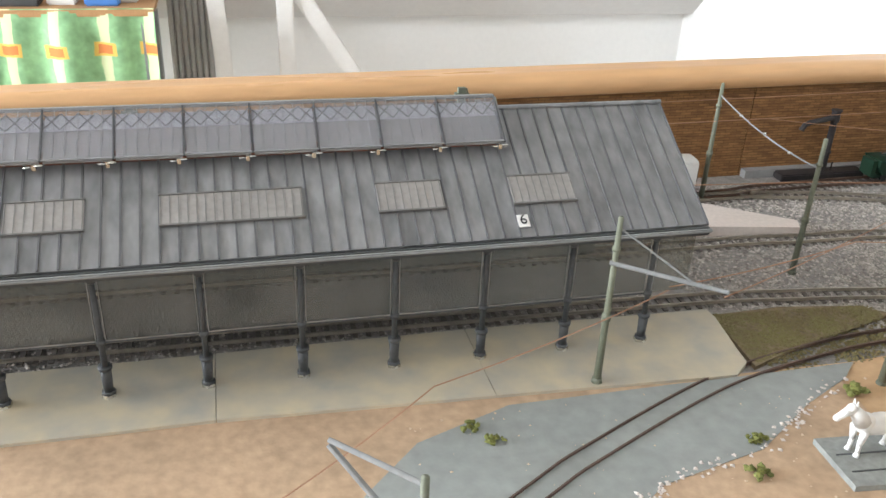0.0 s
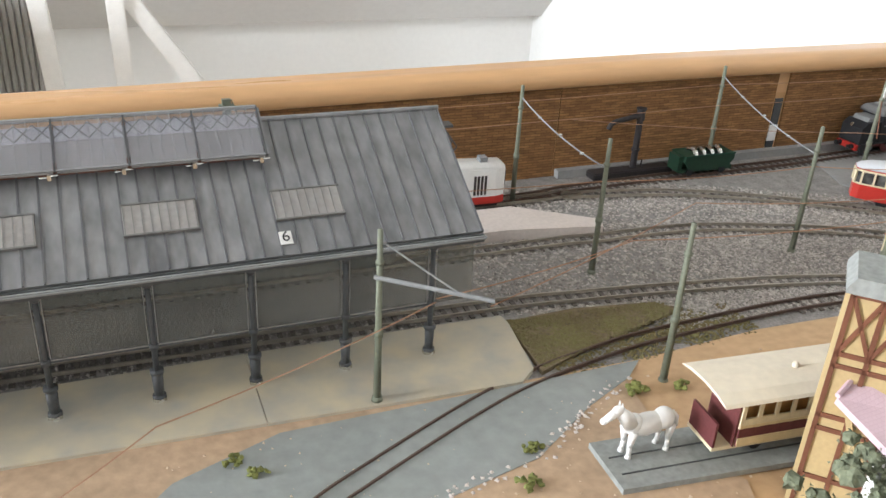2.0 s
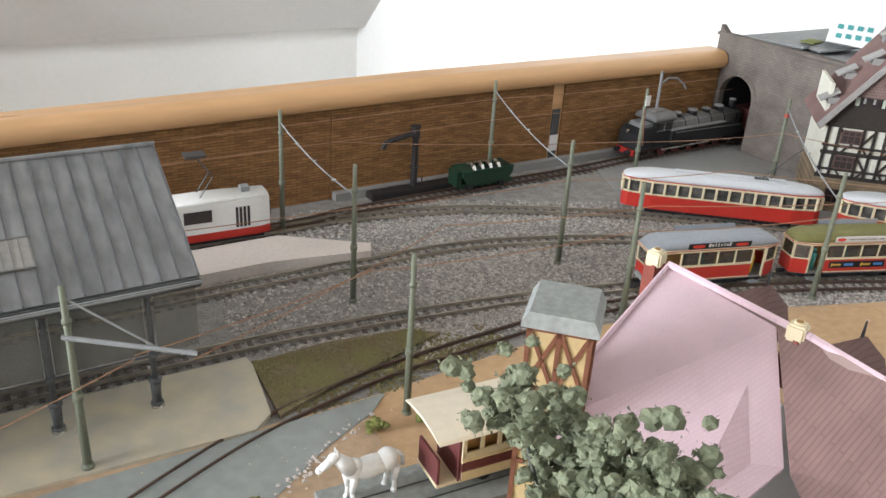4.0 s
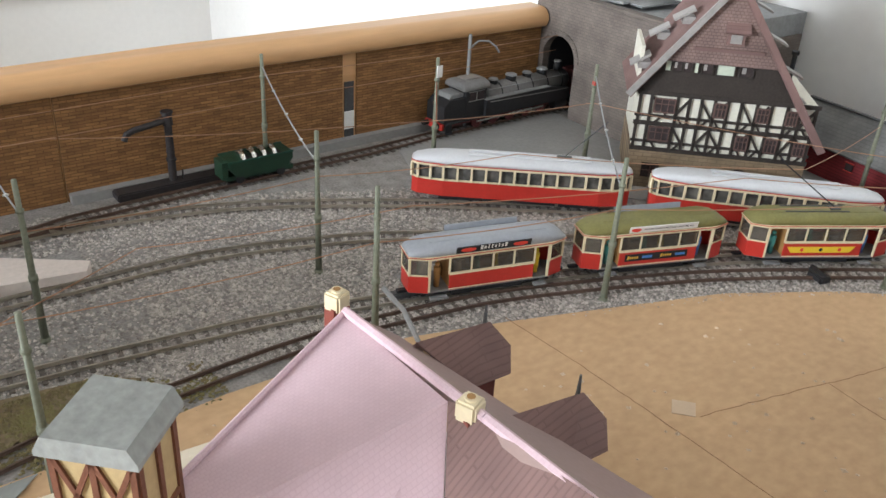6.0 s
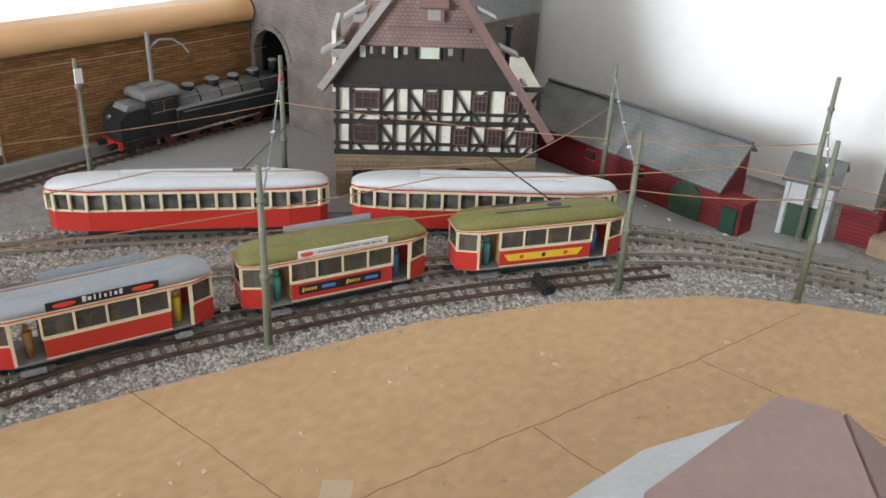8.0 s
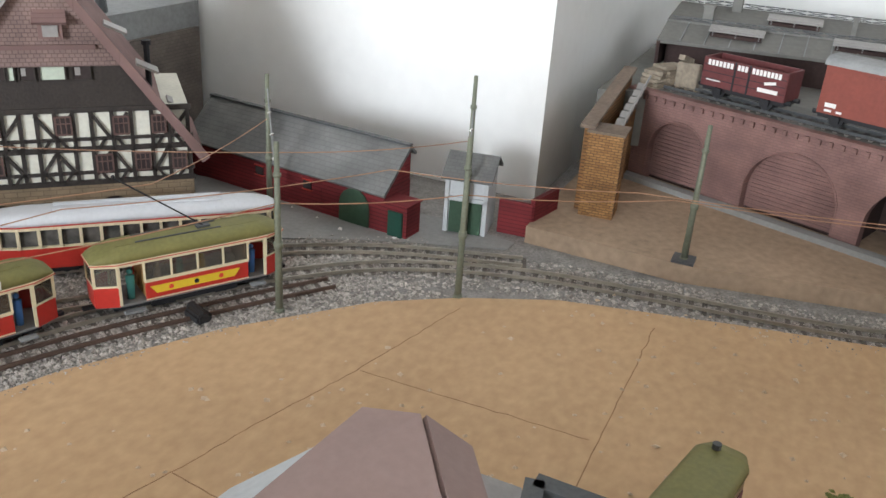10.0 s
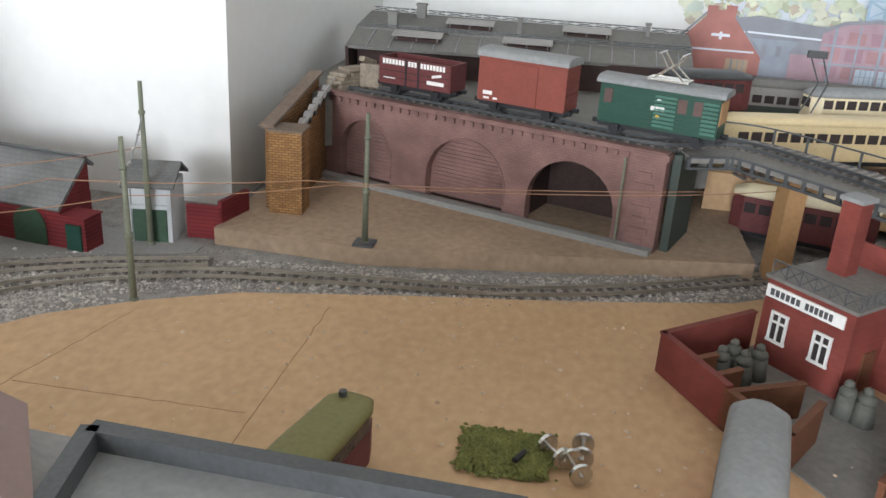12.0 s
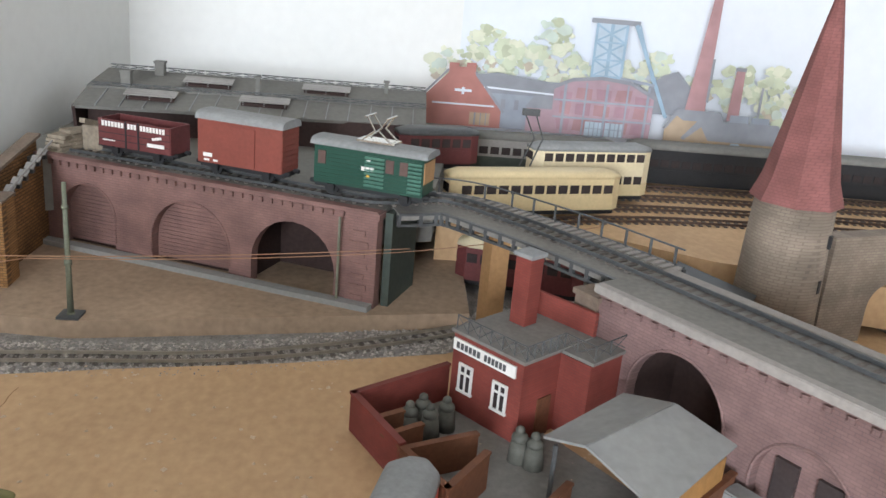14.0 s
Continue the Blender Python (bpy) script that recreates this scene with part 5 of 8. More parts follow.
part("crane_column", Build().cyl((0, 0, 0), (0, 0, 6.3), 0.34, 0.3, 12).cyl((0, 0, 5.5), (0, 0, 6.5), 0.42, 0.4, 12).cyl((0, 0, 0), (0, 0, 0.5), 0.6, 0.45, 12).cyl((0, 0, 6.5), (0, 0, 6.65), 0.5, seg=12).cyl((0, 0, 2.4), (0, 0, 2.6), 0.42, seg=12), "crane_iron", cr)
part("crane_arm", Build().tube([(0.2, 0, 5.95), (-1.6, -0.2, 5.75), (-2.9, -0.4, 5.65), (-3.5, -0.5, 5.45), (-3.75, -0.5, 4.95)], 0.25, 10).cyl((0, 0, 6.4), (-1.4, -0.2, 5.9), 0.08, seg=6), "crane_iron", cr)
part("crane_lever", Build().cyl((0.7, -0.2, 0), (0.8, -0.2, 1.5), 0.07, seg=6), "crane_iron", cr)
solo("loading_slab", Build().box(27.6, -1.2, 0.35, 9.0, 1.5, 0.7, bevel=0.1), "crane_iron", "dark stone slab beside the water crane", "slab")
hp = thing("hopper_wagon", 34.6, -3.0, 0.38, 0, "small dark green wagon with bright curved load", "wagon")
part("wagon_body", Build().prism([(-2.3, 0.7), (2.3, 0.7), (2.9, 1.5), (2.9, 2.1), (-2.9, 2.1), (-2.9, 1.5)], -1.1, 1.1, "y"), "hopper_green", hp, "dark green body")
part("wagon_frame", Build().box(0, 0, 0.5, 6.2, 1.4, 0.4).box(-3.2, 0, 1.3, 0.5, 1.6, 1.5), "hopper_green", hp)
for i in range(4):
    part("load_piece", Build().tube([(-1.5 + i * 0.95, -0.85, 1.9), (-1.45 + i * 0.95, -0.5, 2.3), (-1.35 + i * 0.95, 0.1, 2.45), (-1.3 + i * 0.95, 0.8, 2.1)], 0.22, 8), "silver", hp, "bright curved load piece")
    # black box painted in for the shade between the pieces
    part("load_shadow", Build().box(-1.1 + i * 0.95, 0.0, 2.0, 0.4, 1.9, 0.3), "black", hp, "black box standing for shade between load pieces")
part("top_rim", Build().box(0, -1.12, 2.1, 5.9, 0.1, 0.14).box(0, 1.12, 2.1, 5.9, 0.1, 0.14), "green", hp)
for x in (-1.9, 1.9):
    for s in (-1, 1):
        bogie_wheel(hp, x, 0.35, s)

lo = thing("steam_locomotive", 63.2, -1.9, 0.38, 2, "black steam tank locomotive with red wheels", "locomotive")
part("loco_frame", Build().box(0, 0, 0.9, 18, 1.5, 0.5), "wagon_maroon", lo, "red frame")
part("buffer_beam", Build().box(-9.1, 0, 0.95, 0.3, 2.6, 0.6), "red", lo, "red buffer beam")
part("buffer", Build().cyl((-9.2, -0.8, 1.0), (-9.9, -0.8, 1.0), 0.25, seg=10), "black", lo)
part("buffer", Build().cyl((-9.2, 0.8, 1.0), (-9.9, 0.8, 1.0), 0.25, seg=10), "black", lo)
for s in (-1, 1):
    tank = part("side_tank", Build().prism([(-3.9, 1.35), (8.2, 1.35), (8.2, 2.5), (5.2, 3.0), (-3.9, 3.0)], s * 1.45 - 0.32, s * 1.45 + 0.32, "y"), "black", lo, "black side tank")
    # grey strip paints the light lying on the black tank's top
    part("tank_top", Build().box(0.65, s * 1.4, 3.03, 9.1, 0.62, 0.08), "roof_grey", tank, "tank top greyed for the light on it")
    part("handrail", Build().cyl((-3.4, s * 1.8, 2.8), (7.8, s * 1.8, 2.5), 0.05, seg=5), "dusty_iron", tank)
    part("cylinder_block", Build().cyl((6.2, s * 1.25, 0.85), (8.0, s * 1.25, 0.85), 0.55, seg=12), "black", lo)
    part("coupling_rod", Build().box(0.4, s * 0.98, 0.7, 9.5, 0.1, 0.2), "silver", lo)
    part("boiler_rail", Build().cyl((-3, s * 0.95, 3.75), (8.4, s * 0.95, 3.75), 0.05, seg=5), "roof_grey", lo)
part("boiler", Build().cyl((-3, 0, 3.0), (8.6, 0, 3.0), 1.08, seg=20).cyl((8.6, 0, 3.0), (9.0, 0, 3.0), 0.95, 0.8, 20), "dusty_iron", lo, "grey boiler", True)
for k in range(5):
    part("boiler_band", Build().cyl((-1.2 + k * 2.2, 0, 3.0), (-1.05 + k * 2.2, 0, 3.0), 1.1, seg=20), "black", lo)
bunker = part("bunker", Build().prism([(-9.0, 1.3), (-6.3, 1.3), (-6.3, 3.6), (-8.3, 3.6), (-9.0, 3.0)], -1.35, 1.35, "y"), "black", lo, "black coal bunker")
part("bunker_hood", Build().prism([(-8.2, 3.55), (-6.4, 3.55), (-6.4, 4.0), (-7.9, 4.0)], -1.0, 1.0, "y"), "roof_grey", bunker, "grey bunker lid")
part("lamp", Build().cyl((-9.05, 0, 3.2), (-9.25, 0, 3.2), 0.2, seg=8), "silver", bunker)
cb = part("cab", Build().box(-5.0, 0, 2.85, 2.7, 2.8, 3.1, bevel=0.08), "black", lo, "black cab")
part("cab_roof", loft(Build(), [(-6.75, 1.5, 4.25, 0.72), (-6.5, 1.56, 4.25, 0.82), (-3.6, 1.56, 4.25, 0.82), (-3.3, 1.5, 4.25, 0.72)], 12), "dusty_iron", cb, "grey arched cab roof", True)
part("roof_vent", Build().box(-5.0, 0, 5.12, 1.9, 1.3, 0.16, bevel=0.04), "skylight", cb, "pale roof ventilator")
for s in (-1, 1):
    part("cab_window", Build().box(-5.5, s * 1.41, 3.6, 0.8, 0.06, 0.85).box(-4.45, s * 1.41, 3.6, 0.8, 0.06, 0.85), "window_dark", cb)
    part("window_rim", Build().box(-4.97, s * 1.43, 4.07, 2.1, 0.05, 0.07).box(-4.97, s * 1.43, 3.13, 2.1, 0.05, 0.07).box(-4.97, s * 1.43, 3.6, 0.08, 0.05, 0.9), "dusty_iron", cb)
for x, h, r, nm in ((-1.6, 4.5, 0.5, "dome"), (0.9, 4.6, 0.6, "dome"), (3.2, 4.5, 0.5, "dome"), (5.4, 4.6, 0.58, "dome"), (7.7, 5.1, 0.4, "chimney")):
    dm = part(nm, Build().cyl((x, 0, 3.8), (x, 0, h - 0.1), r, r * 0.92, 14), "black", lo, smooth=True)
    # grey cap paints the lit top of a black dome
    part("cap", Build().cyl((x, 0, h - 0.12), (x, 0, h + 0.02), r * 1.08, r * 0.9, 14), "roof_grey", dm, "cap greyed as a lit top")
for i in range(5):
    for s in (-1, 1):
        part("wheel", Build().cyl((-4.2 + i * 2.3, s * 0.65, 0.75), (-4.2 + i * 2.3, s * 0.85, 0.75), 0.75, seg=16), "wagon_maroon", lo, "red driving wheel")
part("walkway", Build().box(0.2, 0, 1.28, 17.8, 3.2, 0.12), "black", lo)
part("step", Build().box(-8.4, -1.4, 0.7, 0.8, 0.1, 1.0).box(-8.4, -1.5, 0.3, 0.8, 0.3, 0.08), "black", lo)
br = thing("red_van", 76.0, -1.6, 0.38, 2, "dark red van inside the tunnel", "wagon")
part("van_body", Build().box(0, 0, 2.3, 6, 2.4, 3.0), "wagon_maroon", br)
part("van_frame", Build().box(0, 0, 0.5, 6, 1.6, 0.6), "black", br)

wt = thing("white_tramcar", 6.7, -4.6, 0.38, -3, "white and red modern tramcar behind the station", "tram")
ol = shape(10, 1.25, 0.9, 1.0)
part("underframe", Build().box(0, 0, 0.35, 9, 1.8, 0.5), "black", wt)
part("skirt", Build().prism(ol, 0.5, 1.15), "red", wt, "red skirt")
part("body", Build().prism([(x * 0.995, y * 0.99) for x, y in ol], 1.15, 3.6), "white", wt, "white body")
part("front_window", Build().box(4.75, 0, 2.6, 0.62, 1.9, 1.3), "window_dark", wt)
part("front_panel", Build().box(4.9, 0, 1.55, 0.3, 1.7, 0.6), "red", wt)
for i in range(4):
    part("door_slit", Build().box(2.2 + i * 0.32, -1.26, 2.2, 0.2, 0.06, 1.7), "window_dark", wt)
part("side_window", Build().box(-0.9, -1.26, 2.6, 2.2, 0.06, 1.0), "window_dark", wt)
part("side_window", Build().box(-3.6, -1.26, 2.6, 2.2, 0.06, 1.0), "window_dark", wt)
part("roof", loft(Build(), [(-4.9, 1.15, 3.6, 0.3), (0, 1.22, 3.6, 0.45), (4.9, 1.1, 3.6, 0.3)], 8), "white", wt, smooth=True)
part("roof_box", Build().box(3.2, 0, 4.15, 0.7, 0.8, 0.4), "roof_grey", wt)
part("pantograph", Build().cyl((-0.5, -0.6, 4.0), (0.6, -0.6, 5.6), 0.05, seg=5).cyl((-0.5, 0.6, 4.0), (0.6, 0.6, 5.6), 0.05, seg=5).cyl((0.6, -0.6, 5.6), (-0.6, -0.5, 7.3), 0.05, seg=5).cyl((0.6, 0.6, 5.6), (-0.6, 0.5, 7.3), 0.05, seg=5).box(-0.6, 0, 7.35, 1.6, 1.2, 0.2), "dark_iron", wt)
solo("curved_bracket", Build().tube([(58.5, -1.6, 8.2), (59.4, -1.8, 8.9), (60.6, -2.0, 8.8), (61.4, -2.2, 8.2), (61.8, -2.3, 7.6)], 0.1, 6).cyl((58.5, -1.6, 0.0), (58.5, -1.6, 9.6), 0.17, seg=8), "roof_grey", "grey mast with curved bracket beside the wall", "mast")

# ---- horse tram, tower, pink house and tree ----
pb = thing("plinth", 0, 0, 0, 0, "grey display plinth with rails under the horse tram", "plinth")
part("plinth_slab", Build().prism([(2.4, -36.2), (2.2, -39.9), (18.4, -41.6), (18.6, -37.6)], 0.2, 0.55), "lichen", pb)
part("plinth_rail", Build().box(10.5, -38.3, 0.57, 15.6, 0.07, 0.06, rz=-5).box(10.5, -39.6, 0.57, 15.6, 0.07, 0.06, rz=-5), "dark_iron", pb)
hb = Build()
hb.ball(4.4, -38.5, 2.55, 0.85, 1.75, 0.72, 0.85, 3).ball(3.4, -38.5, 2.75, 0.7, 0.9, 0.75, 1.0, 3).ball(5.5, -38.55, 2.75, 0.75, 0.9, 0.85, 0.95, 3)
hb.cyl((3.2, -38.5, 2.9), (2.3, -38.5, 3.9), 0.55, 0.32, 12).ball(2.2, -38.5, 3.95, 0.38, 1.1, 0.8, 0.95).cyl((2.2, -38.5, 3.95), (1.35, -38.5, 3.45), 0.3, 0.2, 10).ball(1.3, -38.5, 3.42, 0.22)
for ex in (-38.35, -38.65):
    hb.cyl((2.35, ex, 4.2), (2.3, ex, 4.55), 0.09, 0.03, 6)
for lx, ly, k in ((3.1, -38.15, 0.1), (3.3, -38.85, -0.15), (5.5, -38.15, 0.2), (5.9, -38.9, -0.1)):
    hb.cyl((lx, ly, 2.4), (lx + k, ly, 1.4), 0.28, 0.16, 8).cyl((lx + k, ly, 1.4), (lx + k * 0.6, ly, 0.7), 0.15, 0.13, 8).cyl((lx + k * 0.6, ly, 0.8), (lx + k * 0.6 - 0.05, ly, 0.55), 0.15, 0.2, 8)
hb.tube([(6.15, -38.5, 3.0), (6.5, -38.5, 2.6), (6.55, -38.5, 1.9)], 0.14, 6)
for v in hb.bm.verts:
    v.co = Vector((4.2, -38.5, 0.55)) + (v.co - Vector((4.2, -38.5, 0.55))) * 0.88
solo("horse_figure", hb, "white", "plain white plastic horse standing on the grey plinth", "figure", x=0.4, y=0.9, smooth=True)
ht = thing("horse_tram", 12.6, -38.9, 0.66, -5, "cream and maroon open horse tram on the plinth", "tram")
part("roof", Build().prism([(-2.05, 4.05), (-1.9, 4.18), (-1.2, 4.36), (0, 4.46), (1.2, 4.36), (1.9, 4.18), (2.05, 4.05), (1.2, 4.2), (0, 4.3), (-1.2, 4.2)], -5.45, 5.6, "x"), "pale_cream", ht, "pale cream canopy roof")
part("ventilator", Build().ball(0, 0, 4.56, 0.2), "pale_cream", ht)
part("body_side", Build().box(0.4, -1.25, 1.5, 8.2, 0.12, 1.3).box(0.4, 1.25, 1.5, 8.2, 0.12, 1.3), "wagon_maroon", ht, "maroon side")
part("side_stripe", Build().box(0.4, -1.33, 1.15, 8.2, 0.05, 0.5).box(0.4, -1.33, 2.1, 8.2, 0.05, 0.15), "ochre_cream", ht)
for i in range(9):
    part("window_post", Build().box(-3.6 + i, -1.25, 2.9, 0.22, 0.12, 1.9), "cream", ht)
    part("window_post", Build().box(-3.6 + i, 1.25, 2.9, 0.22, 0.12, 1.9), "cream", ht)
part("window_rail", Build().box(0.4, -1.25, 3.75, 8.2, 0.12, 0.35).box(0.4, 1.25, 3.75, 8.2, 0.12, 0.35).box(0.4, -1.25, 2.35, 8.2, 0.12, 0.4), "cream", ht)
part("interior", Build().box(0.4, 0, 2.2, 7.8, 1.6, 2.4), "ochre_wood", ht, "ochre inner benches")
part("platform_floor", Build().box(0, 0, 0.75, 10, 2.3, 0.2), "cream", ht)
for x in (-4.9, 5.0):
    part("dash", Build().box(x, 0, 1.55, 0.14, 2.2, 1.6), "wagon_maroon", ht, "dark maroon dash")
part("end_wall", Build().box(-3.8, 0, 2.4, 0.1, 2.4, 3.2), "wagon_maroon", ht)
for x in (-2, 2):
    for s in (-1, 1):
        bogie_wheel(ht, x, 0.4, s)

tw = thing("timber_tower", 8.3, -44.1, 0, -46, "tan half-timbered tower with grey cap", "tower")
tw.scale = (0.84, 1.0, 0.995)
part("tower_body", Build().box(1.75, 1.2, 6.6, 3.2, 2.4, 13.2), "tan_plaster", tw, "tan plaster walls")
tt = lambda x, z, w, h, ry=0: part("timber", Build().box(x, -0.02, z, w, 0.16, h, ry=ry), "brown_timber", tw)
for x in (0.25, 1.75, 3.25):
    tt(x, 6.6, 0.24, 13.2)
for z in (1, 3.6, 6.3, 7.0, 9.6, 10.2, 13.1):
    tt(1.75, z, 3.2, 0.22)
for x in (1.0, 2.5):
    tt(x, 11.65, 0.2, 3.1, 27)
    tt(x, 11.65, 0.2, 3.1, -27)
sd = lambda y, z, w, h, rx=0: part("timber", Build().box(3.38, y, z, 0.16, w, h, rx=rx), "brown_timber", tw)
for y in (0.1, 1.2, 2.3):
    sd(y, 6.6, 0.24, 13.2)
for z in (3.6, 7.0, 10.2, 13.1):
    sd(1.2, z, 2.4, 0.22)
part("cap", Build().prism([(-0.15, 13.2), (3.65, 13.2), (3.65, 13.4), (3.3, 13.95), (0.2, 13.95), (-0.15, 13.4)], -0.3, 2.7, "y"), "lichen", tw, "mossy grey cap")

ph = thing("pink_house", 0, 0, 0, 0, "large pink tiled house roof with brown wings", "house")
part("main_roof", Build().slab([(20.9, -40.0, 11.2), (8.0, -45.3, 8.6), (9.5, -52.0, 6.0), (17.8, -51.0, 7.2), (21.0, -46.9, 11.2)], 0.4), "roof_pink", ph, "pink tiled roof slope")
part("wing_roof", Build().slab([(21.0, -46.9, 11.3), (17.6, -51.4, 7.4), (14.0, -60.0, 4.0), (24.0, -64.0, 9.0), (22.3, -54.0, 11.0)], 0.4), "roof_brown", ph, "brown tiled wing roof")
part("rear_roof", Build().slab([(20.9, -39.9, 11.3), (21.5, -50, 11.3), (23.8, -62, 9.6), (29.5, -60.0, 6.4), (25.5, -49.0, 8.5), (24.0, -39.5, 8.7)], 0.4), "mauve", ph, "grey brown rear roof")
for p, q, rr in (((20.9, -40.0, 11.35), (21.4, -48.5, 11.4), 0.2), ((21.4, -48.5, 11.4), (24.0, -63, 9.4), 0.2), ((20.9, -40.0, 11.3), (8.0, -45.3, 8.7), 0.13)):
    part("ridge_line", Build().cyl(p, q, rr, seg=6), "roof_pink", ph, "pink ridge line")
part("house_wall", Build().prism([(10.2, -46), (20.6, -41.2), (24.5, -41), (24.5, -60), (15, -60), (11.5, -52)], 0.1, 5.2), "white", ph, "white lower walls")
part("gable", Build().slab([(8.6, -45.2, 8.2), (20.8, -40.3, 10.7), (20.8, -41.0, 3.0), (10.4, -45.6, 3.0)], 0.3), "tan_plaster", ph)
for (x, y, z) in ((21.3, -38.7, 11.2), (21.3, -47.8, 11.5)):
    c = part("chimney", Build().box(x, y, z - 1.7, 0.8, 0.8, 2.6), "wagon_red", ph, "red chimney with cream cap")
    part("chimney_cap", Build().box(x, y, z - 0.15, 0.85, 0.85, 0.9, rz=20, bevel=0.1).cyl((x, y, z + 0.2), (x, y, z + 0.4), 0.25, seg=8), "cream", c)
    part("chimney_pot", Build().cyl((x, y, z + 0.3), (x, y, z + 0.42), 0.17, seg=8), "ochre_wood", c, "brown chimney pot")
for (ax, ay) in ((0, 0), (-0.1, -6.0)):
    d = part("dormer_roof", Build().slab([(24.0 + ax, -40.8 + ay, 9.0), (27.4 + ax, -41.7 + ay, 9.4), (28.0 + ax, -42.6 + ay, 8.4), (27.4 + ax, -43.4 + ay, 7.6), (25.2 + ax, -43.4 + ay, 7.7)], 0.2).slab([(24.0 + ax, -40.8 + ay, 9.0), (27.4 + ax, -41.7 + ay, 9.4), (27.6 + ax, -40.0 + ay, 7.6), (24.4 + ax, -39.4 + ay, 7.6)], 0.2), "roof_brown", ph, "brown tiled dormer roof")
    part("dormer_cheek", Build().box(26.4 + ax, -41.8 + ay, 7.0, 1.6, 2.2, 2.0, rz=-15), "wagon_maroon", d)
    part("finial", Build().cyl((27.2 + ax, -41.7 + ay, 9.3), (27.2 + ax, -41.7 + ay, 10.4), 0.12, 0.05, 6), "dark_iron", d)


def tree(x, y, z, h, spread, n, label, seed):
    t = thing("model_tree", x, y, z, 0, label, "tree")
    r = random.Random(seed)
    tr = Build().cyl((0, 0, 0), (0.1, 0.1, h * 0.78), 0.3, 0.14, 7)
    tips = []
    for i in range(11):
        a, e = r.uniform(0, 6.28), r.uniform(0.25, 1.0)
        p = (0.1, 0.1, h * r.uniform(0.4, 0.75))
        q = (spread * e * math.cos(a), spread * e * math.sin(a), h * r.uniform(0.68, 0.97))
        tr.cyl(p, q, 0.11, 0.05, 5)
        tips.append(q)
    part("trunk", tr, "bottle", t, "grey green trunk and limbs")
    vs, fs = [], []
    clump = bmesh.new()
    bmesh.ops.create_icosphere(clump, subdivisions=2, radius=1.0)
    cv, cf = [v.co.copy() for v in clump.verts], [[v.index for v in f.verts] for f in clump.faces]
    clump.free()
    for k in range(n * 4):
        q = tips[k % len(tips)]
        cx, cy, cz = (q[j] + r.gauss(0, s_) for j, s_ in enumerate((0.55, 0.55, 0.5)))
        size = r.uniform(0.13, 0.3)
        i0 = len(vs)
        for v in cv:
            d = size * r.uniform(0.68, 1.2)
            vs.append(((cx + v.x * d) * C, (cy + v.y * d) * C, (cz + v.z * d * 0.85) * C))
        fs += [tuple(i0 + j for j in f) for f in cf]
        for f in range(16):
            w = cv[r.randrange(len(cv))] * size * r.uniform(0.95, 1.35)
            i0 = len(vs)
            for v in range(3):
                vs.append(((cx + w.x + r.gauss(0, 0.05)) * C, (cy + w.y + r.gauss(0, 0.05)) * C, (cz + w.z * 0.85 + r.gauss(0, 0.05)) * C))
            fs.append((i0, i0 + 1, i0 + 2))
    me = bpy.data.meshes.new("crown")
    me.from_pydata(vs, [], fs)
    part("crown", me, "leaf", t, "fine grey green flock foliage")
    return t


tree(1.2, -56.4, 0.2, 19.8, 2.7, 150, "tall grey green model tree with clumped foliage", 3)
tree(-4.6, -57.4, 0.2, 17.4, 1.3, 50, "slim grey green model tree beside the tall one", 5)
for i, (x, y, s) in enumerate(((7.6, -32.6, 0.7), (10.4, -33.2, 0.6), (-15.5, -31.6, 0.45), (-14.6, -32.8, 0.5), (-2.0, -37.8, 0.6), (-0.6, -35.6, 0.5))):
    b = Build()
    r = random.Random(20 + i)
    for k in range(14):
        b.ball(x + r.gauss(0, s * 0.5), y + r.gauss(0, s * 0.4), 0.3 + r.random() * s * 0.5, s * 0.33, 1, 1, 0.8, 1)
    for v in b.bm.verts:
        v.co += Vector((r.gauss(0, 0.04), r.gauss(0, 0.04), r.gauss(0, 0.04)))
    solo("grass_tuft", b, "moss", "small olive grass tuft on the sand", "grass", group="grass tufts")

# ---- first viaduct with its wing pier ----
VA = math.degrees(math.atan2(-28.0, -10.5))
via = thing("viaduct", 98.5, -56.5, 0, VA, "pink brick railway viaduct with three arches", "viaduct")
wall_o = [(-1.0, 1.3), (1.4, 1.3), *arch(4.0, 2.6, 4.2, 1.3), (9.9, 1.3), *arch(13.8, 3.6, 3.3, 1.3), (19.4, 1.3), *arch(23.0, 3.6, 3.3, 1.3), (30.0, 1.3), (30.0, 8.6), (-1.0, 8.6)]
part("face_wall", Build().prism(wall_o, 0, 1.0, "y"), "pink_brick", via, "pink brick face with arches")
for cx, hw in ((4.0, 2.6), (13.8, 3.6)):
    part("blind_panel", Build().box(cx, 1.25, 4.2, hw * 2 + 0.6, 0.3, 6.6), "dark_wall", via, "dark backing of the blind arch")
    for k in range(17):
        part("brick_course", Build().box(cx, 0.98, 1.75 + k * 0.335, hw * 2 + 0.4, 0.3, 0.3, rx=-6), "pink_brick", via)
    part("arch_edge", Build().tube([(q[0], -0.02, q[1]) for q in arch(cx, hw + 0.08, 4.2 if hw < 3 else 3.3, 2.2)], 0.09, 6), "pink_brick", via)
# dark sheets in place of the shade seen through the open arch
part("arch_shadow", Build().box(23.0, 5.6, 4.2, 9, 0.3, 6.6).box(18.9, 3.2, 4.2, 0.3, 5, 6.6).box(27.2, 3.2, 4.2, 0.3, 5, 6.6), "dark_wall", via, "dark sheets standing for shade inside the open arch")
part("coping", Build().box(14.5, 0.1, 8.75, 31.2, 1.0, 0.35, bevel=0.06), "pink_brick", via, "pink stone coping")
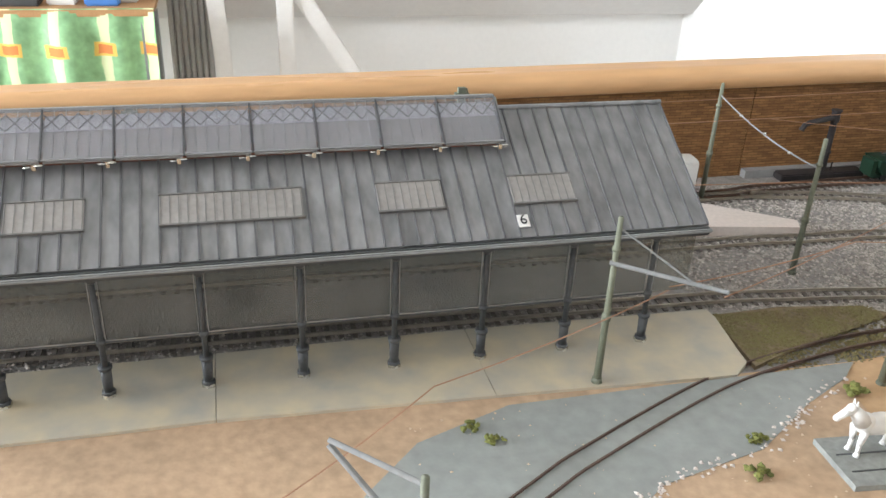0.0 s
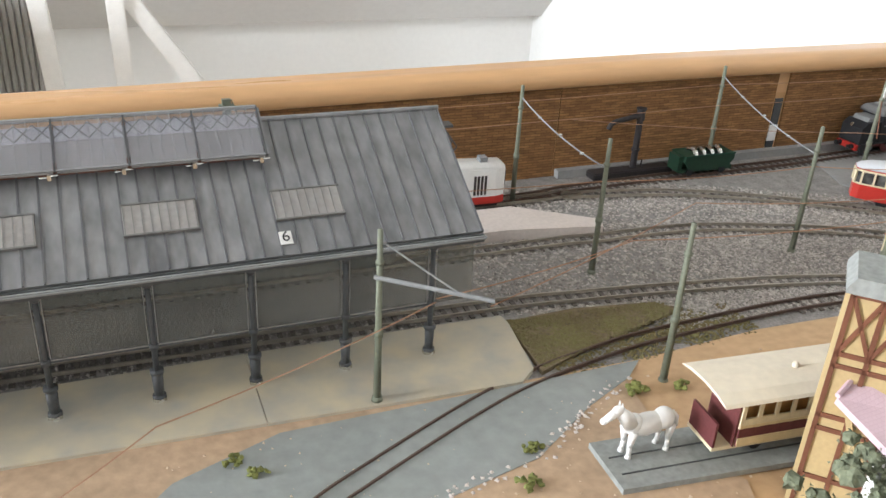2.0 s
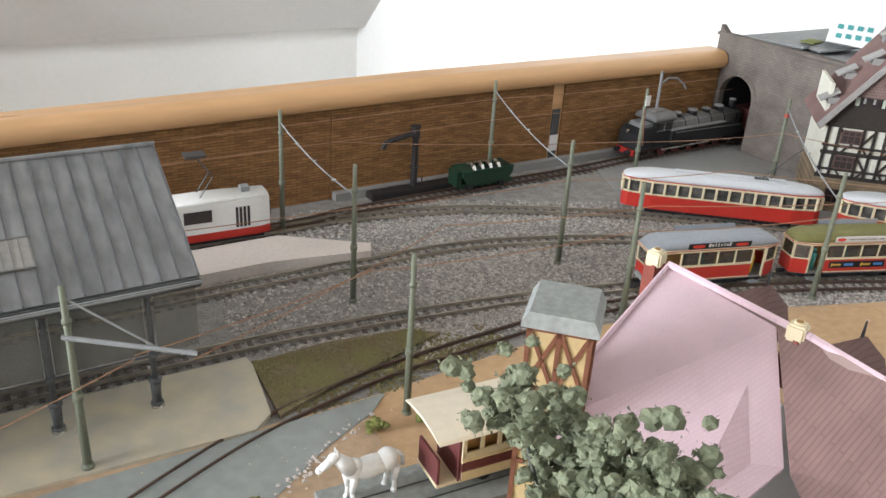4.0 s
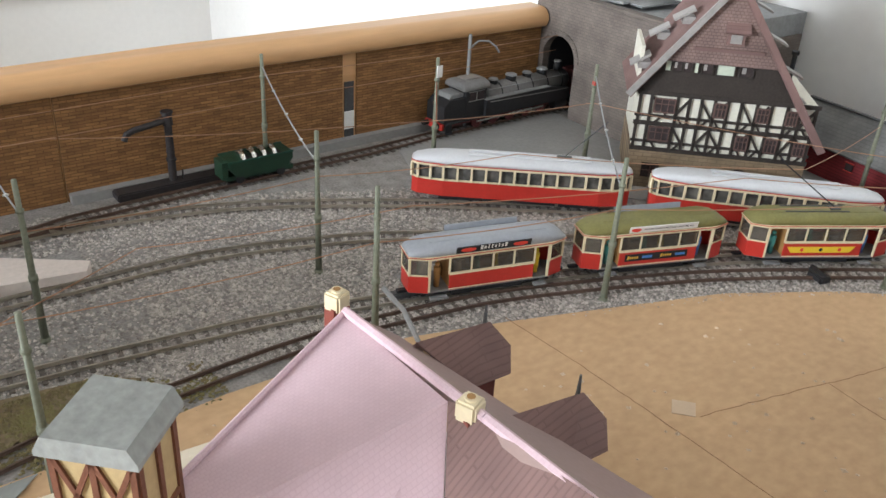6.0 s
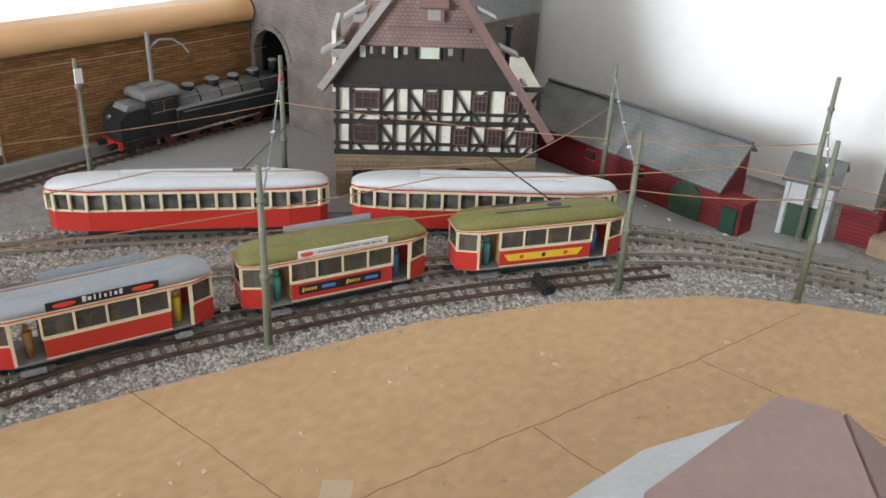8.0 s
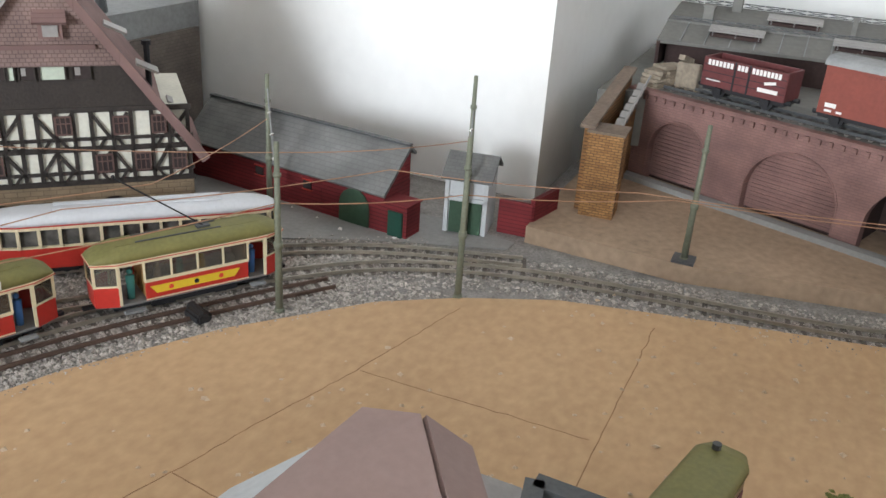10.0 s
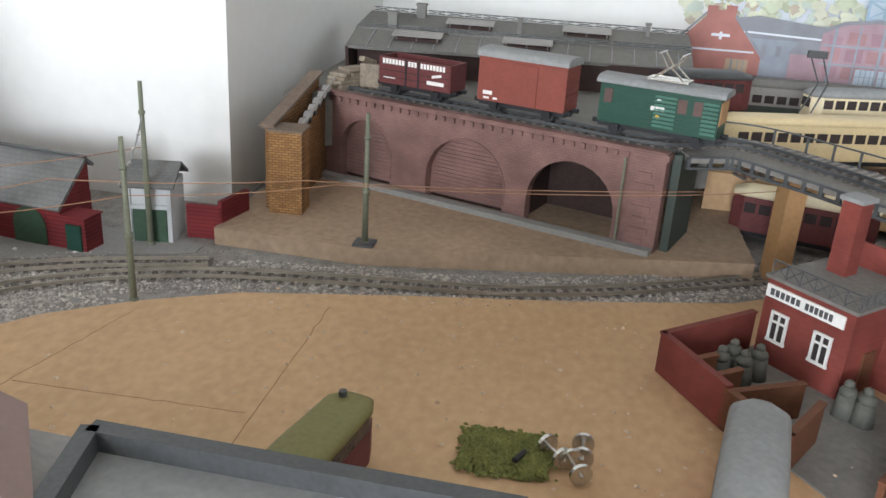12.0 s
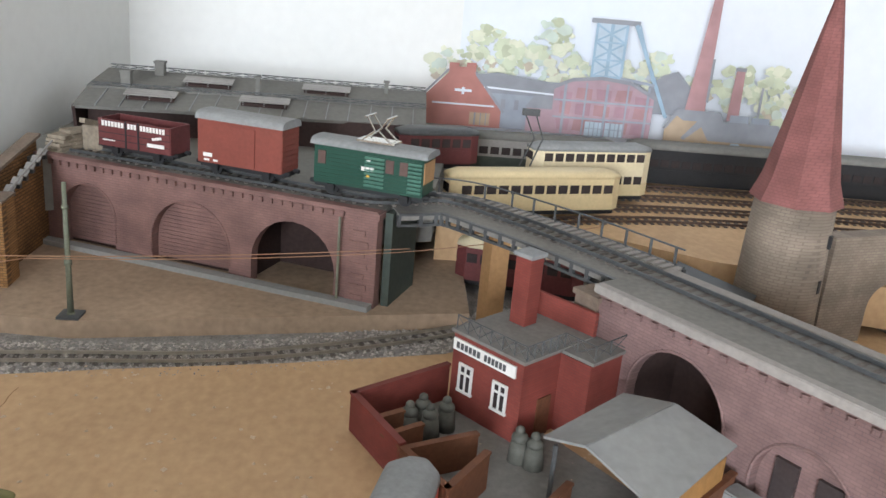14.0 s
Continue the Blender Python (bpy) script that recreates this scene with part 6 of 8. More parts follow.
for i in range(36):
    part("dentil", Build().box(-0.4 + i * 0.86, -0.1, 8.3, 0.3, 0.25, 0.4), "pink_brick", via)
qu = part("end_pier", Build().box(28.9, 0.2, 4.9, 2.4, 1.1, 7.2).box(28.9, 0.2, 8.55, 2.7, 1.3, 0.5), "pink_brick", via, "projecting end pier")
for i in range(7):
    part("quoin", Build().box(28.7, -0.4, 2.0 + i * 0.85, 1.5 if i % 2 else 1.0, 0.12, 0.4), "pink_brick", qu)
part("deck", Build().box(14.5, 3.5, 8.5, 31, 6.4, 0.6), "shed_roof", via, "grey brown ballasted deck")
part("end_wall", Build().box(30.6, 3.4, 4.6, 0.6, 5.5, 8.2), "dark_green_slab", via, "dark green end slab")
part("base_kerb", Build().box(14.5, -0.8, 1.5, 31, 1.0, 0.45), "concrete", via, "grey base kerb")

wing = thing("wing_wall", label="ochre brick wing wall with stepped coping", category="wall")
part("pier", Build().box(88.3, -56.4, 4.5, 2.4, 2.6, 6.6, rz=4), "pier_brick", wing, "ochre brick pier")
part("pier_cap", Build().box(88.3, -56.4, 7.85, 2.6, 2.8, 0.18, rz=4), "worn_timber", wing)
part("wing", Build().prism([(88.0, 1.3), (99.5, 1.3), (99.5, 9.9), (88.0, 7.8)], -55.3, -54.6, "y"), "ochre_brick", wing)
part("wing_coping", Build().slab([(87.4, -54.4, 8.15), (87.4, -55.5, 8.15), (100, -55.5, 10.2), (100, -54.4, 10.2)], 0.25), "worn_timber", wing, "worn brown coping")
for i in range(7):
    part("step_bracket", Build().box(90.2 + i * 1.25, -56.5, 7.35 + i * 0.3, 0.75, 0.75, 0.16, ry=-32, bevel=0.03), "skylight", wing, "pale slanted step stone")
    part("step_block", Build().box(90.3 + i * 1.25, -56.5, 7.0 + i * 0.3, 0.4, 0.5, 0.5), "dark_iron", wing)
part("step_rail", Build().cyl((89.6, -56.9, 7.6), (98.8, -56.9, 9.9), 0.09, seg=6), "skylight", wing)
part("inner_face", Build().prism([(89.0, 1.3), (99.0, 1.3), (99.0, 8.7), (89.0, 6.4)], -56.3, -55.9, "y"), "ochre_brick", wing, "brown brick inner face")

up = Build().prism([(96.5, -53.2), (130, -53.2), (130, -92.5), (97, -89), (95, -84.5), (102.4, -65)], 4.0, 8.7)
solo("upper_board", up, "shed_roof", "grey brown upper level board behind the viaduct", "board", "structure")
rk_ = random.Random(12)
for x, y, n_, a in ((100.6, -57.2, 5, -20), (101.8, -58.0, 6, -32)):
    t = thing("plank_stack", x, y, 8.7, a, "rough pale planks stacked at the viaduct end", "planks", "plank stacks")
    for k in range(n_):
        part("plank", Build().box(rk_.gauss(0, 0.12), rk_.gauss(0, 0.1), 0.15 + k * 0.3, 3.0 - k * 0.12, 1.7, 0.28, rz=rk_.gauss(0, 5), rx=rk_.gauss(0, 2), bevel=0.05), "pale_planks", t)
solo("buffer_stop", Build().box(101.0, -59.6, 9.8, 0.6, 2.0, 2.4, rz=-20, bevel=0.05).box(101.4, -59.2, 11.2, 2.8, 0.5, 0.4, rz=-10, ry=15), "pale_planks", "pale timber buffer stop at the track end", "buffer stop")


def on_viaduct(s, off, z):
    a = radians(VA)
    return (98.5 + s * math.cos(a) - off * math.sin(a), -56.5 + s * math.sin(a) + off * math.cos(a), z)


vt = [on_viaduct(s, 2.4, 8.8) for s in (1, 10, 20, 28.5)]
BR = [(92.6, -89.6, 8.8), (88.5, -94.2, 8.8), (83.6, -98.2, 8.8), (78.4, -101.9, 8.8), (70, -107.4, 8.8), (58, -115.0, 8.8), (44, -124, 8.8)]
track(vt + BR, "weathered grey railway track over the viaducts", "dark_iron", gauge=1.65)


def wagon(s, length, kind):
    x, y, z = on_viaduct(s, 2.4, 9.18)
    names = {"open": ("maroon open coal wagon with white lettering", "wagon"), "van": ("reddish brown covered goods van with grey roof", "wagon"), "loco": ("green electric locomotive with pantographs", "locomotive")}
    t = thing("goods_wagon" if kind != "loco" else "electric_locomotive", x, y, z, VA, *names[kind])
    h = length / 2
    part("wagon_frame", Build().box(0, 0, 0.75, length, 1.9, 0.4), "black", t)
    for xx in (-h + 1.4, h - 1.4):
        for s_ in (-1, 1):
            part("wheel", Build().cyl((xx, s_ * 0.75, 0.55), (xx, s_ * 0.95, 0.55), 0.55, seg=14), "black", t)
            part("axle_box", Build().box(xx, s_ * 1.1, 0.6, 0.6, 0.25, 0.5), "black", t)
    for e in (-1, 1):
        for s_ in (-1, 1):
            part("buffer", Build().cyl((e * h, s_ * 0.75, 0.85), (e * (h + 0.45), s_ * 0.75, 0.85), 0.18, seg=8), "black", t)
    if kind == "open":
        for s_ in (-1, 1):
            part("side_board", Build().box(0, s_ * 1.3, 2.05, length, 0.15, 2.2), "wagon_maroon", t, "maroon plank side")
            part("end_board", Build().box(s_ * h, 0, 2.05, 0.15, 2.6, 2.2), "wagon_maroon", t)
        part("wagon_floor", Build().box(0, 0, 1.0, length, 2.6, 0.15), "black", t)
        for k in range(1, 4):
            part("plank_line", Build().box(0, -1.385, 0.98 + k * 0.54, length, 0.02, 0.05), "black", t)
        b = Build()
        for (x0, x1) in ((-3.1, -0.9), (-0.6, 0.3), (0.6, 3.0)):
            n = max(1, int((x1 - x0) / 0.28))
            for q in range(n):
                b.box(x0 + (q + 0.5) * (x1 - x0) / n, -1.4, 2.8, (x1 - x0) / n * 0.72, 0.03, 0.42)
        b.box(2.2, -1.4, 2.15, 0.9, 0.03, 0.22, ry=-12).box(2.1, -1.4, 1.55, 1.6, 0.03, 0.3).box(-2.4, -1.4, 1.45, 1.2, 0.03, 0.1)
        part("lettering", b, "white", t, "white lettering blocks")
        for px in (-0.75, 0.45):
            part("strap", Build().box(px, -1.4, 2.05, 0.14, 0.05, 2.2), "black", t)
    if kind == "van":
        part("van_body", Build().box(0, 0, 2.7, length, 2.7, 3.5), "wagon_red", t, "reddish brown planked body")
        for k in range(8):
            part("end_plank", Build().box(h + 0.03, 0, 1.2 + k * 0.42, 0.06, 2.6, 0.34), "wagon_red", t)
        part("van_door", Build().box(0.3, -1.4, 2.6, 2.2, 0.12, 3.1), "wagon_red", t)
        part("roof", loft(Build(), [(-h - 0.15, 1.5, 4.4, 0.65), (h + 0.15, 1.5, 4.4, 0.65)], 10), "roof_grey", t, "grey curved roof")
        part("lettering", Build().box(-h + 0.9, -1.37, 1.6, 0.8, 0.03, 0.3).box(-h + 0.8, -1.37, 1.2, 0.5, 0.03, 0.16).box(-h + 1.6, -1.37, 1.2, 0.4, 0.03, 0.16), "white", t)
    if kind == "loco":
        part("body", Build().box(0, 0, 2.35, length, 2.6, 2.9, bevel=0.08), "green", t, "green ribbed body")
        for k in range(9):
            part("rib", Build().box(0, -1.32, 1.1 + k * 0.3, length * 0.98, 0.05, 0.06), "green", t)
        for k in range(8):
            for xa, xb in ((h - 4.6, h - 3.05), (h - 1.15, h - 0.1)):
                part("louvre", Build().box((xa + xb) / 2, -1.36, 1.25 + k * 0.3, xb - xa, 0.16, 0.1, rx=35), "louvre_lit_green", t, "green louvre with caught light in its colour")
        part("roof", loft(Build(), [(-h - 0.3, 1.4, 3.8, 0.55), (h + 0.3, 1.4, 3.8, 0.55)], 10), "roof_grey", t, "grey roof")
        for xx in (h - 2.6, h - 1.5, -h + 0.7):
            wd = part("cab_window", Build().box(xx, -1.33, 2.9, 0.62, 0.1, 1.0), "window_red", t)
        part("end_face", Build().box(h + 0.02, 0, 2.7, 0.1, 2.2, 1.6), "tan_wood", t, "ochre end panel")
        part("number_mark", Build().box(-0.3, -1.38, 2.5, 0.3, 0.03, 0.3).box(0.05, -1.38, 2.5, 0.3, 0.03, 0.3).box(0.4, -1.38, 2.5, 0.3, 0.03, 0.3).box(0.1, -1.38, 3.1, 0.3, 0.03, 0.18), "white", t)
        part("crest", Build().ball(0.1, -1.37, 1.9, 0.16, 1, 0.1, 1), "gold", t)
        p = Build()
        for s_ in (-1, 1):
            p.cyl((-0.9, s_ * 0.7, 4.4), (0.2, s_ * 0.7, 5.3), 0.07, seg=5).cyl((0.2, s_ * 0.7, 5.3), (-0.5, s_ * 0.6, 6.3), 0.06, seg=5)
            p.cyl((1.6, s_ * 0.7, 4.4), (0.5, s_ * 0.7, 5.3), 0.07, seg=5).cyl((0.5, s_ * 0.7, 5.3), (1.2, s_ * 0.6, 6.3), 0.06, seg=5)
        p.cyl((-0.5, -1, 6.3), (-0.5, 1, 6.3), 0.07, seg=5).cyl((1.2, -1, 6.3), (1.2, 1, 6.3), 0.07, seg=5).box(0.3, 0, 4.45, 3.0, 1.6, 0.15)
        part("pantograph", p, "silver", t, "silver pantograph")
    return t


wagon(7.9, 6.8, "open")
wagon(17.6, 7.4, "van")
wagon(28.4, 8.8, "loco")

solo("thin_pole", Build().cyl((*on_viaduct(27.2, -0.7, 1.3),), (*on_viaduct(27.2, -0.7, 8.2),), 0.1, seg=6), "pole", "thin grey green pole before the viaduct", "pole")

# ---- steel bridge and second viaduct ----
bridge = thing("steel_bridge", label="curved grey steel girder bridge", category="bridge")
deck_line = [on_viaduct(29.5, 3.2, 8.55), (92.2, -90.2, 8.55), (87.9, -95.0, 8.55), (83.4, -98.9, 8.55), (78.4, -102.6, 8.55)]
ev, hd = spline(deck_line, 0.7)
part("deck", sweep(Build(), ev, hd, 0, 6.4, -0.25, 0.22), "ash_deck", bridge, "pale grey deck")
for s_ in (-1, 1):
    part("girder", sweep(sweep(Build(), ev, hd, s_ * 3.1, 0.25, -0.75, -0.55), ev, hd, s_ * 3.1, 0.3, 0.1, 0.25), "dark_iron", bridge, "dark riveted girder")
    for p, h in zip(ev[::2], hd[::2]):
        n = Vector((-math.sin(h), math.cos(h), 0)) * (s_ * 3.1)
        part("girder_post", Build().box(p.x + n.x, p.y + n.y, p.z - 0.3, 0.3, 0.3, 0.8, rz=math.degrees(h)), "dark_iron", bridge)
rail_b = Build()
for p, h in zip(ev[::3], hd[::3]):
    n = Vector((-math.sin(h), math.cos(h), 0)) * 3.0
    rail_b.box(p.x + n.x, p.y + n.y, p.z + 0.8, 0.16, 0.16, 1.4)
rail_b = sweep(rail_b, ev, hd, 3.0, 0.14, 1.4, 1.5)
part("handrail", rail_b, "dark_iron", bridge)
for p, h in zip(ev, hd):
    n = Vector((-math.sin(h), math.cos(h), 0)) * 2.1
    part("walkway_plank", Build().box(p.x + n.x, p.y + n.y, p.z + 0.28, 0.36, 1.3, 0.12, rz=math.degrees(h)), "pale_coping", bridge)
solo("wood_pillar", Build().box(88.6, -93.6, 4.1, 1.5, 1.5, 8.2, rz=20), "tan_wood", "pale wooden block propping the bridge", "pillar")

VB = math.degrees(math.atan2(-9.7, -14.6))
vb = thing("rear_viaduct", 75.6, -98.8, 0, VB, "pink brick viaduct carrying grey track", "viaduct")
wo = [(-0.3, 0.1), (2.7, 0.1), *arch(6.3, 3.4, 3.4, 0.1), (11.6, 0.1), *arch(14.6, 2.8, 2.4, 0.1), (20.5, 0.1), *arch(24.5, 3.4, 3.0, 0.1), (42, 0.1), (42, 8.4), (-0.3, 8.4)]
part("face_wall", Build().prism(wo, 0, 0.7, "y"), "dim_mauve_brick", vb, "pink brick face with arches")
for cx, hw, sp in ((6.3, 3.4, 3.4), (14.6, 2.8, 2.4)):
    part("arch_edge", Build().tube([(q[0], -0.02, q[1]) for q in arch(cx, hw + 0.1, sp, 0.4)], 0.1, 6), "dim_mauve_brick", vb)
# dark sheets again stand for the shade behind this arch
part("arch_shadow", Build().box(6.3, 5.0, 3.6, 8, 0.3, 7).box(2.4, 2.8, 3.6, 0.3, 4.4, 7).box(10.2, 2.8, 3.6, 0.3, 4.4, 7), "dark_wall", vb, "dark sheets standing for shade behind the arch")
part("blind_panel", Build().box(14.6, 0.8, 3.0, 6, 0.3, 6), "dim_mauve_brick", vb)
for x in (13.4, 15.8):
    part("arch_window", Build().box(x, 0.55, 2.6, 1.3, 0.3, 2.6), "window_dark", vb)
part("coping", Build().box(20.5, 0.1, 8.6, 42, 1.1, 0.55, bevel=0.06), "pale_coping", vb, "pale coping")
part("coping", Build().box(20.5, 6.2, 8.6, 42, 1.0, 0.6, bevel=0.06), "pale_coping", vb)
for i in range(24):
    part("dentil", Build().box(0.6 + i * 1.2, -0.1, 7.9, 0.35, 0.25, 0.35), "dim_mauve_brick", vb)
part("deck", Build().box(20.5, 3.2, 8.58, 42, 6, 0.6), "ash_deck", vb, "grey ballasted deck")
part("rear_wall", Build().box(20.5, 6.3, 4.2, 42, 0.5, 8), "dim_mauve_brick", vb)
part("end_block", Build().box(-1.2, 1.6, 3.9, 1.9, 3.6, 7.6).box(-1.2, 1.6, 7.8, 2.2, 3.9, 0.35), "worn_timber", vb, "brown end block")
for x, y in ((18.6, -1.4), (12.2, -1.0)):
    solo("stone_block", Build().box(0, 0, 0.9, 1.8, 1.4, 1.8, bevel=0.1), "roof_grey", "pale grey stone block beside the viaduct", "block", x=75.6 + x * math.cos(radians(VB)) - y * math.sin(radians(VB)), y=-98.8 + x * math.sin(radians(VB)) + y * math.cos(radians(VB)), rz=VB)

# ---- coal merchant's yard ----
yd = thing("red_house", 75.2, -89.9, 0, -138, "dark red brick house with flat railed roof", "house")
part("house_body", Build().box(2.8, 3.2, 2.7, 5.6, 6.4, 5.4), "red_brick", yd, "dark red brick walls")
part("house_body", Build().box(6.6, 5.0, 2.6, 2.4, 3.2, 5.2), "red_brick", yd)
part("flat_roof", Build().box(2.8, 3.2, 5.5, 5.9, 6.7, 0.2).box(6.7, 5.0, 5.4, 2.6, 3.4, 0.2), "dim_yard_grey", yd, "grey flat roof")
part("rear_parapet", Build().box(2.8, 6.4, 6.3, 5.9, 0.3, 1.6), "red_brick", yd)
ch = part("chimney", Build().box(1.7, 4.3, 7.8, 1.2, 1.2, 4.6), "red_brick", yd, "tall red brick chimney")
part("chimney_cap", Build().box(1.7, 4.3, 10.15, 1.5, 1.5, 0.25), "roof_grey", ch)
sg = part("sign_board", Build().box(2.6, -0.08, 4.7, 5.0, 0.12, 0.75), "white", yd, "white name board")
b = Build()
xx = 0.35
for wd in (0.34,) * 6 + (0,) + (0.3,) * 6:
    if wd:
        b.box(xx + wd / 2, -0.16, 4.7, wd * 0.7, 0.03, 0.4)
        xx += wd
    else:
        xx += 0.25
part("lettering", b, "dark_iron", sg)
for x in (1.3, 4.1):
    w0 = part("window", Build().box(x, -0.02, 2.7, 1.0, 0.15, 1.7), "window_dark", yd)
    part("window_frame", Build().box(x - 0.5, -0.12, 2.7, 0.16, 0.12, 1.8).box(x + 0.5, -0.12, 2.7, 0.16, 0.12, 1.8).box(x, -0.12, 2.7, 0.12, 0.12, 1.8).box(x, -0.12, 3.55, 1.15, 0.12, 0.16).box(x, -0.12, 3.0, 1.1, 0.12, 0.12).box(x, -0.12, 1.8, 1.25, 0.16, 0.16), "white", w0, "white window frame")
part("house_door", Build().box(5.65, 2.2, 1.4, 0.12, 1.2, 2.6), "yard_wood", yd, "brown door")
fr = []
for i in range(7):
    fr.append((0.1 + i * 0.93, 0.05))
for i in range(5):
    fr.append((5.65, 0.05 + (i + 1) * 0.7))
fr += [(6.6, 3.5), (7.9, 3.5), (7.9, 5.0), (7.9, 6.5)]
for p, q in zip(fr, fr[1:]):
    b = Build().cyl((*p, 5.6), (*p, 6.5), 0.05, seg=4).cyl((*p, 6.5), (*q, 6.5), 0.05, seg=4).cyl((*p, 5.65), (*q, 6.45), 0.03, seg=4).cyl((*p, 6.45), (*q, 5.65), 0.03, seg=4)
    part("roof_railing", b, "dark_iron", yd)
solo("yard_floor", Build().prism([(71.6, -84.4), (76.8, -90.4), (72.2, -96.0), (60, -104.5), (56, -95)], 0.125, 0.22), "dim_yard_grey", "grey yard floor of the coal merchant", "yard", "structure")
yw = thing("yard_wall", label="dark red brick yard walls with partitions", category="wall")
for (xa, ya), (xb, yb), h, mm in (((71.7, -84.1), (76.2, -89.7), 2.4, "red_brick"), ((71.7, -84.1), (66.6, -86.9), 2.4, "red_brick"), ((66.6, -86.9), (63.0, -89.2), 2.2, "yard_wood"), ((66.6, -86.9), (68.6, -91.0), 2.0, "yard_wood"), ((63.0, -89.2), (66.4, -91.4), 2.2, "yard_wood"), ((69.8, -85.2), (71.0, -86.9), 1.8, "yard_wood"), ((68.2, -86.0), (69.6, -88.0), 1.8, "yard_wood"), ((60.5, -92.6), (64.2, -95.4), 2.0, "yard_wood"), ((58.0, -96.5), (66.0, -104.5), 2.0, "yard_wood")):
    a = math.degrees(math.atan2(yb - ya, xb - xa))
    p_ = part("wall_panel", Build().box(0, 0, h / 2, math.hypot(xb - xa, yb - ya) + 0.2, 0.3, h).box(0, 0, h + 0.06, math.hypot(xb - xa, yb - ya) + 0.3, 0.42, 0.14), mm, yw)
    p_.matrix_local = pose((xa + xb) / 2 * C, (ya + yb) / 2 * C, 0.2 * C, 0, 0, a)
for i, (x, y) in enumerate(((71.6, -87.4), (72.6, -88.2), (72.4, -89.6), (71.4, -88.6), (69.4, -93.6), (68.8, -94.4))):
    solo("sack", Build().cyl((x, y, 0.2), (x, y, 1.5), 0.62, 0.5, 10).ball(x, y, 1.7, 0.5, 1, 1, 0.7).ball(x + 0.1, y, 2.1, 0.28), "bottle", "drab olive filled coal sack standing in the yard", "sack", group="coal sacks", smooth=True)
M["canopy_grey"] = material("grey canopy sheet", (0.25, 0.25, 0.245), 0.7, 0.15, 20, 150, 0.1)
cn = thing("yard_canopy", label="grey sheet canopy roof on thin posts", category="canopy")
part("canopy_sheet", Build().slab([(66.0, -94.2, 3.7), (70.4, -99.4, 4.2), (67.6, -101.4, 5.2), (63.6, -95.8, 4.7)], 0.15), "canopy_grey", cn, "grey sheet roof")
part("canopy_sheet", Build().slab([(67.6, -101.4, 5.2), (65.2, -104.0, 4.3), (60.0, -98.6, 3.6), (63.6, -95.8, 4.7)], 0.15), "canopy_grey", cn)
for x, y, z in ((65.6, -94.8, 3.6), (60.6, -98.4, 3.5), (69.8, -99.2, 4.1), (65.0, -103.2, 4.2)):
    part("canopy_post", Build().cyl((x, y, 0.2), (x, y, z), 0.14, seg=6), "dark_iron", cn)
part("canopy_back", Build().box(63.0, -101.2, 2.0, 0.3, 6.5, 3.4, rz=45), "ochre_wood", cn, "ochre back boards")
for k in range(1, 4):
    f = k / 4
    p0, p1 = Vector((66.0, -94.2, 3.72)).lerp(Vector((70.4, -99.4, 4.22)), f), Vector((63.6, -95.8, 4.72)).lerp(Vector((67.6, -101.4, 5.22)), f)
    q0, q1 = p1, Vector((60.0, -98.6, 3.62)).lerp(Vector((65.2, -104.0, 4.32)), f)
    part("sheet_seam", Build().cyl(p0, p1, 0.05, seg=4).cyl(q0, q1, 0.05, seg=4), "dusty_iron", cn)

# ---- tower with the spire ----
tw2 = thing("round_tower", 88.5, -115.7, 0, 20, "stone tower with tall red octagonal spire", "tower")
part("tower_shaft", Build().cyl((0, 0, 0), (0, 0, 12.2), 3.3, 2.95, 24), "tower_stone", tw2, "weathered tan stone shaft", True)
for z, a in ((9.5, -155), (6.0, -160), (9.0, -110)):
    part("arrow_slit", Build().box(3.0 * math.cos(radians(a)), 3.0 * math.sin(radians(a)), z, 0.4, 0.35, 1.0, rz=a), "black", tw2)
part("spire_skirt", Build().cyl((0, 0, 12.0), (0, 0, 13.8), 3.4, 2.75, 8), "spire_tiles", tw2, "flared red spire skirt")
part("spire", Build().cyl((0, 0, 13.8), (0, 0, 27.6), 2.75, 0.15, 8), "spire_tiles", tw2, "tall red shingled spire")
solo("town_wall", Build().prism([(-1, 0.1), (*arch(6, 2.0, 3.0, 0.1)[0],), *arch(6, 2.0, 3.0, 0.1)[1:], (16, 0.1), (16, 9.2), (-1, 9.2)], 0, 1.6, "y"), "tower_stone", "weathered stone town wall beside the tower", "wall", x=89, y=-120.6, rz=-70)
solo("dark_roof", Build().slab([(80, -109, 4.5), (83.5, -106.0, 5.5), (90, -108, 5.5), (86, -113, 4.5)], 0.6), "dark_iron", "dark roofs below the tower", "roof")

# ---- goods shed and trains in the background ----
gs = thing("goods_shed", label="long grey roofed goods shed with vents", category="shed")
part("shed_wall", Build().box(111.9, -71.5, 10.0, 4.5, 31, 2.8), "dark_wall", gs, "dark brown wall")
part("roof_lower", Build().slab([(107.0, -55.5, 11.5), (110.4, -88.2, 11.5), (113.6, -88.2, 12.6), (111.0, -55.5, 12.6)], 0.3), "shed_roof", gs, "grey lower roof")
part("roof_upper", Build().slab([(111.0, -55.5, 12.8), (113.6, -88.2, 12.8), (118.5, -88.2, 13.7), (117.5, -55.5, 13.7)], 0.3), "shed_roof", gs, "grey upper roof")
part("roof_end", Build().slab([(107.0, -55.5, 11.4), (111.0, -55.5, 12.5), (117.5, -55.5, 13.6), (117.5, -55.5, 9.0), (107.5, -55.5, 9.0)], 0.3), "dark_wall", gs)
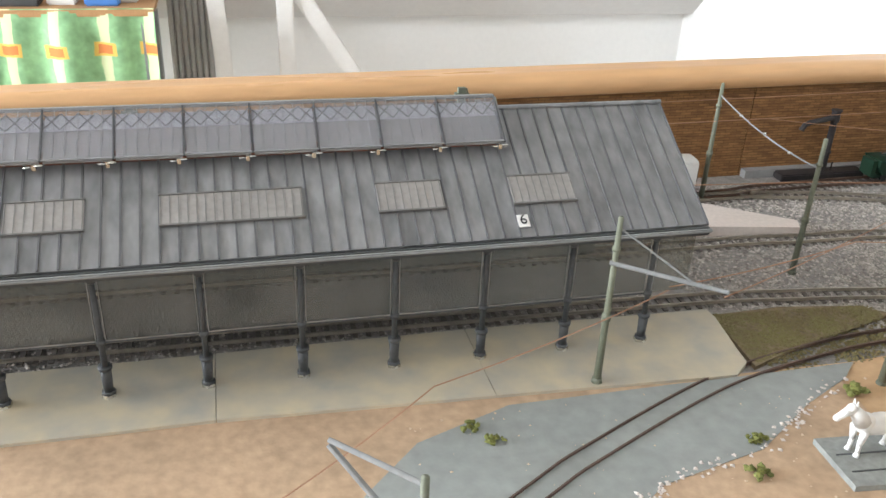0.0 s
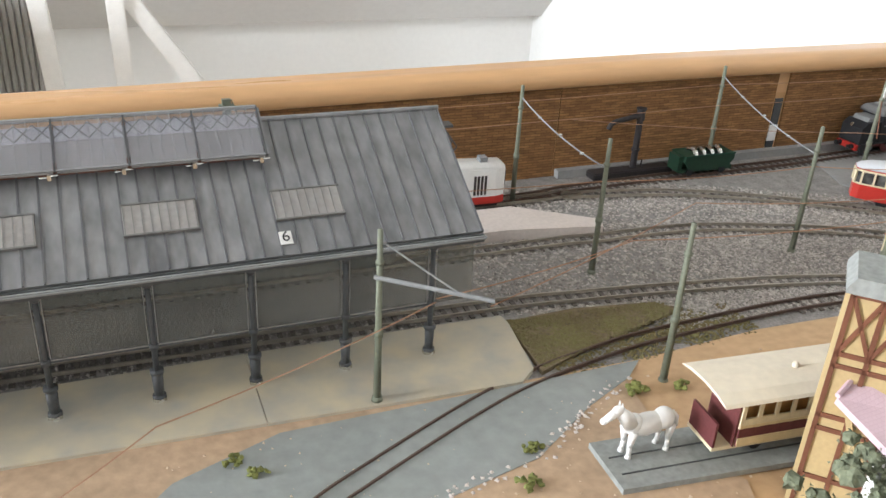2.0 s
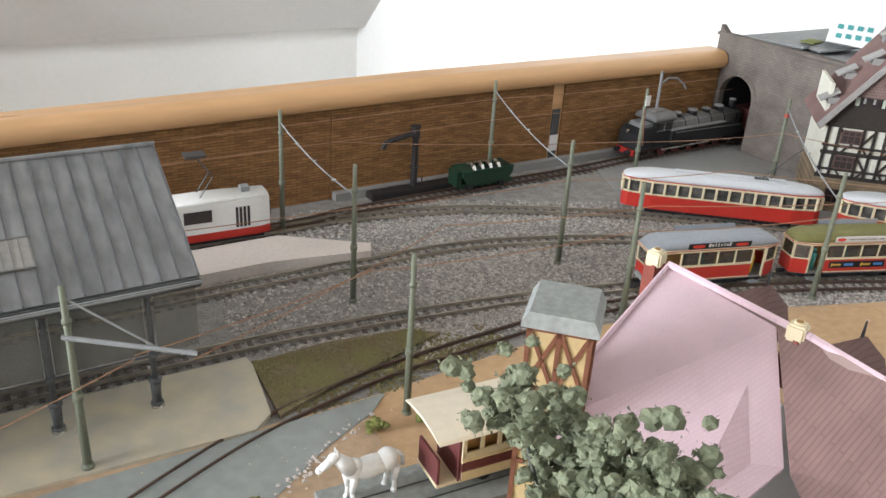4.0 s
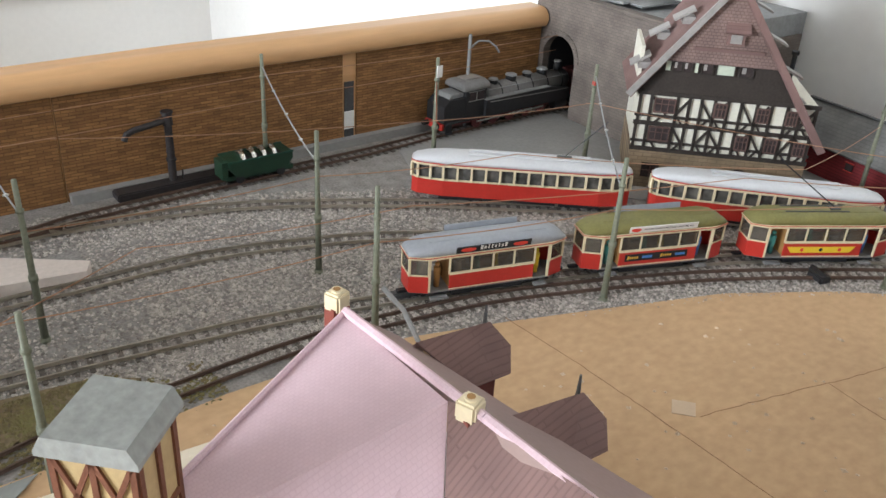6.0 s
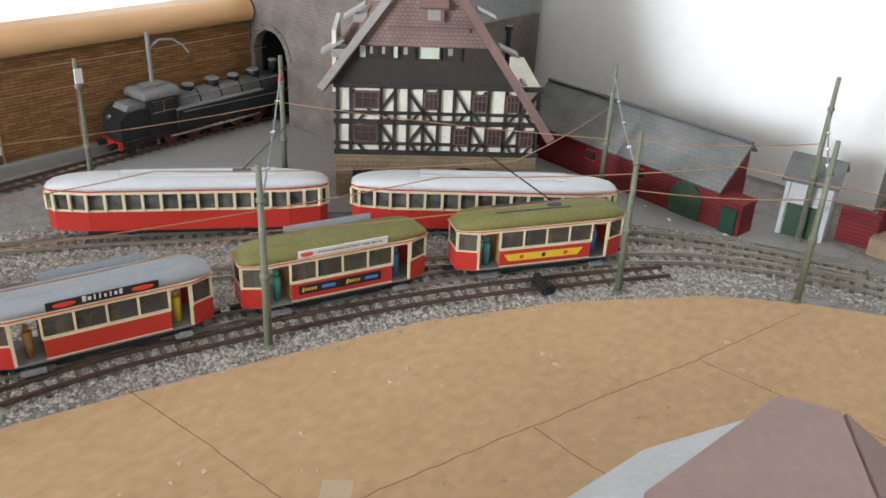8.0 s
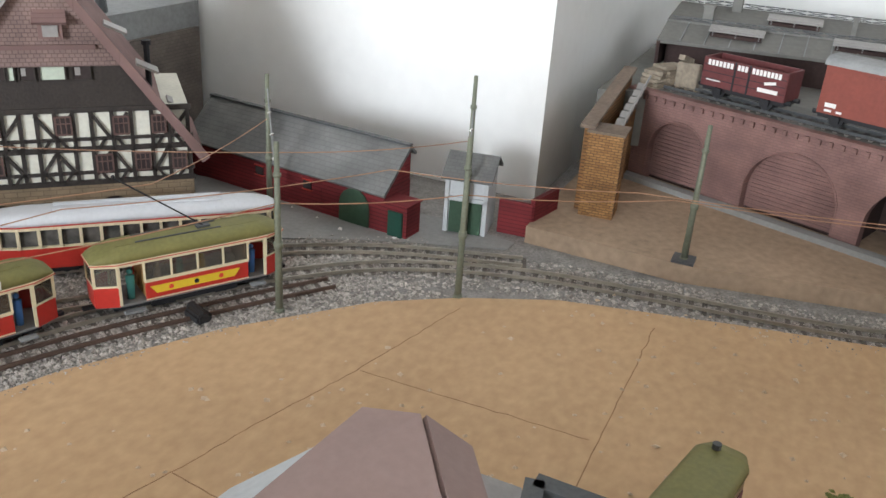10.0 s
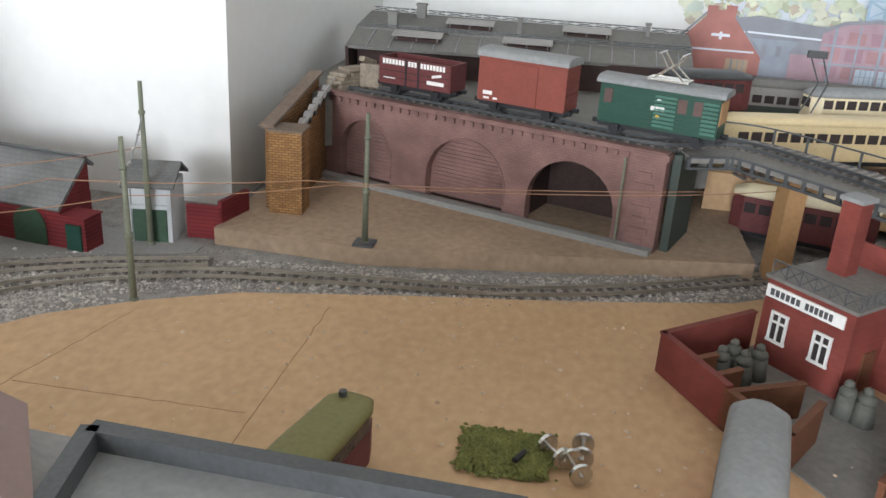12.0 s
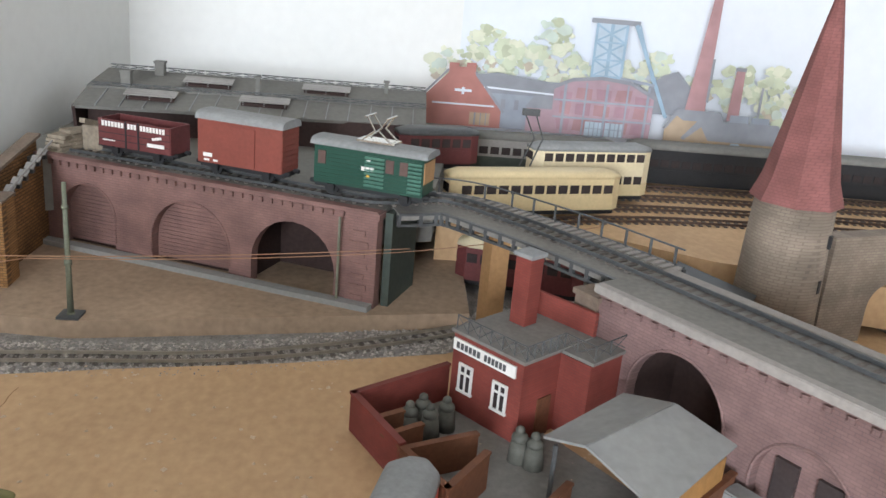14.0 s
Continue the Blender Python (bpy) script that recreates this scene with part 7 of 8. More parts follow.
for x, y, z in ((109.6, -62, 12.35), (110.8, -72.5, 12.35), (113.8, -66.5, 13.35), (115.0, -78, 13.35)):
    # dark box fills the gap below the slats, where shade falls
    lv = part("roof_light", Build().box(x, y, z + 0.02, 1.2, 4.4, 0.3, ry=-18), "dark_wall", gs, "raised roof light, dark box for the shade under its slats")
    for q in range(3):
        part("light_slat", Build().box(x - 0.5 + q * 0.5, y, z + 0.25 + q * 0.12, 0.46, 4.8, 0.1, ry=-14), "skylight", lv)
    for q in (-2.0, 0.0, 2.0):
        part("light_post", Build().box(x - 0.55, y + q, z + 0.05, 0.1, 0.12, 0.5), "dusty_iron", lv)
for x, y, h in ((112, -59, 1.9), (116.5, -61.0, 2.4), (112.6, -71.5, 2.2), (116.8, -84.0, 2.2)):
    part("vent", Build().box(x, y, 12.3 + h / 2, 0.9 if h != 2.2 else 0.4, 0.9 if h != 2.2 else 0.4, h).box(x, y, 12.4 + h, 1.1 if h != 2.2 else 0.6, 1.1 if h != 2.2 else 0.6, 0.2), "shed_roof", gs)
for yy in range(17):
    for x, z in ((111.2 + yy * 0.14, 12.95), (117.0 + yy * 0.05, 14.0)):
        y = -56.8 - yy * 1.9
        part("ridge_lattice", Build().box(x, y, z + 0.18, 0.1, 1.8, 0.08).box(x, y, z, 0.06, 1.85, 0.06, rx=9).box(x, y, z, 0.06, 1.85, 0.06, rx=-9).box(x, y, z - 0.15, 0.08, 1.8, 0.06), "dark_iron", gs)
for q in range(15):
    y = -57.5 - q * 2.1
    part("roof_batten", Build().box(109.2 + q * 0.2, y, 12.12, 4.0, 0.1, 0.12, ry=-15.5), "roof_grey", gs)

lb = Build().prism([(100.2, -89.5), (130.5, -93), (130.5, -300), (95, -300), (91, -127), (95, -113), (100.4, -104)], 1.0, 4.6)
solo("station_board", lb, "brown_board", "brown board of the lower tram station", "board", "structure")
for off in (0, 4.2, 8.6, 13.0):
    track([(99.5 + off, -92, 4.6), (104.5 + off, -104, 4.6), (106.8 + off, -118, 4.6), (107 + off, -150, 4.6)], "dark station track on the brown board", "rust_rail", gauge=1.4)


def coach(name, pts, low, top, roof, label, L, w=1.35, H=4.0, z=4.98, decks=1, body_label=""):
    x, y, rz = on_line(*pts)
    t = thing(name, x, y, z, rz, label, "tram" if "tram" in name else "coach")
    h = L / 2
    ol = [(-h, -w * 0.6), (-h + 0.9, -w), (h - 0.9, -w), (h, -w * 0.6), (h, w * 0.6), (h - 0.9, w), (-h + 0.9, w), (-h, w * 0.6)]
    part("underframe", Build().box(0, 0, 0.45, L - 1, 1.9, 0.5), "black", t)
    part("body_lower", Build().prism(ol, 0.7, 2.0), low, t)
    part("body_upper", Build().prism([(a * 0.995, b_ * 0.98) for a, b_ in ol], 2.0, H), top, t)
    levels = [2.7] if decks == 1 else [2.3, 4.6]
    for zz in levels:
        n = int(L / 1.3)
        for i in range(n):
            for s_ in (-1, 1):
                part("window", Build().box(-h + 0.9 + (i + 0.5) * (L - 1.8) / n, s_ * (w - 0.0), zz, (L - 1.8) / n * 0.76, 0.07, 0.8), "window_dark", t)
        for s_ in (-1, 1):
            part("end_window", Build().box(s_ * (h - 0.02), 0, zz, 0.1, w * 1.0, 0.8), "window_dark", t)
    part("roof", loft(Build(), [(-h, w * 0.7, H, 0.4), (-h + 1.2, w, H, 0.7), (h - 1.2, w, H, 0.7), (h, w * 0.7, H, 0.4)], 10), roof, t, smooth=True)
    return t


coach("cream_tramcar", ((102.0, -90.0), (107.2, -107.0)), "ochre_cream", "ochre_cream", "ochre_cream", "cream single-deck tramcar with pantograph", 17.4, H=3.7)
coach("double_deck_tramcar", ((110.0, -98.6), (113.6, -111.4)), "ochre_cream", "cream", "roof_grey", "cream double-deck tramcar with dark trim", 13.2, H=5.2, decks=2)
coach("maroon_tramcar", ((106.9, -85.6), (109.2, -92.9)), "wagon_maroon", "wagon_maroon", "dark_iron", "maroon tramcar behind the green locomotive", 8, H=3.4, z=7.9)
coach("dark_coach", ((121.0, -92), (121.5, -110.4)), "dark_green_slab", "skylight", "shed_roof", "long grey roofed passenger coach", 18, H=3.9)
coach("dark_coach", ((121.5, -111.4), (121.3, -131.5)), "black", "black", "shed_roof", "long dark green passenger coach with grey roof", 20, w=1.75, H=4.2)
coach("dark_coach", ((121.3, -132.5), (120.5, -152)), "black", "black", "shed_roof", "long dark green passenger coach behind the tower", 20, w=1.75, H=4.2)
coach("tram_under_bridge", ((97.6, -91.6), (94.6, -102.0)), "wagon_maroon", "wagon_maroon", "cream", "maroon tramcar with cream roof under the bridge", 11, H=3.6, z=0.4)
pt_ = Build()
for s_ in (-1, 1):
    pt_.cyl((105.2, -97.5 + s_ * 0.5, 9.4), (105.6, -98.6 + s_ * 0.4, 12.0), 0.08, seg=5).cyl((105.6, -98.6 + s_ * 0.4, 12.0), (105.4, -97.6 + s_ * 0.5, 14.2), 0.07, seg=5)
pt_.box(105.4, -97.6, 14.4, 0.4, 1.6, 0.6)
solo("pantograph_mast", pt_, "dark_iron", "dark raised pantograph frame on the cream tramcar", "pantograph")

# ---- painted backdrop: flat cut-outs on the wall ----
bd = thing("painted_backdrop", label="flat painted backdrop of trees and colliery buildings", category="backdrop", kind="structure")


def pale(name, c):
    M[name] = material(name, c, 0.9, 0.03 if name == "paint_sky" else 0.16, 14, 60, 0.05)


for nm, c in (("paint_leaf", (0.57, 0.61, 0.46)), ("paint_leaf_pale", (0.68, 0.69, 0.55)), ("paint_leaf_blue", (0.56, 0.63, 0.56)), ("paint_red", (0.44, 0.20, 0.175)), ("paint_rose", (0.46, 0.32, 0.36)), ("paint_slate", (0.33, 0.36, 0.42)), ("paint_blue", (0.33, 0.45, 0.56)), ("paint_tan", (0.46, 0.35, 0.25)), ("paint_grey", (0.29, 0.30, 0.33)), ("paint_sky", (0.74, 0.775, 0.84)), ("paint_leaf_dark", (0.47, 0.50, 0.36)), ("paint_bark", (0.52, 0.45, 0.36)), ("paint_blue_pale", (0.48, 0.57, 0.65)), ("paint_brick_rose", (0.42, 0.25, 0.26)), ("paint_rose_deep", (0.40, 0.25, 0.29)), ("paint_ochre", (0.50, 0.34, 0.19))):
    pale(nm, c)
LY = [0.0]


def flat(name, pts, mat):
    """A painted shape; pts are (y, z) on the wall plane, later shapes lie a hair nearer."""
    LY[0] += 0.006
    x = 130.8 - LY[0]
    k = (130.8 - 27) / (125.5 - 27)
    q = [(-79 + (y + 79) * k, 24 + (z - 25.3) * k) for y, z in pts]
    return part(name, Build().prism(q, x - 0.004, x, "x"), mat, bd)


flat("painted_sky", [(-91.5, 7), (-260, 7), (-260, 60), (-91.5, 60)], "paint_sky")
rt = random.Random(9)
tones = ("paint_leaf", "paint_leaf", "paint_leaf_pale", "paint_leaf_pale", "paint_leaf_blue", "paint_leaf_dark", "paint_bark")
# tree crowns as (middle y, middle z, half width, half height)
for cy, cz, hw, hh, n_ in ((-90.0, 17.2, 2.2, 1.6, 34), (-94.2, 18.6, 2.8, 3.0, 60), (-97.6, 17.8, 2.2, 2.6, 44), (-101.6, 19.4, 2.8, 3.4, 66), (-104.8, 17.4, 1.6, 1.8, 26),
                           (-109.6, 18.0, 1.8, 1.4, 24), (-113.6, 18.4, 2.0, 1.9, 32), (-118.4, 16.8, 1.6, 1.6, 20), (-122.8, 17.2, 2.4, 2.4, 44), (-127.2, 16.6, 2.4, 3.2, 50), (-131.5, 16.0, 2.6, 2.4, 40)):
    for i in range(n_):
        a, e = rt.uniform(0, 6.283), rt.random() ** 0.5
        py, pz = cy + hw * e * math.cos(a), cz + hh * e * math.sin(a)
        r0 = rt.uniform(0.28, 0.75)
        tone = tones[min(6, int(rt.random() * 6 + (0.9 if math.sin(a) < -0.4 else 0)))]
        turn = rt.uniform(0, 6.28)
        flat("painted_tree", [(py + r0 * 1.25 * math.cos(turn + q * 0.571) * rt.uniform(0.55, 1.2), pz + r0 * math.sin(turn + q * 0.571) * rt.uniform(0.55, 1.2)) for q in range(11)], tone)
flat("painted_hill", [(-112.3, 13.8), (-112.9, 17.1), (-114.2, 18.1), (-115.9, 18.7), (-117.2, 17.4), (-119.1, 15.9), (-120.1, 13.8)], "paint_grey")
flat("painted_mill", [(-93.3, 16.4), (-103.6, 16.4), (-103.6, 10.8), (-93.3, 10.8)], "paint_slate")
flat("painted_roof", [(-93.3, 16.6), (-95.7, 17.0), (-102.5, 16.3), (-103.6, 14.7), (-93.3, 14.7)], "paint_grey")
flat("painted_line", [(-94.3, 15.2), (-103.6, 14.9), (-103.6, 15.1), (-94.4, 15.4)], "paint_sky")
flat("painted_window", [(-94.7, 14.1), (-95.2, 14.1), (-95.2, 13.0), (-94.7, 13.0)], "paint_grey")
flat("painted_window", [(-96.4, 14.1), (-96.9, 14.1), (-96.9, 13.0), (-96.4, 13.0)], "paint_grey")
flat("painted_window", [(-97.9, 14.1), (-98.4, 14.1), (-98.4, 13.0), (-97.9, 13.0)], "paint_grey")
flat("painted_window", [(-99.8, 14.1), (-100.3, 14.1), (-100.3, 13.0), (-99.8, 13.0)], "paint_grey")
flat("painted_gable", [(-87.7, 10.8), (-87.7, 13.8), (-90.3, 16.6), (-90.3, 17.7), (-91.4, 17.7), (-91.4, 17.3), (-92.2, 17.3), (-92.2, 17.8), (-93.3, 17.8), (-93.3, 16.5), (-96.5, 12.7), (-96.5, 10.8)], "paint_red")
flat("painted_line", [(-87.2, 13.4), (-90.4, 16.9), (-90.2, 17.0), (-87.0, 13.5)], "paint_grey")
flat("painted_line", [(-93.2, 16.8), (-96.7, 12.5), (-96.9, 12.7), (-93.4, 16.9)], "paint_grey")
flat("painted_line", [(-88.7, 13.1), (-95.7, 13.1), (-95.7, 13.3), (-88.7, 13.3)], "paint_sky")
flat("painted_line", [(-91.1, 14.6), (-93.0, 14.6), (-93.0, 14.9), (-91.1, 14.9)], "paint_sky")
flat("painted_line", [(-91.9, 15.1), (-91.9, 14.3), (-92.2, 14.3), (-92.2, 15.1)], "paint_sky")
flat("painted_window", [(-93.0, 12.4), (-95.3, 12.4), (-95.3, 11.0), (-93.0, 11.0)], "paint_tan")
flat("painted_bar", [(-93.5, 12.4), (-93.7, 12.4), (-93.7, 11.0), (-93.5, 11.0)], "paint_grey")
flat("painted_bar", [(-94.2, 12.4), (-94.3, 12.4), (-94.3, 11.0), (-94.2, 11.0)], "paint_grey")
flat("painted_bar", [(-94.8, 12.4), (-94.9, 12.4), (-94.9, 11.0), (-94.8, 11.0)], "paint_grey")
flat("painted_house", [(-99.4, 13.8), (-102.8, 13.8), (-102.8, 10.8), (-99.4, 10.8)], "paint_rose")
flat("painted_roof", [(-99.1, 13.4), (-100.1, 14.8), (-102.5, 14.8), (-102.8, 13.4)], "paint_grey")
flat("painted_frame", [(-106.0, 23.3), (-109.5, 23.3), (-109.5, 17.3), (-106.0, 17.3)], "paint_blue_pale")
flat("painted_frame", [(-106.0, 23.6), (-106.3, 23.6), (-106.3, 17.3), (-106.0, 17.3)], "paint_blue")
flat("painted_frame", [(-107.6, 23.6), (-108.0, 23.6), (-108.0, 17.3), (-107.6, 17.3)], "paint_blue")
flat("painted_frame", [(-109.3, 23.6), (-109.6, 23.6), (-109.6, 17.3), (-109.3, 17.3)], "paint_blue")
flat("painted_frame", [(-106.0, 23.0), (-109.4, 21.1), (-109.5, 21.3), (-106.1, 23.2)], "paint_blue")
flat("painted_frame", [(-109.4, 23.2), (-106.0, 21.3), (-106.1, 21.1), (-109.5, 23.0)], "paint_blue")
flat("painted_frame", [(-106.0, 21.1), (-109.5, 21.1), (-109.5, 21.3), (-106.0, 21.3)], "paint_blue")
flat("painted_frame", [(-106.0, 21.1), (-109.4, 19.2), (-109.5, 19.4), (-106.1, 21.3)], "paint_blue")
flat("painted_frame", [(-109.4, 21.3), (-106.0, 19.4), (-106.1, 19.2), (-109.5, 21.1)], "paint_blue")
flat("painted_frame", [(-106.0, 19.2), (-109.5, 19.2), (-109.5, 19.4), (-106.0, 19.4)], "paint_blue")
flat("painted_frame", [(-106.0, 19.2), (-109.4, 17.4), (-109.5, 17.5), (-106.1, 19.4)], "paint_blue")
flat("painted_frame", [(-109.4, 19.4), (-106.0, 17.5), (-106.1, 17.4), (-109.5, 19.2)], "paint_blue")
flat("painted_frame", [(-106.0, 17.3), (-109.5, 17.3), (-109.5, 17.6), (-106.0, 17.6)], "paint_blue")
flat("painted_frame", [(-105.4, 23.7), (-110.8, 23.7), (-110.8, 23.2), (-105.4, 23.2)], "paint_grey")
flat("painted_frame", [(-110.2, 23.2), (-115.0, 13.4), (-115.4, 13.5), (-110.6, 23.4)], "paint_blue")
flat("painted_frame", [(-110.7, 23.3), (-113.0, 17.3), (-113.2, 17.3), (-110.9, 23.3)], "paint_blue")
flat("painted_frame", [(-109.4, 17.3), (-113.4, 16.8), (-113.4, 17.1), (-109.5, 17.6)], "paint_slate")
flat("painted_hall", [(-102.2, 10.8), (-102.2, 16.0), (-104.1, 16.8), (-107.4, 17.3), (-110.6, 17.0), (-113.6, 15.7), (-113.6, 10.8)], "paint_rose")
flat("painted_panel", [(-102.9, 15.6), (-104.3, 15.5), (-104.2, 14.3), (-102.9, 14.3)], "paint_rose_deep")
flat("painted_panel", [(-103.0, 14.3), (-104.3, 14.3), (-104.2, 13.0), (-103.0, 13.1)], "paint_brick_rose")
flat("painted_panel", [(-102.7, 12.5), (-104.3, 12.5), (-104.2, 11.2), (-103.0, 11.3)], "paint_rose_deep")
flat("painted_panel", [(-104.8, 16.1), (-106.5, 16.0), (-106.5, 14.8), (-104.7, 14.9)], "paint_brick_rose")
flat("painted_panel", [(-104.8, 14.3), (-106.5, 14.4), (-106.5, 13.0), (-104.8, 13.1)], "paint_rose_deep")
flat("painted_panel", [(-104.8, 12.5), (-106.5, 12.6), (-106.5, 11.2), (-104.7, 11.3)], "paint_brick_rose")
flat("painted_panel", [(-106.9, 16.1), (-108.7, 16.0), (-108.7, 14.8), (-107.1, 14.9)], "paint_rose_deep")
flat("painted_panel", [(-106.9, 14.3), (-108.7, 14.2), (-108.7, 13.0), (-106.9, 13.1)], "paint_brick_rose")
flat("painted_panel", [(-107.0, 12.5), (-108.7, 12.6), (-108.7, 11.2), (-106.9, 11.3)], "paint_rose_deep")
flat("painted_panel", [(-109.3, 16.1), (-111.0, 16.2), (-110.9, 14.8), (-109.1, 14.9)], "paint_brick_rose")
flat("painted_panel", [(-109.3, 14.3), (-111.0, 14.2), (-110.9, 13.0), (-109.2, 13.1)], "paint_rose_deep")
flat("painted_panel", [(-109.3, 12.5), (-111.0, 12.5), (-110.9, 11.2), (-109.3, 11.3)], "paint_brick_rose")
flat("painted_panel", [(-111.4, 15.6), (-113.2, 15.4), (-113.1, 14.3), (-111.5, 14.3)], "paint_rose_deep")
flat("painted_panel", [(-111.5, 14.3), (-113.2, 14.2), (-113.1, 13.0), (-111.4, 13.1)], "paint_brick_rose")
flat("painted_panel", [(-111.4, 12.5), (-113.2, 12.6), (-113.1, 11.2), (-111.3, 11.3)], "paint_rose_deep")
flat("painted_pier", [(-103.3, 16.7), (-103.6, 16.7), (-103.6, 10.8), (-103.3, 10.8)], "paint_slate")
flat("painted_pier", [(-105.7, 16.7), (-105.9, 16.7), (-105.9, 10.8), (-105.7, 10.8)], "paint_slate")
flat("painted_pier", [(-108.0, 16.7), (-108.3, 16.7), (-108.3, 10.8), (-108.0, 10.8)], "paint_slate")
flat("painted_pier", [(-110.4, 16.7), (-110.6, 16.7), (-110.6, 10.8), (-110.4, 10.8)], "paint_slate")
flat("painted_pier", [(-112.7, 16.7), (-113.0, 16.7), (-113.0, 10.8), (-112.7, 10.8)], "paint_slate")
flat("painted_band", [(-102.3, 14.7), (-113.6, 14.7), (-113.6, 14.5), (-102.3, 14.5)], "paint_slate")
flat("painted_band", [(-102.3, 12.8), (-113.6, 12.8), (-113.6, 12.6), (-102.3, 12.6)], "paint_slate")
flat("painted_arch", [(-101.7, 16.0), (-104.1, 17.1), (-107.4, 17.5), (-110.6, 17.2), (-113.9, 15.7), (-113.9, 15.2), (-110.6, 16.8), (-107.4, 17.1), (-104.1, 16.7), (-101.7, 15.5)], "paint_grey")
flat("painted_window", [(-106.1, 12.4), (-108.0, 12.4), (-108.0, 10.8), (-106.1, 10.8)], "paint_blue_pale")
flat("painted_bar", [(-106.6, 12.4), (-106.7, 12.4), (-106.7, 10.8), (-106.6, 10.8)], "paint_slate")
flat("painted_bar", [(-107.1, 12.4), (-107.2, 12.4), (-107.2, 10.8), (-107.1, 10.8)], "paint_slate")
flat("painted_bar", [(-107.6, 12.4), (-107.7, 12.4), (-107.7, 10.8), (-107.6, 10.8)], "paint_slate")
flat("painted_bar", [(-106.1, 11.7), (-108.0, 11.7), (-108.0, 11.6), (-106.1, 11.6)], "paint_slate")
flat("painted_window", [(-108.4, 12.4), (-110.4, 12.4), (-110.4, 10.8), (-108.4, 10.8)], "paint_blue_pale")
flat("painted_bar", [(-108.9, 12.4), (-109.1, 12.4), (-109.1, 10.8), (-108.9, 10.8)], "paint_slate")
flat("painted_bar", [(-109.5, 12.4), (-109.6, 12.4), (-109.6, 10.8), (-109.5, 10.8)], "paint_slate")
flat("painted_bar", [(-109.9, 12.4), (-110.1, 12.4), (-110.1, 10.8), (-109.9, 10.8)], "paint_slate")
flat("painted_bar", [(-108.4, 11.7), (-110.4, 11.7), (-110.4, 11.6), (-108.4, 11.6)], "paint_slate")
flat("painted_chimney", [(-118.5, 27.6), (-119.4, 27.6), (-119.5, 14.6), (-117.2, 14.6)], "paint_brick_rose")
flat("painted_pipe", [(-119.4, 20.4), (-119.7, 20.4), (-119.7, 15.6), (-119.4, 15.6)], "paint_grey")
flat("painted_chimney", [(-122.3, 19.4), (-123.3, 19.4), (-123.5, 13.7), (-122.1, 13.7)], "paint_brick_rose")
flat("painted_cap", [(-122.2, 19.7), (-123.4, 19.7), (-123.4, 19.3), (-122.2, 19.3)], "paint_grey")
flat("painted_pipe", [(-125.5, 17.7), (-125.8, 17.7), (-125.8, 14.1), (-125.5, 14.1)], "paint_grey")
flat("painted_house", [(-115.2, 10.8), (-115.2, 12.7), (-116.4, 14.3), (-121.1, 14.3), (-121.1, 10.8)], "paint_tan")
flat("painted_roof", [(-115.0, 12.4), (-116.3, 14.6), (-121.4, 14.6), (-122.1, 13.4), (-117.2, 13.4), (-116.4, 13.9), (-115.3, 12.3)], "paint_grey")
flat("painted_house", [(-117.7, 10.5), (-117.7, 11.8), (-119.3, 13.2), (-128.9, 13.2), (-128.9, 9.7), (-117.7, 9.7)], "paint_tan")
flat("painted_roof", [(-117.2, 11.4), (-119.0, 13.6), (-128.3, 13.6), (-129.6, 11.2), (-120.4, 11.3), (-119.4, 12.8), (-117.6, 11.2)], "paint_grey")
flat("painted_roof", [(-122.5, 14.4), (-124.7, 14.4), (-124.7, 13.6), (-122.5, 13.6)], "paint_slate")
flat("painted_roof", [(-125.0, 14.3), (-127.1, 14.3), (-127.1, 13.6), (-125.0, 13.6)], "paint_slate")
flat("painted_window", [(-122.8, 9.7), (-122.8, 10.8), (-123.2, 11.2), (-124.0, 11.2), (-124.4, 10.8), (-124.4, 9.7)], "paint_blue_pale")
flat("painted_pier", [(-118.4, 11.1), (-118.8, 11.1), (-118.8, 9.7), (-118.4, 9.7)], "paint_ochre")
flat("painted_pier", [(-119.8, 11.1), (-120.3, 11.1), (-120.3, 9.7), (-119.8, 9.7)], "paint_ochre")
flat("painted_pier", [(-121.1, 11.1), (-121.6, 11.1), (-121.6, 9.7), (-121.1, 9.7)], "paint_ochre")
flat("painted_pier", [(-125.7, 11.1), (-126.1, 11.1), (-126.1, 9.7), (-125.7, 9.7)], "paint_ochre")
flat("painted_pier", [(-127.1, 11.1), (-127.6, 11.1), (-127.6, 9.7), (-127.1, 9.7)], "paint_ochre")

# ---- fittings at the front of the brown board ----
mr_ = thing("mauve_shed", label="low shed with mauve brown card roof", category="shed")
part("roof", Build().slab([(46.5, -59.0, 9.8), (46.8, -60.8, 10.0), (43.0, -63.5, 9.6), (37.5, -60.5, 9.4), (40.0, -58.0, 9.4)], 0.3), "mauve", mr_, "mauve brown card roof")
part("roof", Build().slab([(46.8, -60.8, 10.0), (47.2, -62.2, 9.1), (43.2, -65.0, 8.7), (43.0, -63.5, 9.6)], 0.3), "mauve", mr_)
part("ridge", Build().cyl((46.8, -60.8, 9.95), (43.0, -63.5, 9.55), 0.16, seg=8), "mauve", mr_)
part("shed_body", Build().prism([(46.2, -59.4), (46.8, -62.0), (43.0, -64.5), (38.5, -60.5), (40.5, -58.6)], 0.12, 8.8), "roof_grey", mr_, "pale grey walls")
part("awning", Build().slab([(47.0, -61.6, 8.6), (48.6, -63.6, 7.2), (46.0, -65.0, 7.2), (43.8, -64.6, 8.4)], 0.1), "skylight", mr_, "pale ribbed awning")
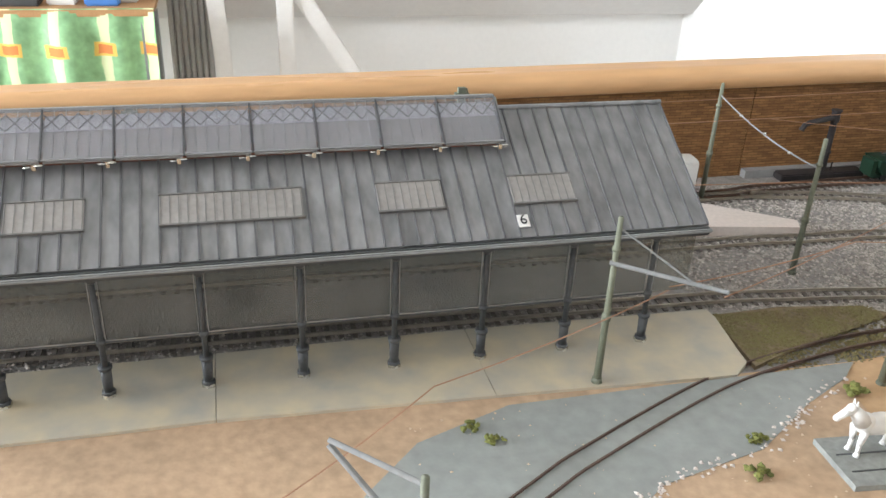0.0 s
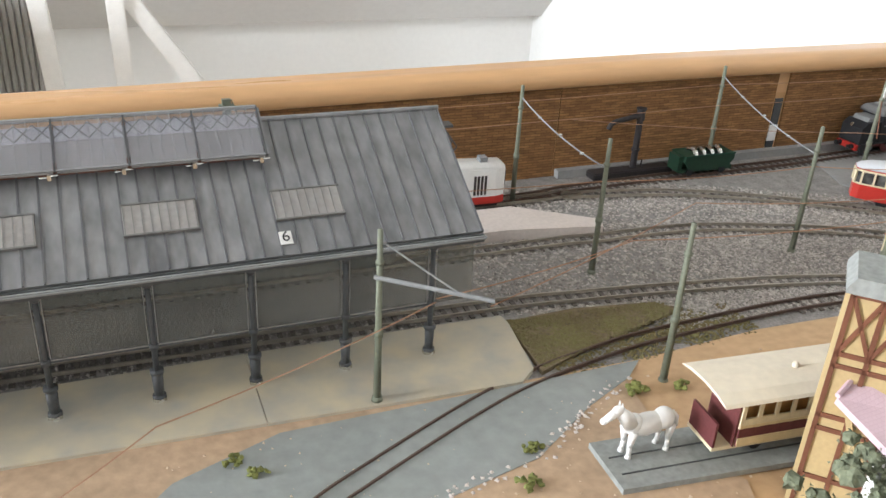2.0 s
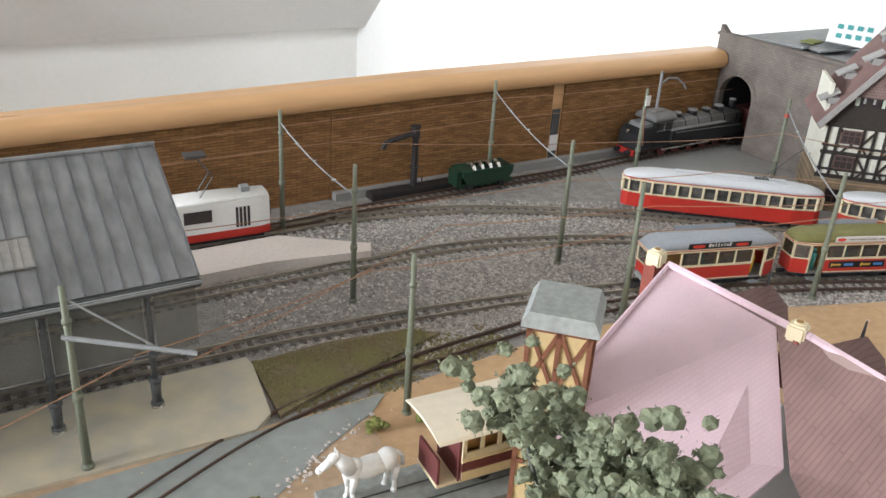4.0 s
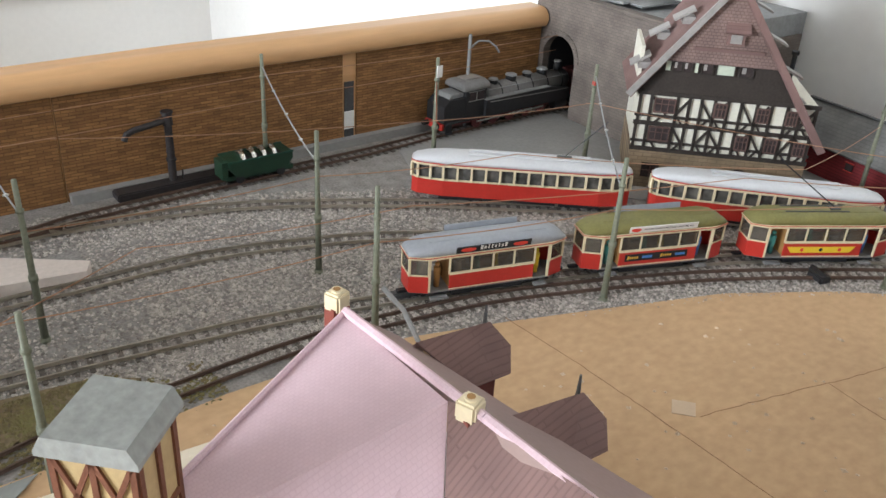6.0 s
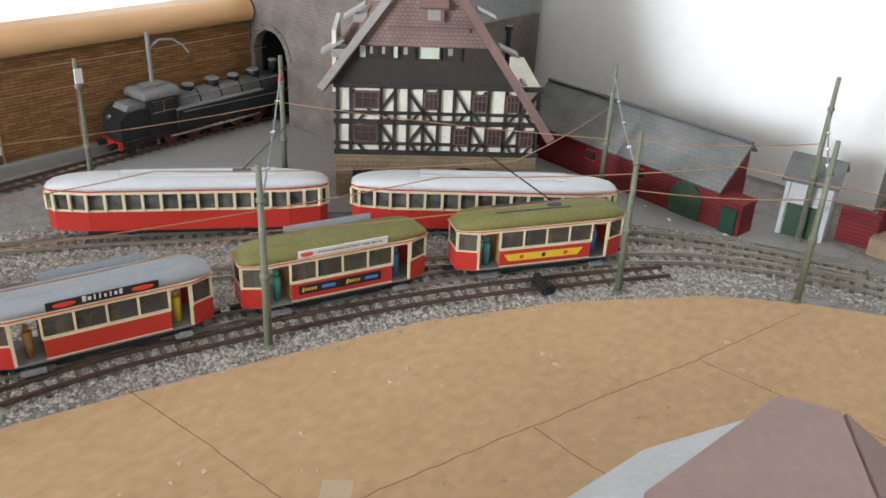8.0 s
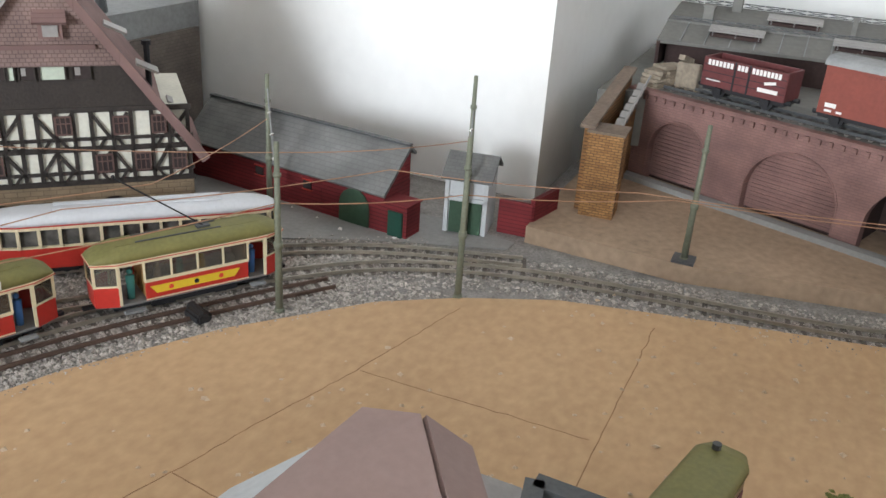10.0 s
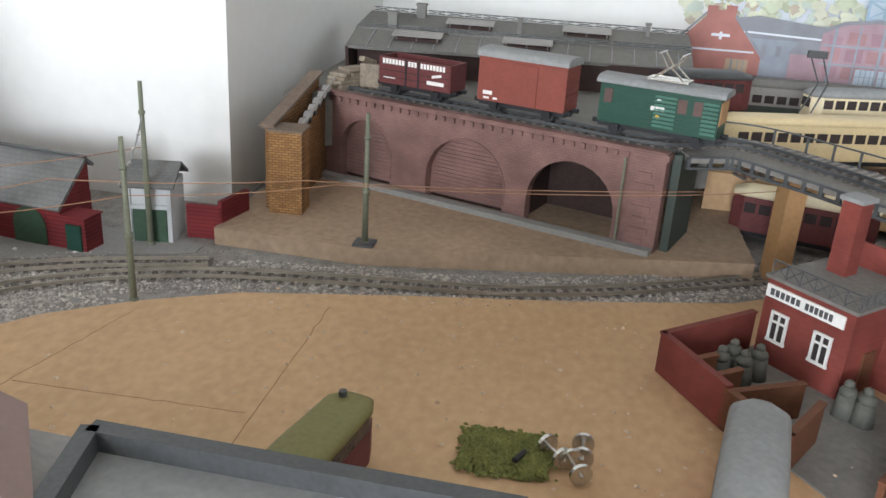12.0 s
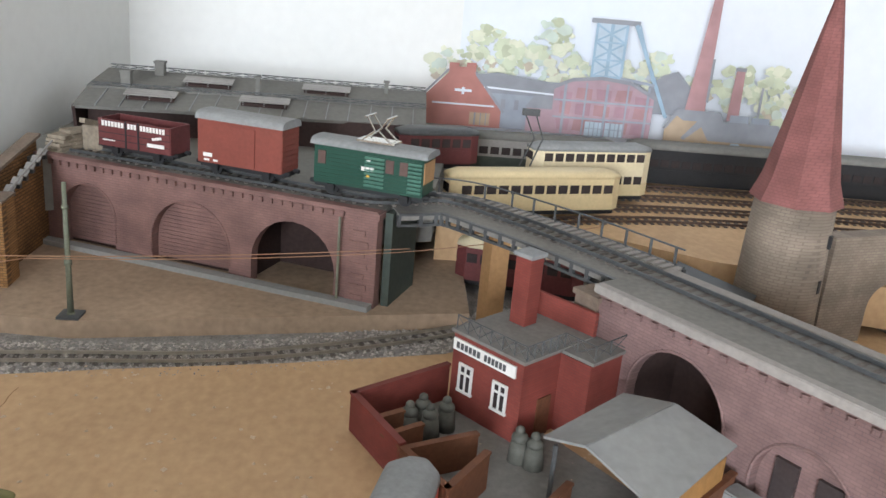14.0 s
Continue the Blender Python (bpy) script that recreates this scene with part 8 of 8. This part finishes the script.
part("side_roof", Build().slab([(46.5, -58.9, 9.4), (43.6, -56.2, 8.0), (39.0, -55.4, 7.8), (40.0, -58.2, 9.2)], 0.15), "hut_grey", mr_, "pale grey side awning")
gb = thing("grey_tray", label="grey flat roofed box with raised rim", category="box")
part("tray_floor", Build().prism([(47.0, -64.6), (46.5, -77.5), (36.0, -80), (36.5, -66.5)], 0.12, 8.3), "roof_grey", gb, "pale grey flat roof")
for (xa, ya), (xb, yb) in (((47.2, -64.4), (46.7, -77.6)), ((47.2, -64.4), (36.4, -66.4))):
    p_ = part("rim", Build().box(0, 0, 8.5, math.hypot(xb - xa, yb - ya), 0.6, 1.0), "dark_iron", gb, "dark grey rim")
    p_.matrix_local = pose((xa + xb) / 2 * C, (ya + yb) / 2 * C, 0, 0, 0, math.degrees(math.atan2(yb - ya, xb - xa)))
oc = thing("olive_tramcar", 55.0, -68.3, 0.12, -13, "tramcar with long olive roof at the board front", "tram")
part("body_lower", Build().prism(shape(10, 1.2, 1.0, 0.8), 0.5, 2.2), "wagon_maroon", oc, "maroon lower body")
part("body_upper", Build().prism([(a * 0.99, b_ * 0.97) for a, b_ in shape(10, 1.2, 1.0, 0.8)], 2.2, 3.0), "window_dark", oc)
part("underframe", Build().box(0, 0, 0.3, 8, 1.6, 0.6), "black", oc)
part("roof", loft(Build(), [(-5.1, 0.8, 3.0, 0.2), (-4.2, 1.2, 3.0, 0.5), (0, 1.3, 3.0, 0.6), (4.2, 1.2, 3.0, 0.5), (5.1, 0.8, 3.0, 0.2)], 10), "olive", oc, "olive green roof", True)
part("roof_lamp", Build().cyl((4.2, 0.3, 3.4), (4.2, 0.3, 3.75), 0.2, seg=8), "dark_iron", oc)
gr = thing("grey_tramcar", 57.2, -86.3, 0.02, -13, "tramcar with rounded grey roof beside the yard", "tram")
part("body", Build().prism(shape(12, 1.3, 1.2, 0.7), 0.4, 3.7), "red", gr, "red body")
part("roof", loft(Build(), [(-6, 0.7, 3.7, 0.3), (-4.8, 1.35, 3.7, 0.8), (0, 1.4, 3.7, 0.9), (4.8, 1.35, 3.7, 0.8), (6.1, 0.6, 3.7, 0.3)], 10), "roof_grey", gr, "pale grey rounded roof", True)
r = random.Random(77)
spots = [(61.5 + r.uniform(-1.7, 1.7) + r.gauss(0, 0.15), -76.3 + r.uniform(-2.0, 2.0) + r.gauss(0, 0.2), 0.13 + r.random() * 0.25) for k in range(2600)]
ob_ = stones("moss_patch", "low patch of olive moss on the brown board", spots, 0.17, "moss")
ob_["category"] = "moss"
solo("black_rod", Build().cyl((61.6, -77.2, 0.4), (60.3, -76.8, 0.75), 0.14, seg=6), "black", "short black rod lying on the moss", "rod")
for x, y in ((61.6, -78.6), (62.0, -79.9), (60.6, -79.6)):
    ws = thing("wheelset", x, y, 0.12, r.uniform(-40, 40), "loose shiny wheelset lying on the board", "wheelset", "loose wheelsets")
    part("axle", Build().cyl((-0.9, 0, 0.55), (0.9, 0, 0.55), 0.1, seg=8), "silver", ws)
    part("wheel", Build().cyl((-0.7, 0, 0.55), (-0.5, 0, 0.55), 0.55, seg=16), "silver", ws)
    part("wheel", Build().cyl((0.5, 0, 0.55), (0.7, 0, 0.55), 0.55, seg=16), "silver", ws)
pq = Build().prism([(41.0, -43.2), (41.9, -44.2), (40.9, -45.0), (40.0, -44.0)], 0.125, 0.16)
solo("paper_square", pq, "paper", "small square of tan paper on the brown board", "paper")
for pts in ([(38.5, -31.4), (38.8, -37), (39.0, -42.5), (39.2, -60)], [(41.1, -45.1), (45.0, -46.0), (51.3, -47.7), (55, -48.6), (61.8, -50.5), (71, -52.6)], [(50.5, -47.5), (50.1, -50.6), (49.9, -58)], [(61.6, -50.6), (61.7, -57), (61.8, -63.6)], [(50, -63.5), (61.8, -63.65), (74.6, -63.8)]):
    ev, hd = spline([(*p, 0) for p in pts], 0.6)
    ev = [Vector((p.x + rng.gauss(0, 0.03), p.y + rng.gauss(0, 0.03), 0)) for p in ev]
    solo("board_joint", sweep(Build(), ev, hd, 0, 0.06, 0.1, 0.126), "joint", "thin brown joint line in the brown board", "joint", "structure")
solo("point_motor", Build().box(61.7, -39.9, 0.4, 1.0, 1.6, 0.6, rz=-20, bevel=0.15).cyl((61.4, -40.6, 0.5), (62.2, -39.0, 0.5), 0.3, seg=8), "black", "black point motor lump beside the track", "motor")
solo("point_cover", Build().box(36.5, -26.0, 0.35, 6.5, 0.6, 0.5, rz=-10, bevel=0.08).box(38.5, -26.8, 0.3, 4.0, 0.5, 0.4, rz=-10, bevel=0.08), "dark_iron", "long dark point mechanism cover between the tracks", "cover")
solo("point_cover", Build().box(83.0, -60.5, 0.3, 0.8, 4.5, 0.5, rz=8, bevel=0.1), "black", "dark point cover beside the track", "cover")
solo("cable_tape", Build().tube([(30.1, -29.2, 4.0), (31.0, -30.2, 2.6), (31.6, -31.4, 0.3)], 0.16, 6), "roof_grey", "pale strip hanging from the mast", "strip")

# ---- room beyond the wall ----
rk = thing("easel", label="white wooden struts leaning in the attic", category="frame")
for p, q in (((-29.2, 112, 10), (-26.4, 112, -34)), ((-14.9, 112, 10), (-14.2, 112, -34)), ((-15.5, 113, 2), (9.5, 113, -36))):
    p, q = Vector(p), Vector(q)
    d = q - p
    b = Build().box((p.x + q.x) / 2, p.y, (p.z + q.z) / 2, 3.4, 3.0, d.length, ry=math.degrees(math.atan2(d.x, d.z)) + 180, bevel=0.3)
    part("strut", b, "white", rk)
cp = Build()
for i in range(7):
    cp.cyl((-37.5 + i * 1.25, 122, -40), (-37.5 + i * 1.25, 122, 15), 0.62, seg=8)
solo("ribbed_panel", cp, "skylight", "pale ribbed panel standing behind the struts", "panel")
tb_ = thing("side_table", label="table with green patterned tablecloth and clutter", category="table")
part("tabletop", Build().box(-75, 118, -4.6, 72, 40, 1.2), "tan_wood", tb_)
cl = Build()
pv = None
for i in range(61):
    x = -111 + i * 1.2
    y = 97.5 + math.sin(i * 0.9) * 0.9 + math.sin(i * 0.37) * 0.7
    ring = [cl.bm.verts.new((x, 98.2, -3.8)), cl.bm.verts.new((x, y, -8)), cl.bm.verts.new((x, y - 0.6 * math.sin(i * 0.7), -46))]
    if pv:
        for k in range(2):
            cl.bm.faces.new((pv[k], pv[k + 1], ring[k + 1], ring[k]))
    pv = ring
part("tablecloth", cl, "cloth_green", tb_, "green and yellow patterned cloth", True)
part("table_leg", Build().box(-40, 100, -52, 3, 3, 95), "roof_grey", tb_)
for x, y, sx, mm in ((-62, 103, 7, "dark_iron"), (-55, 104, 5, "white"), (-48, 103, 6, "blue"), (-44, 106, 4, "white")):
    solo("tool_box", Build().box(x, y, -3.2, sx, 4, 1.6, bevel=0.3), mm, "small tool or box lying on the side table", "tool")
ob_ = stones("litter", "tiny white paper scraps on the grey forecourt", beside([(58, -16), (68, -25), (77, -34), (81, -44)], 3.0, 34, 0.11), 0.2, "white")
ob_["category"] = "litter"
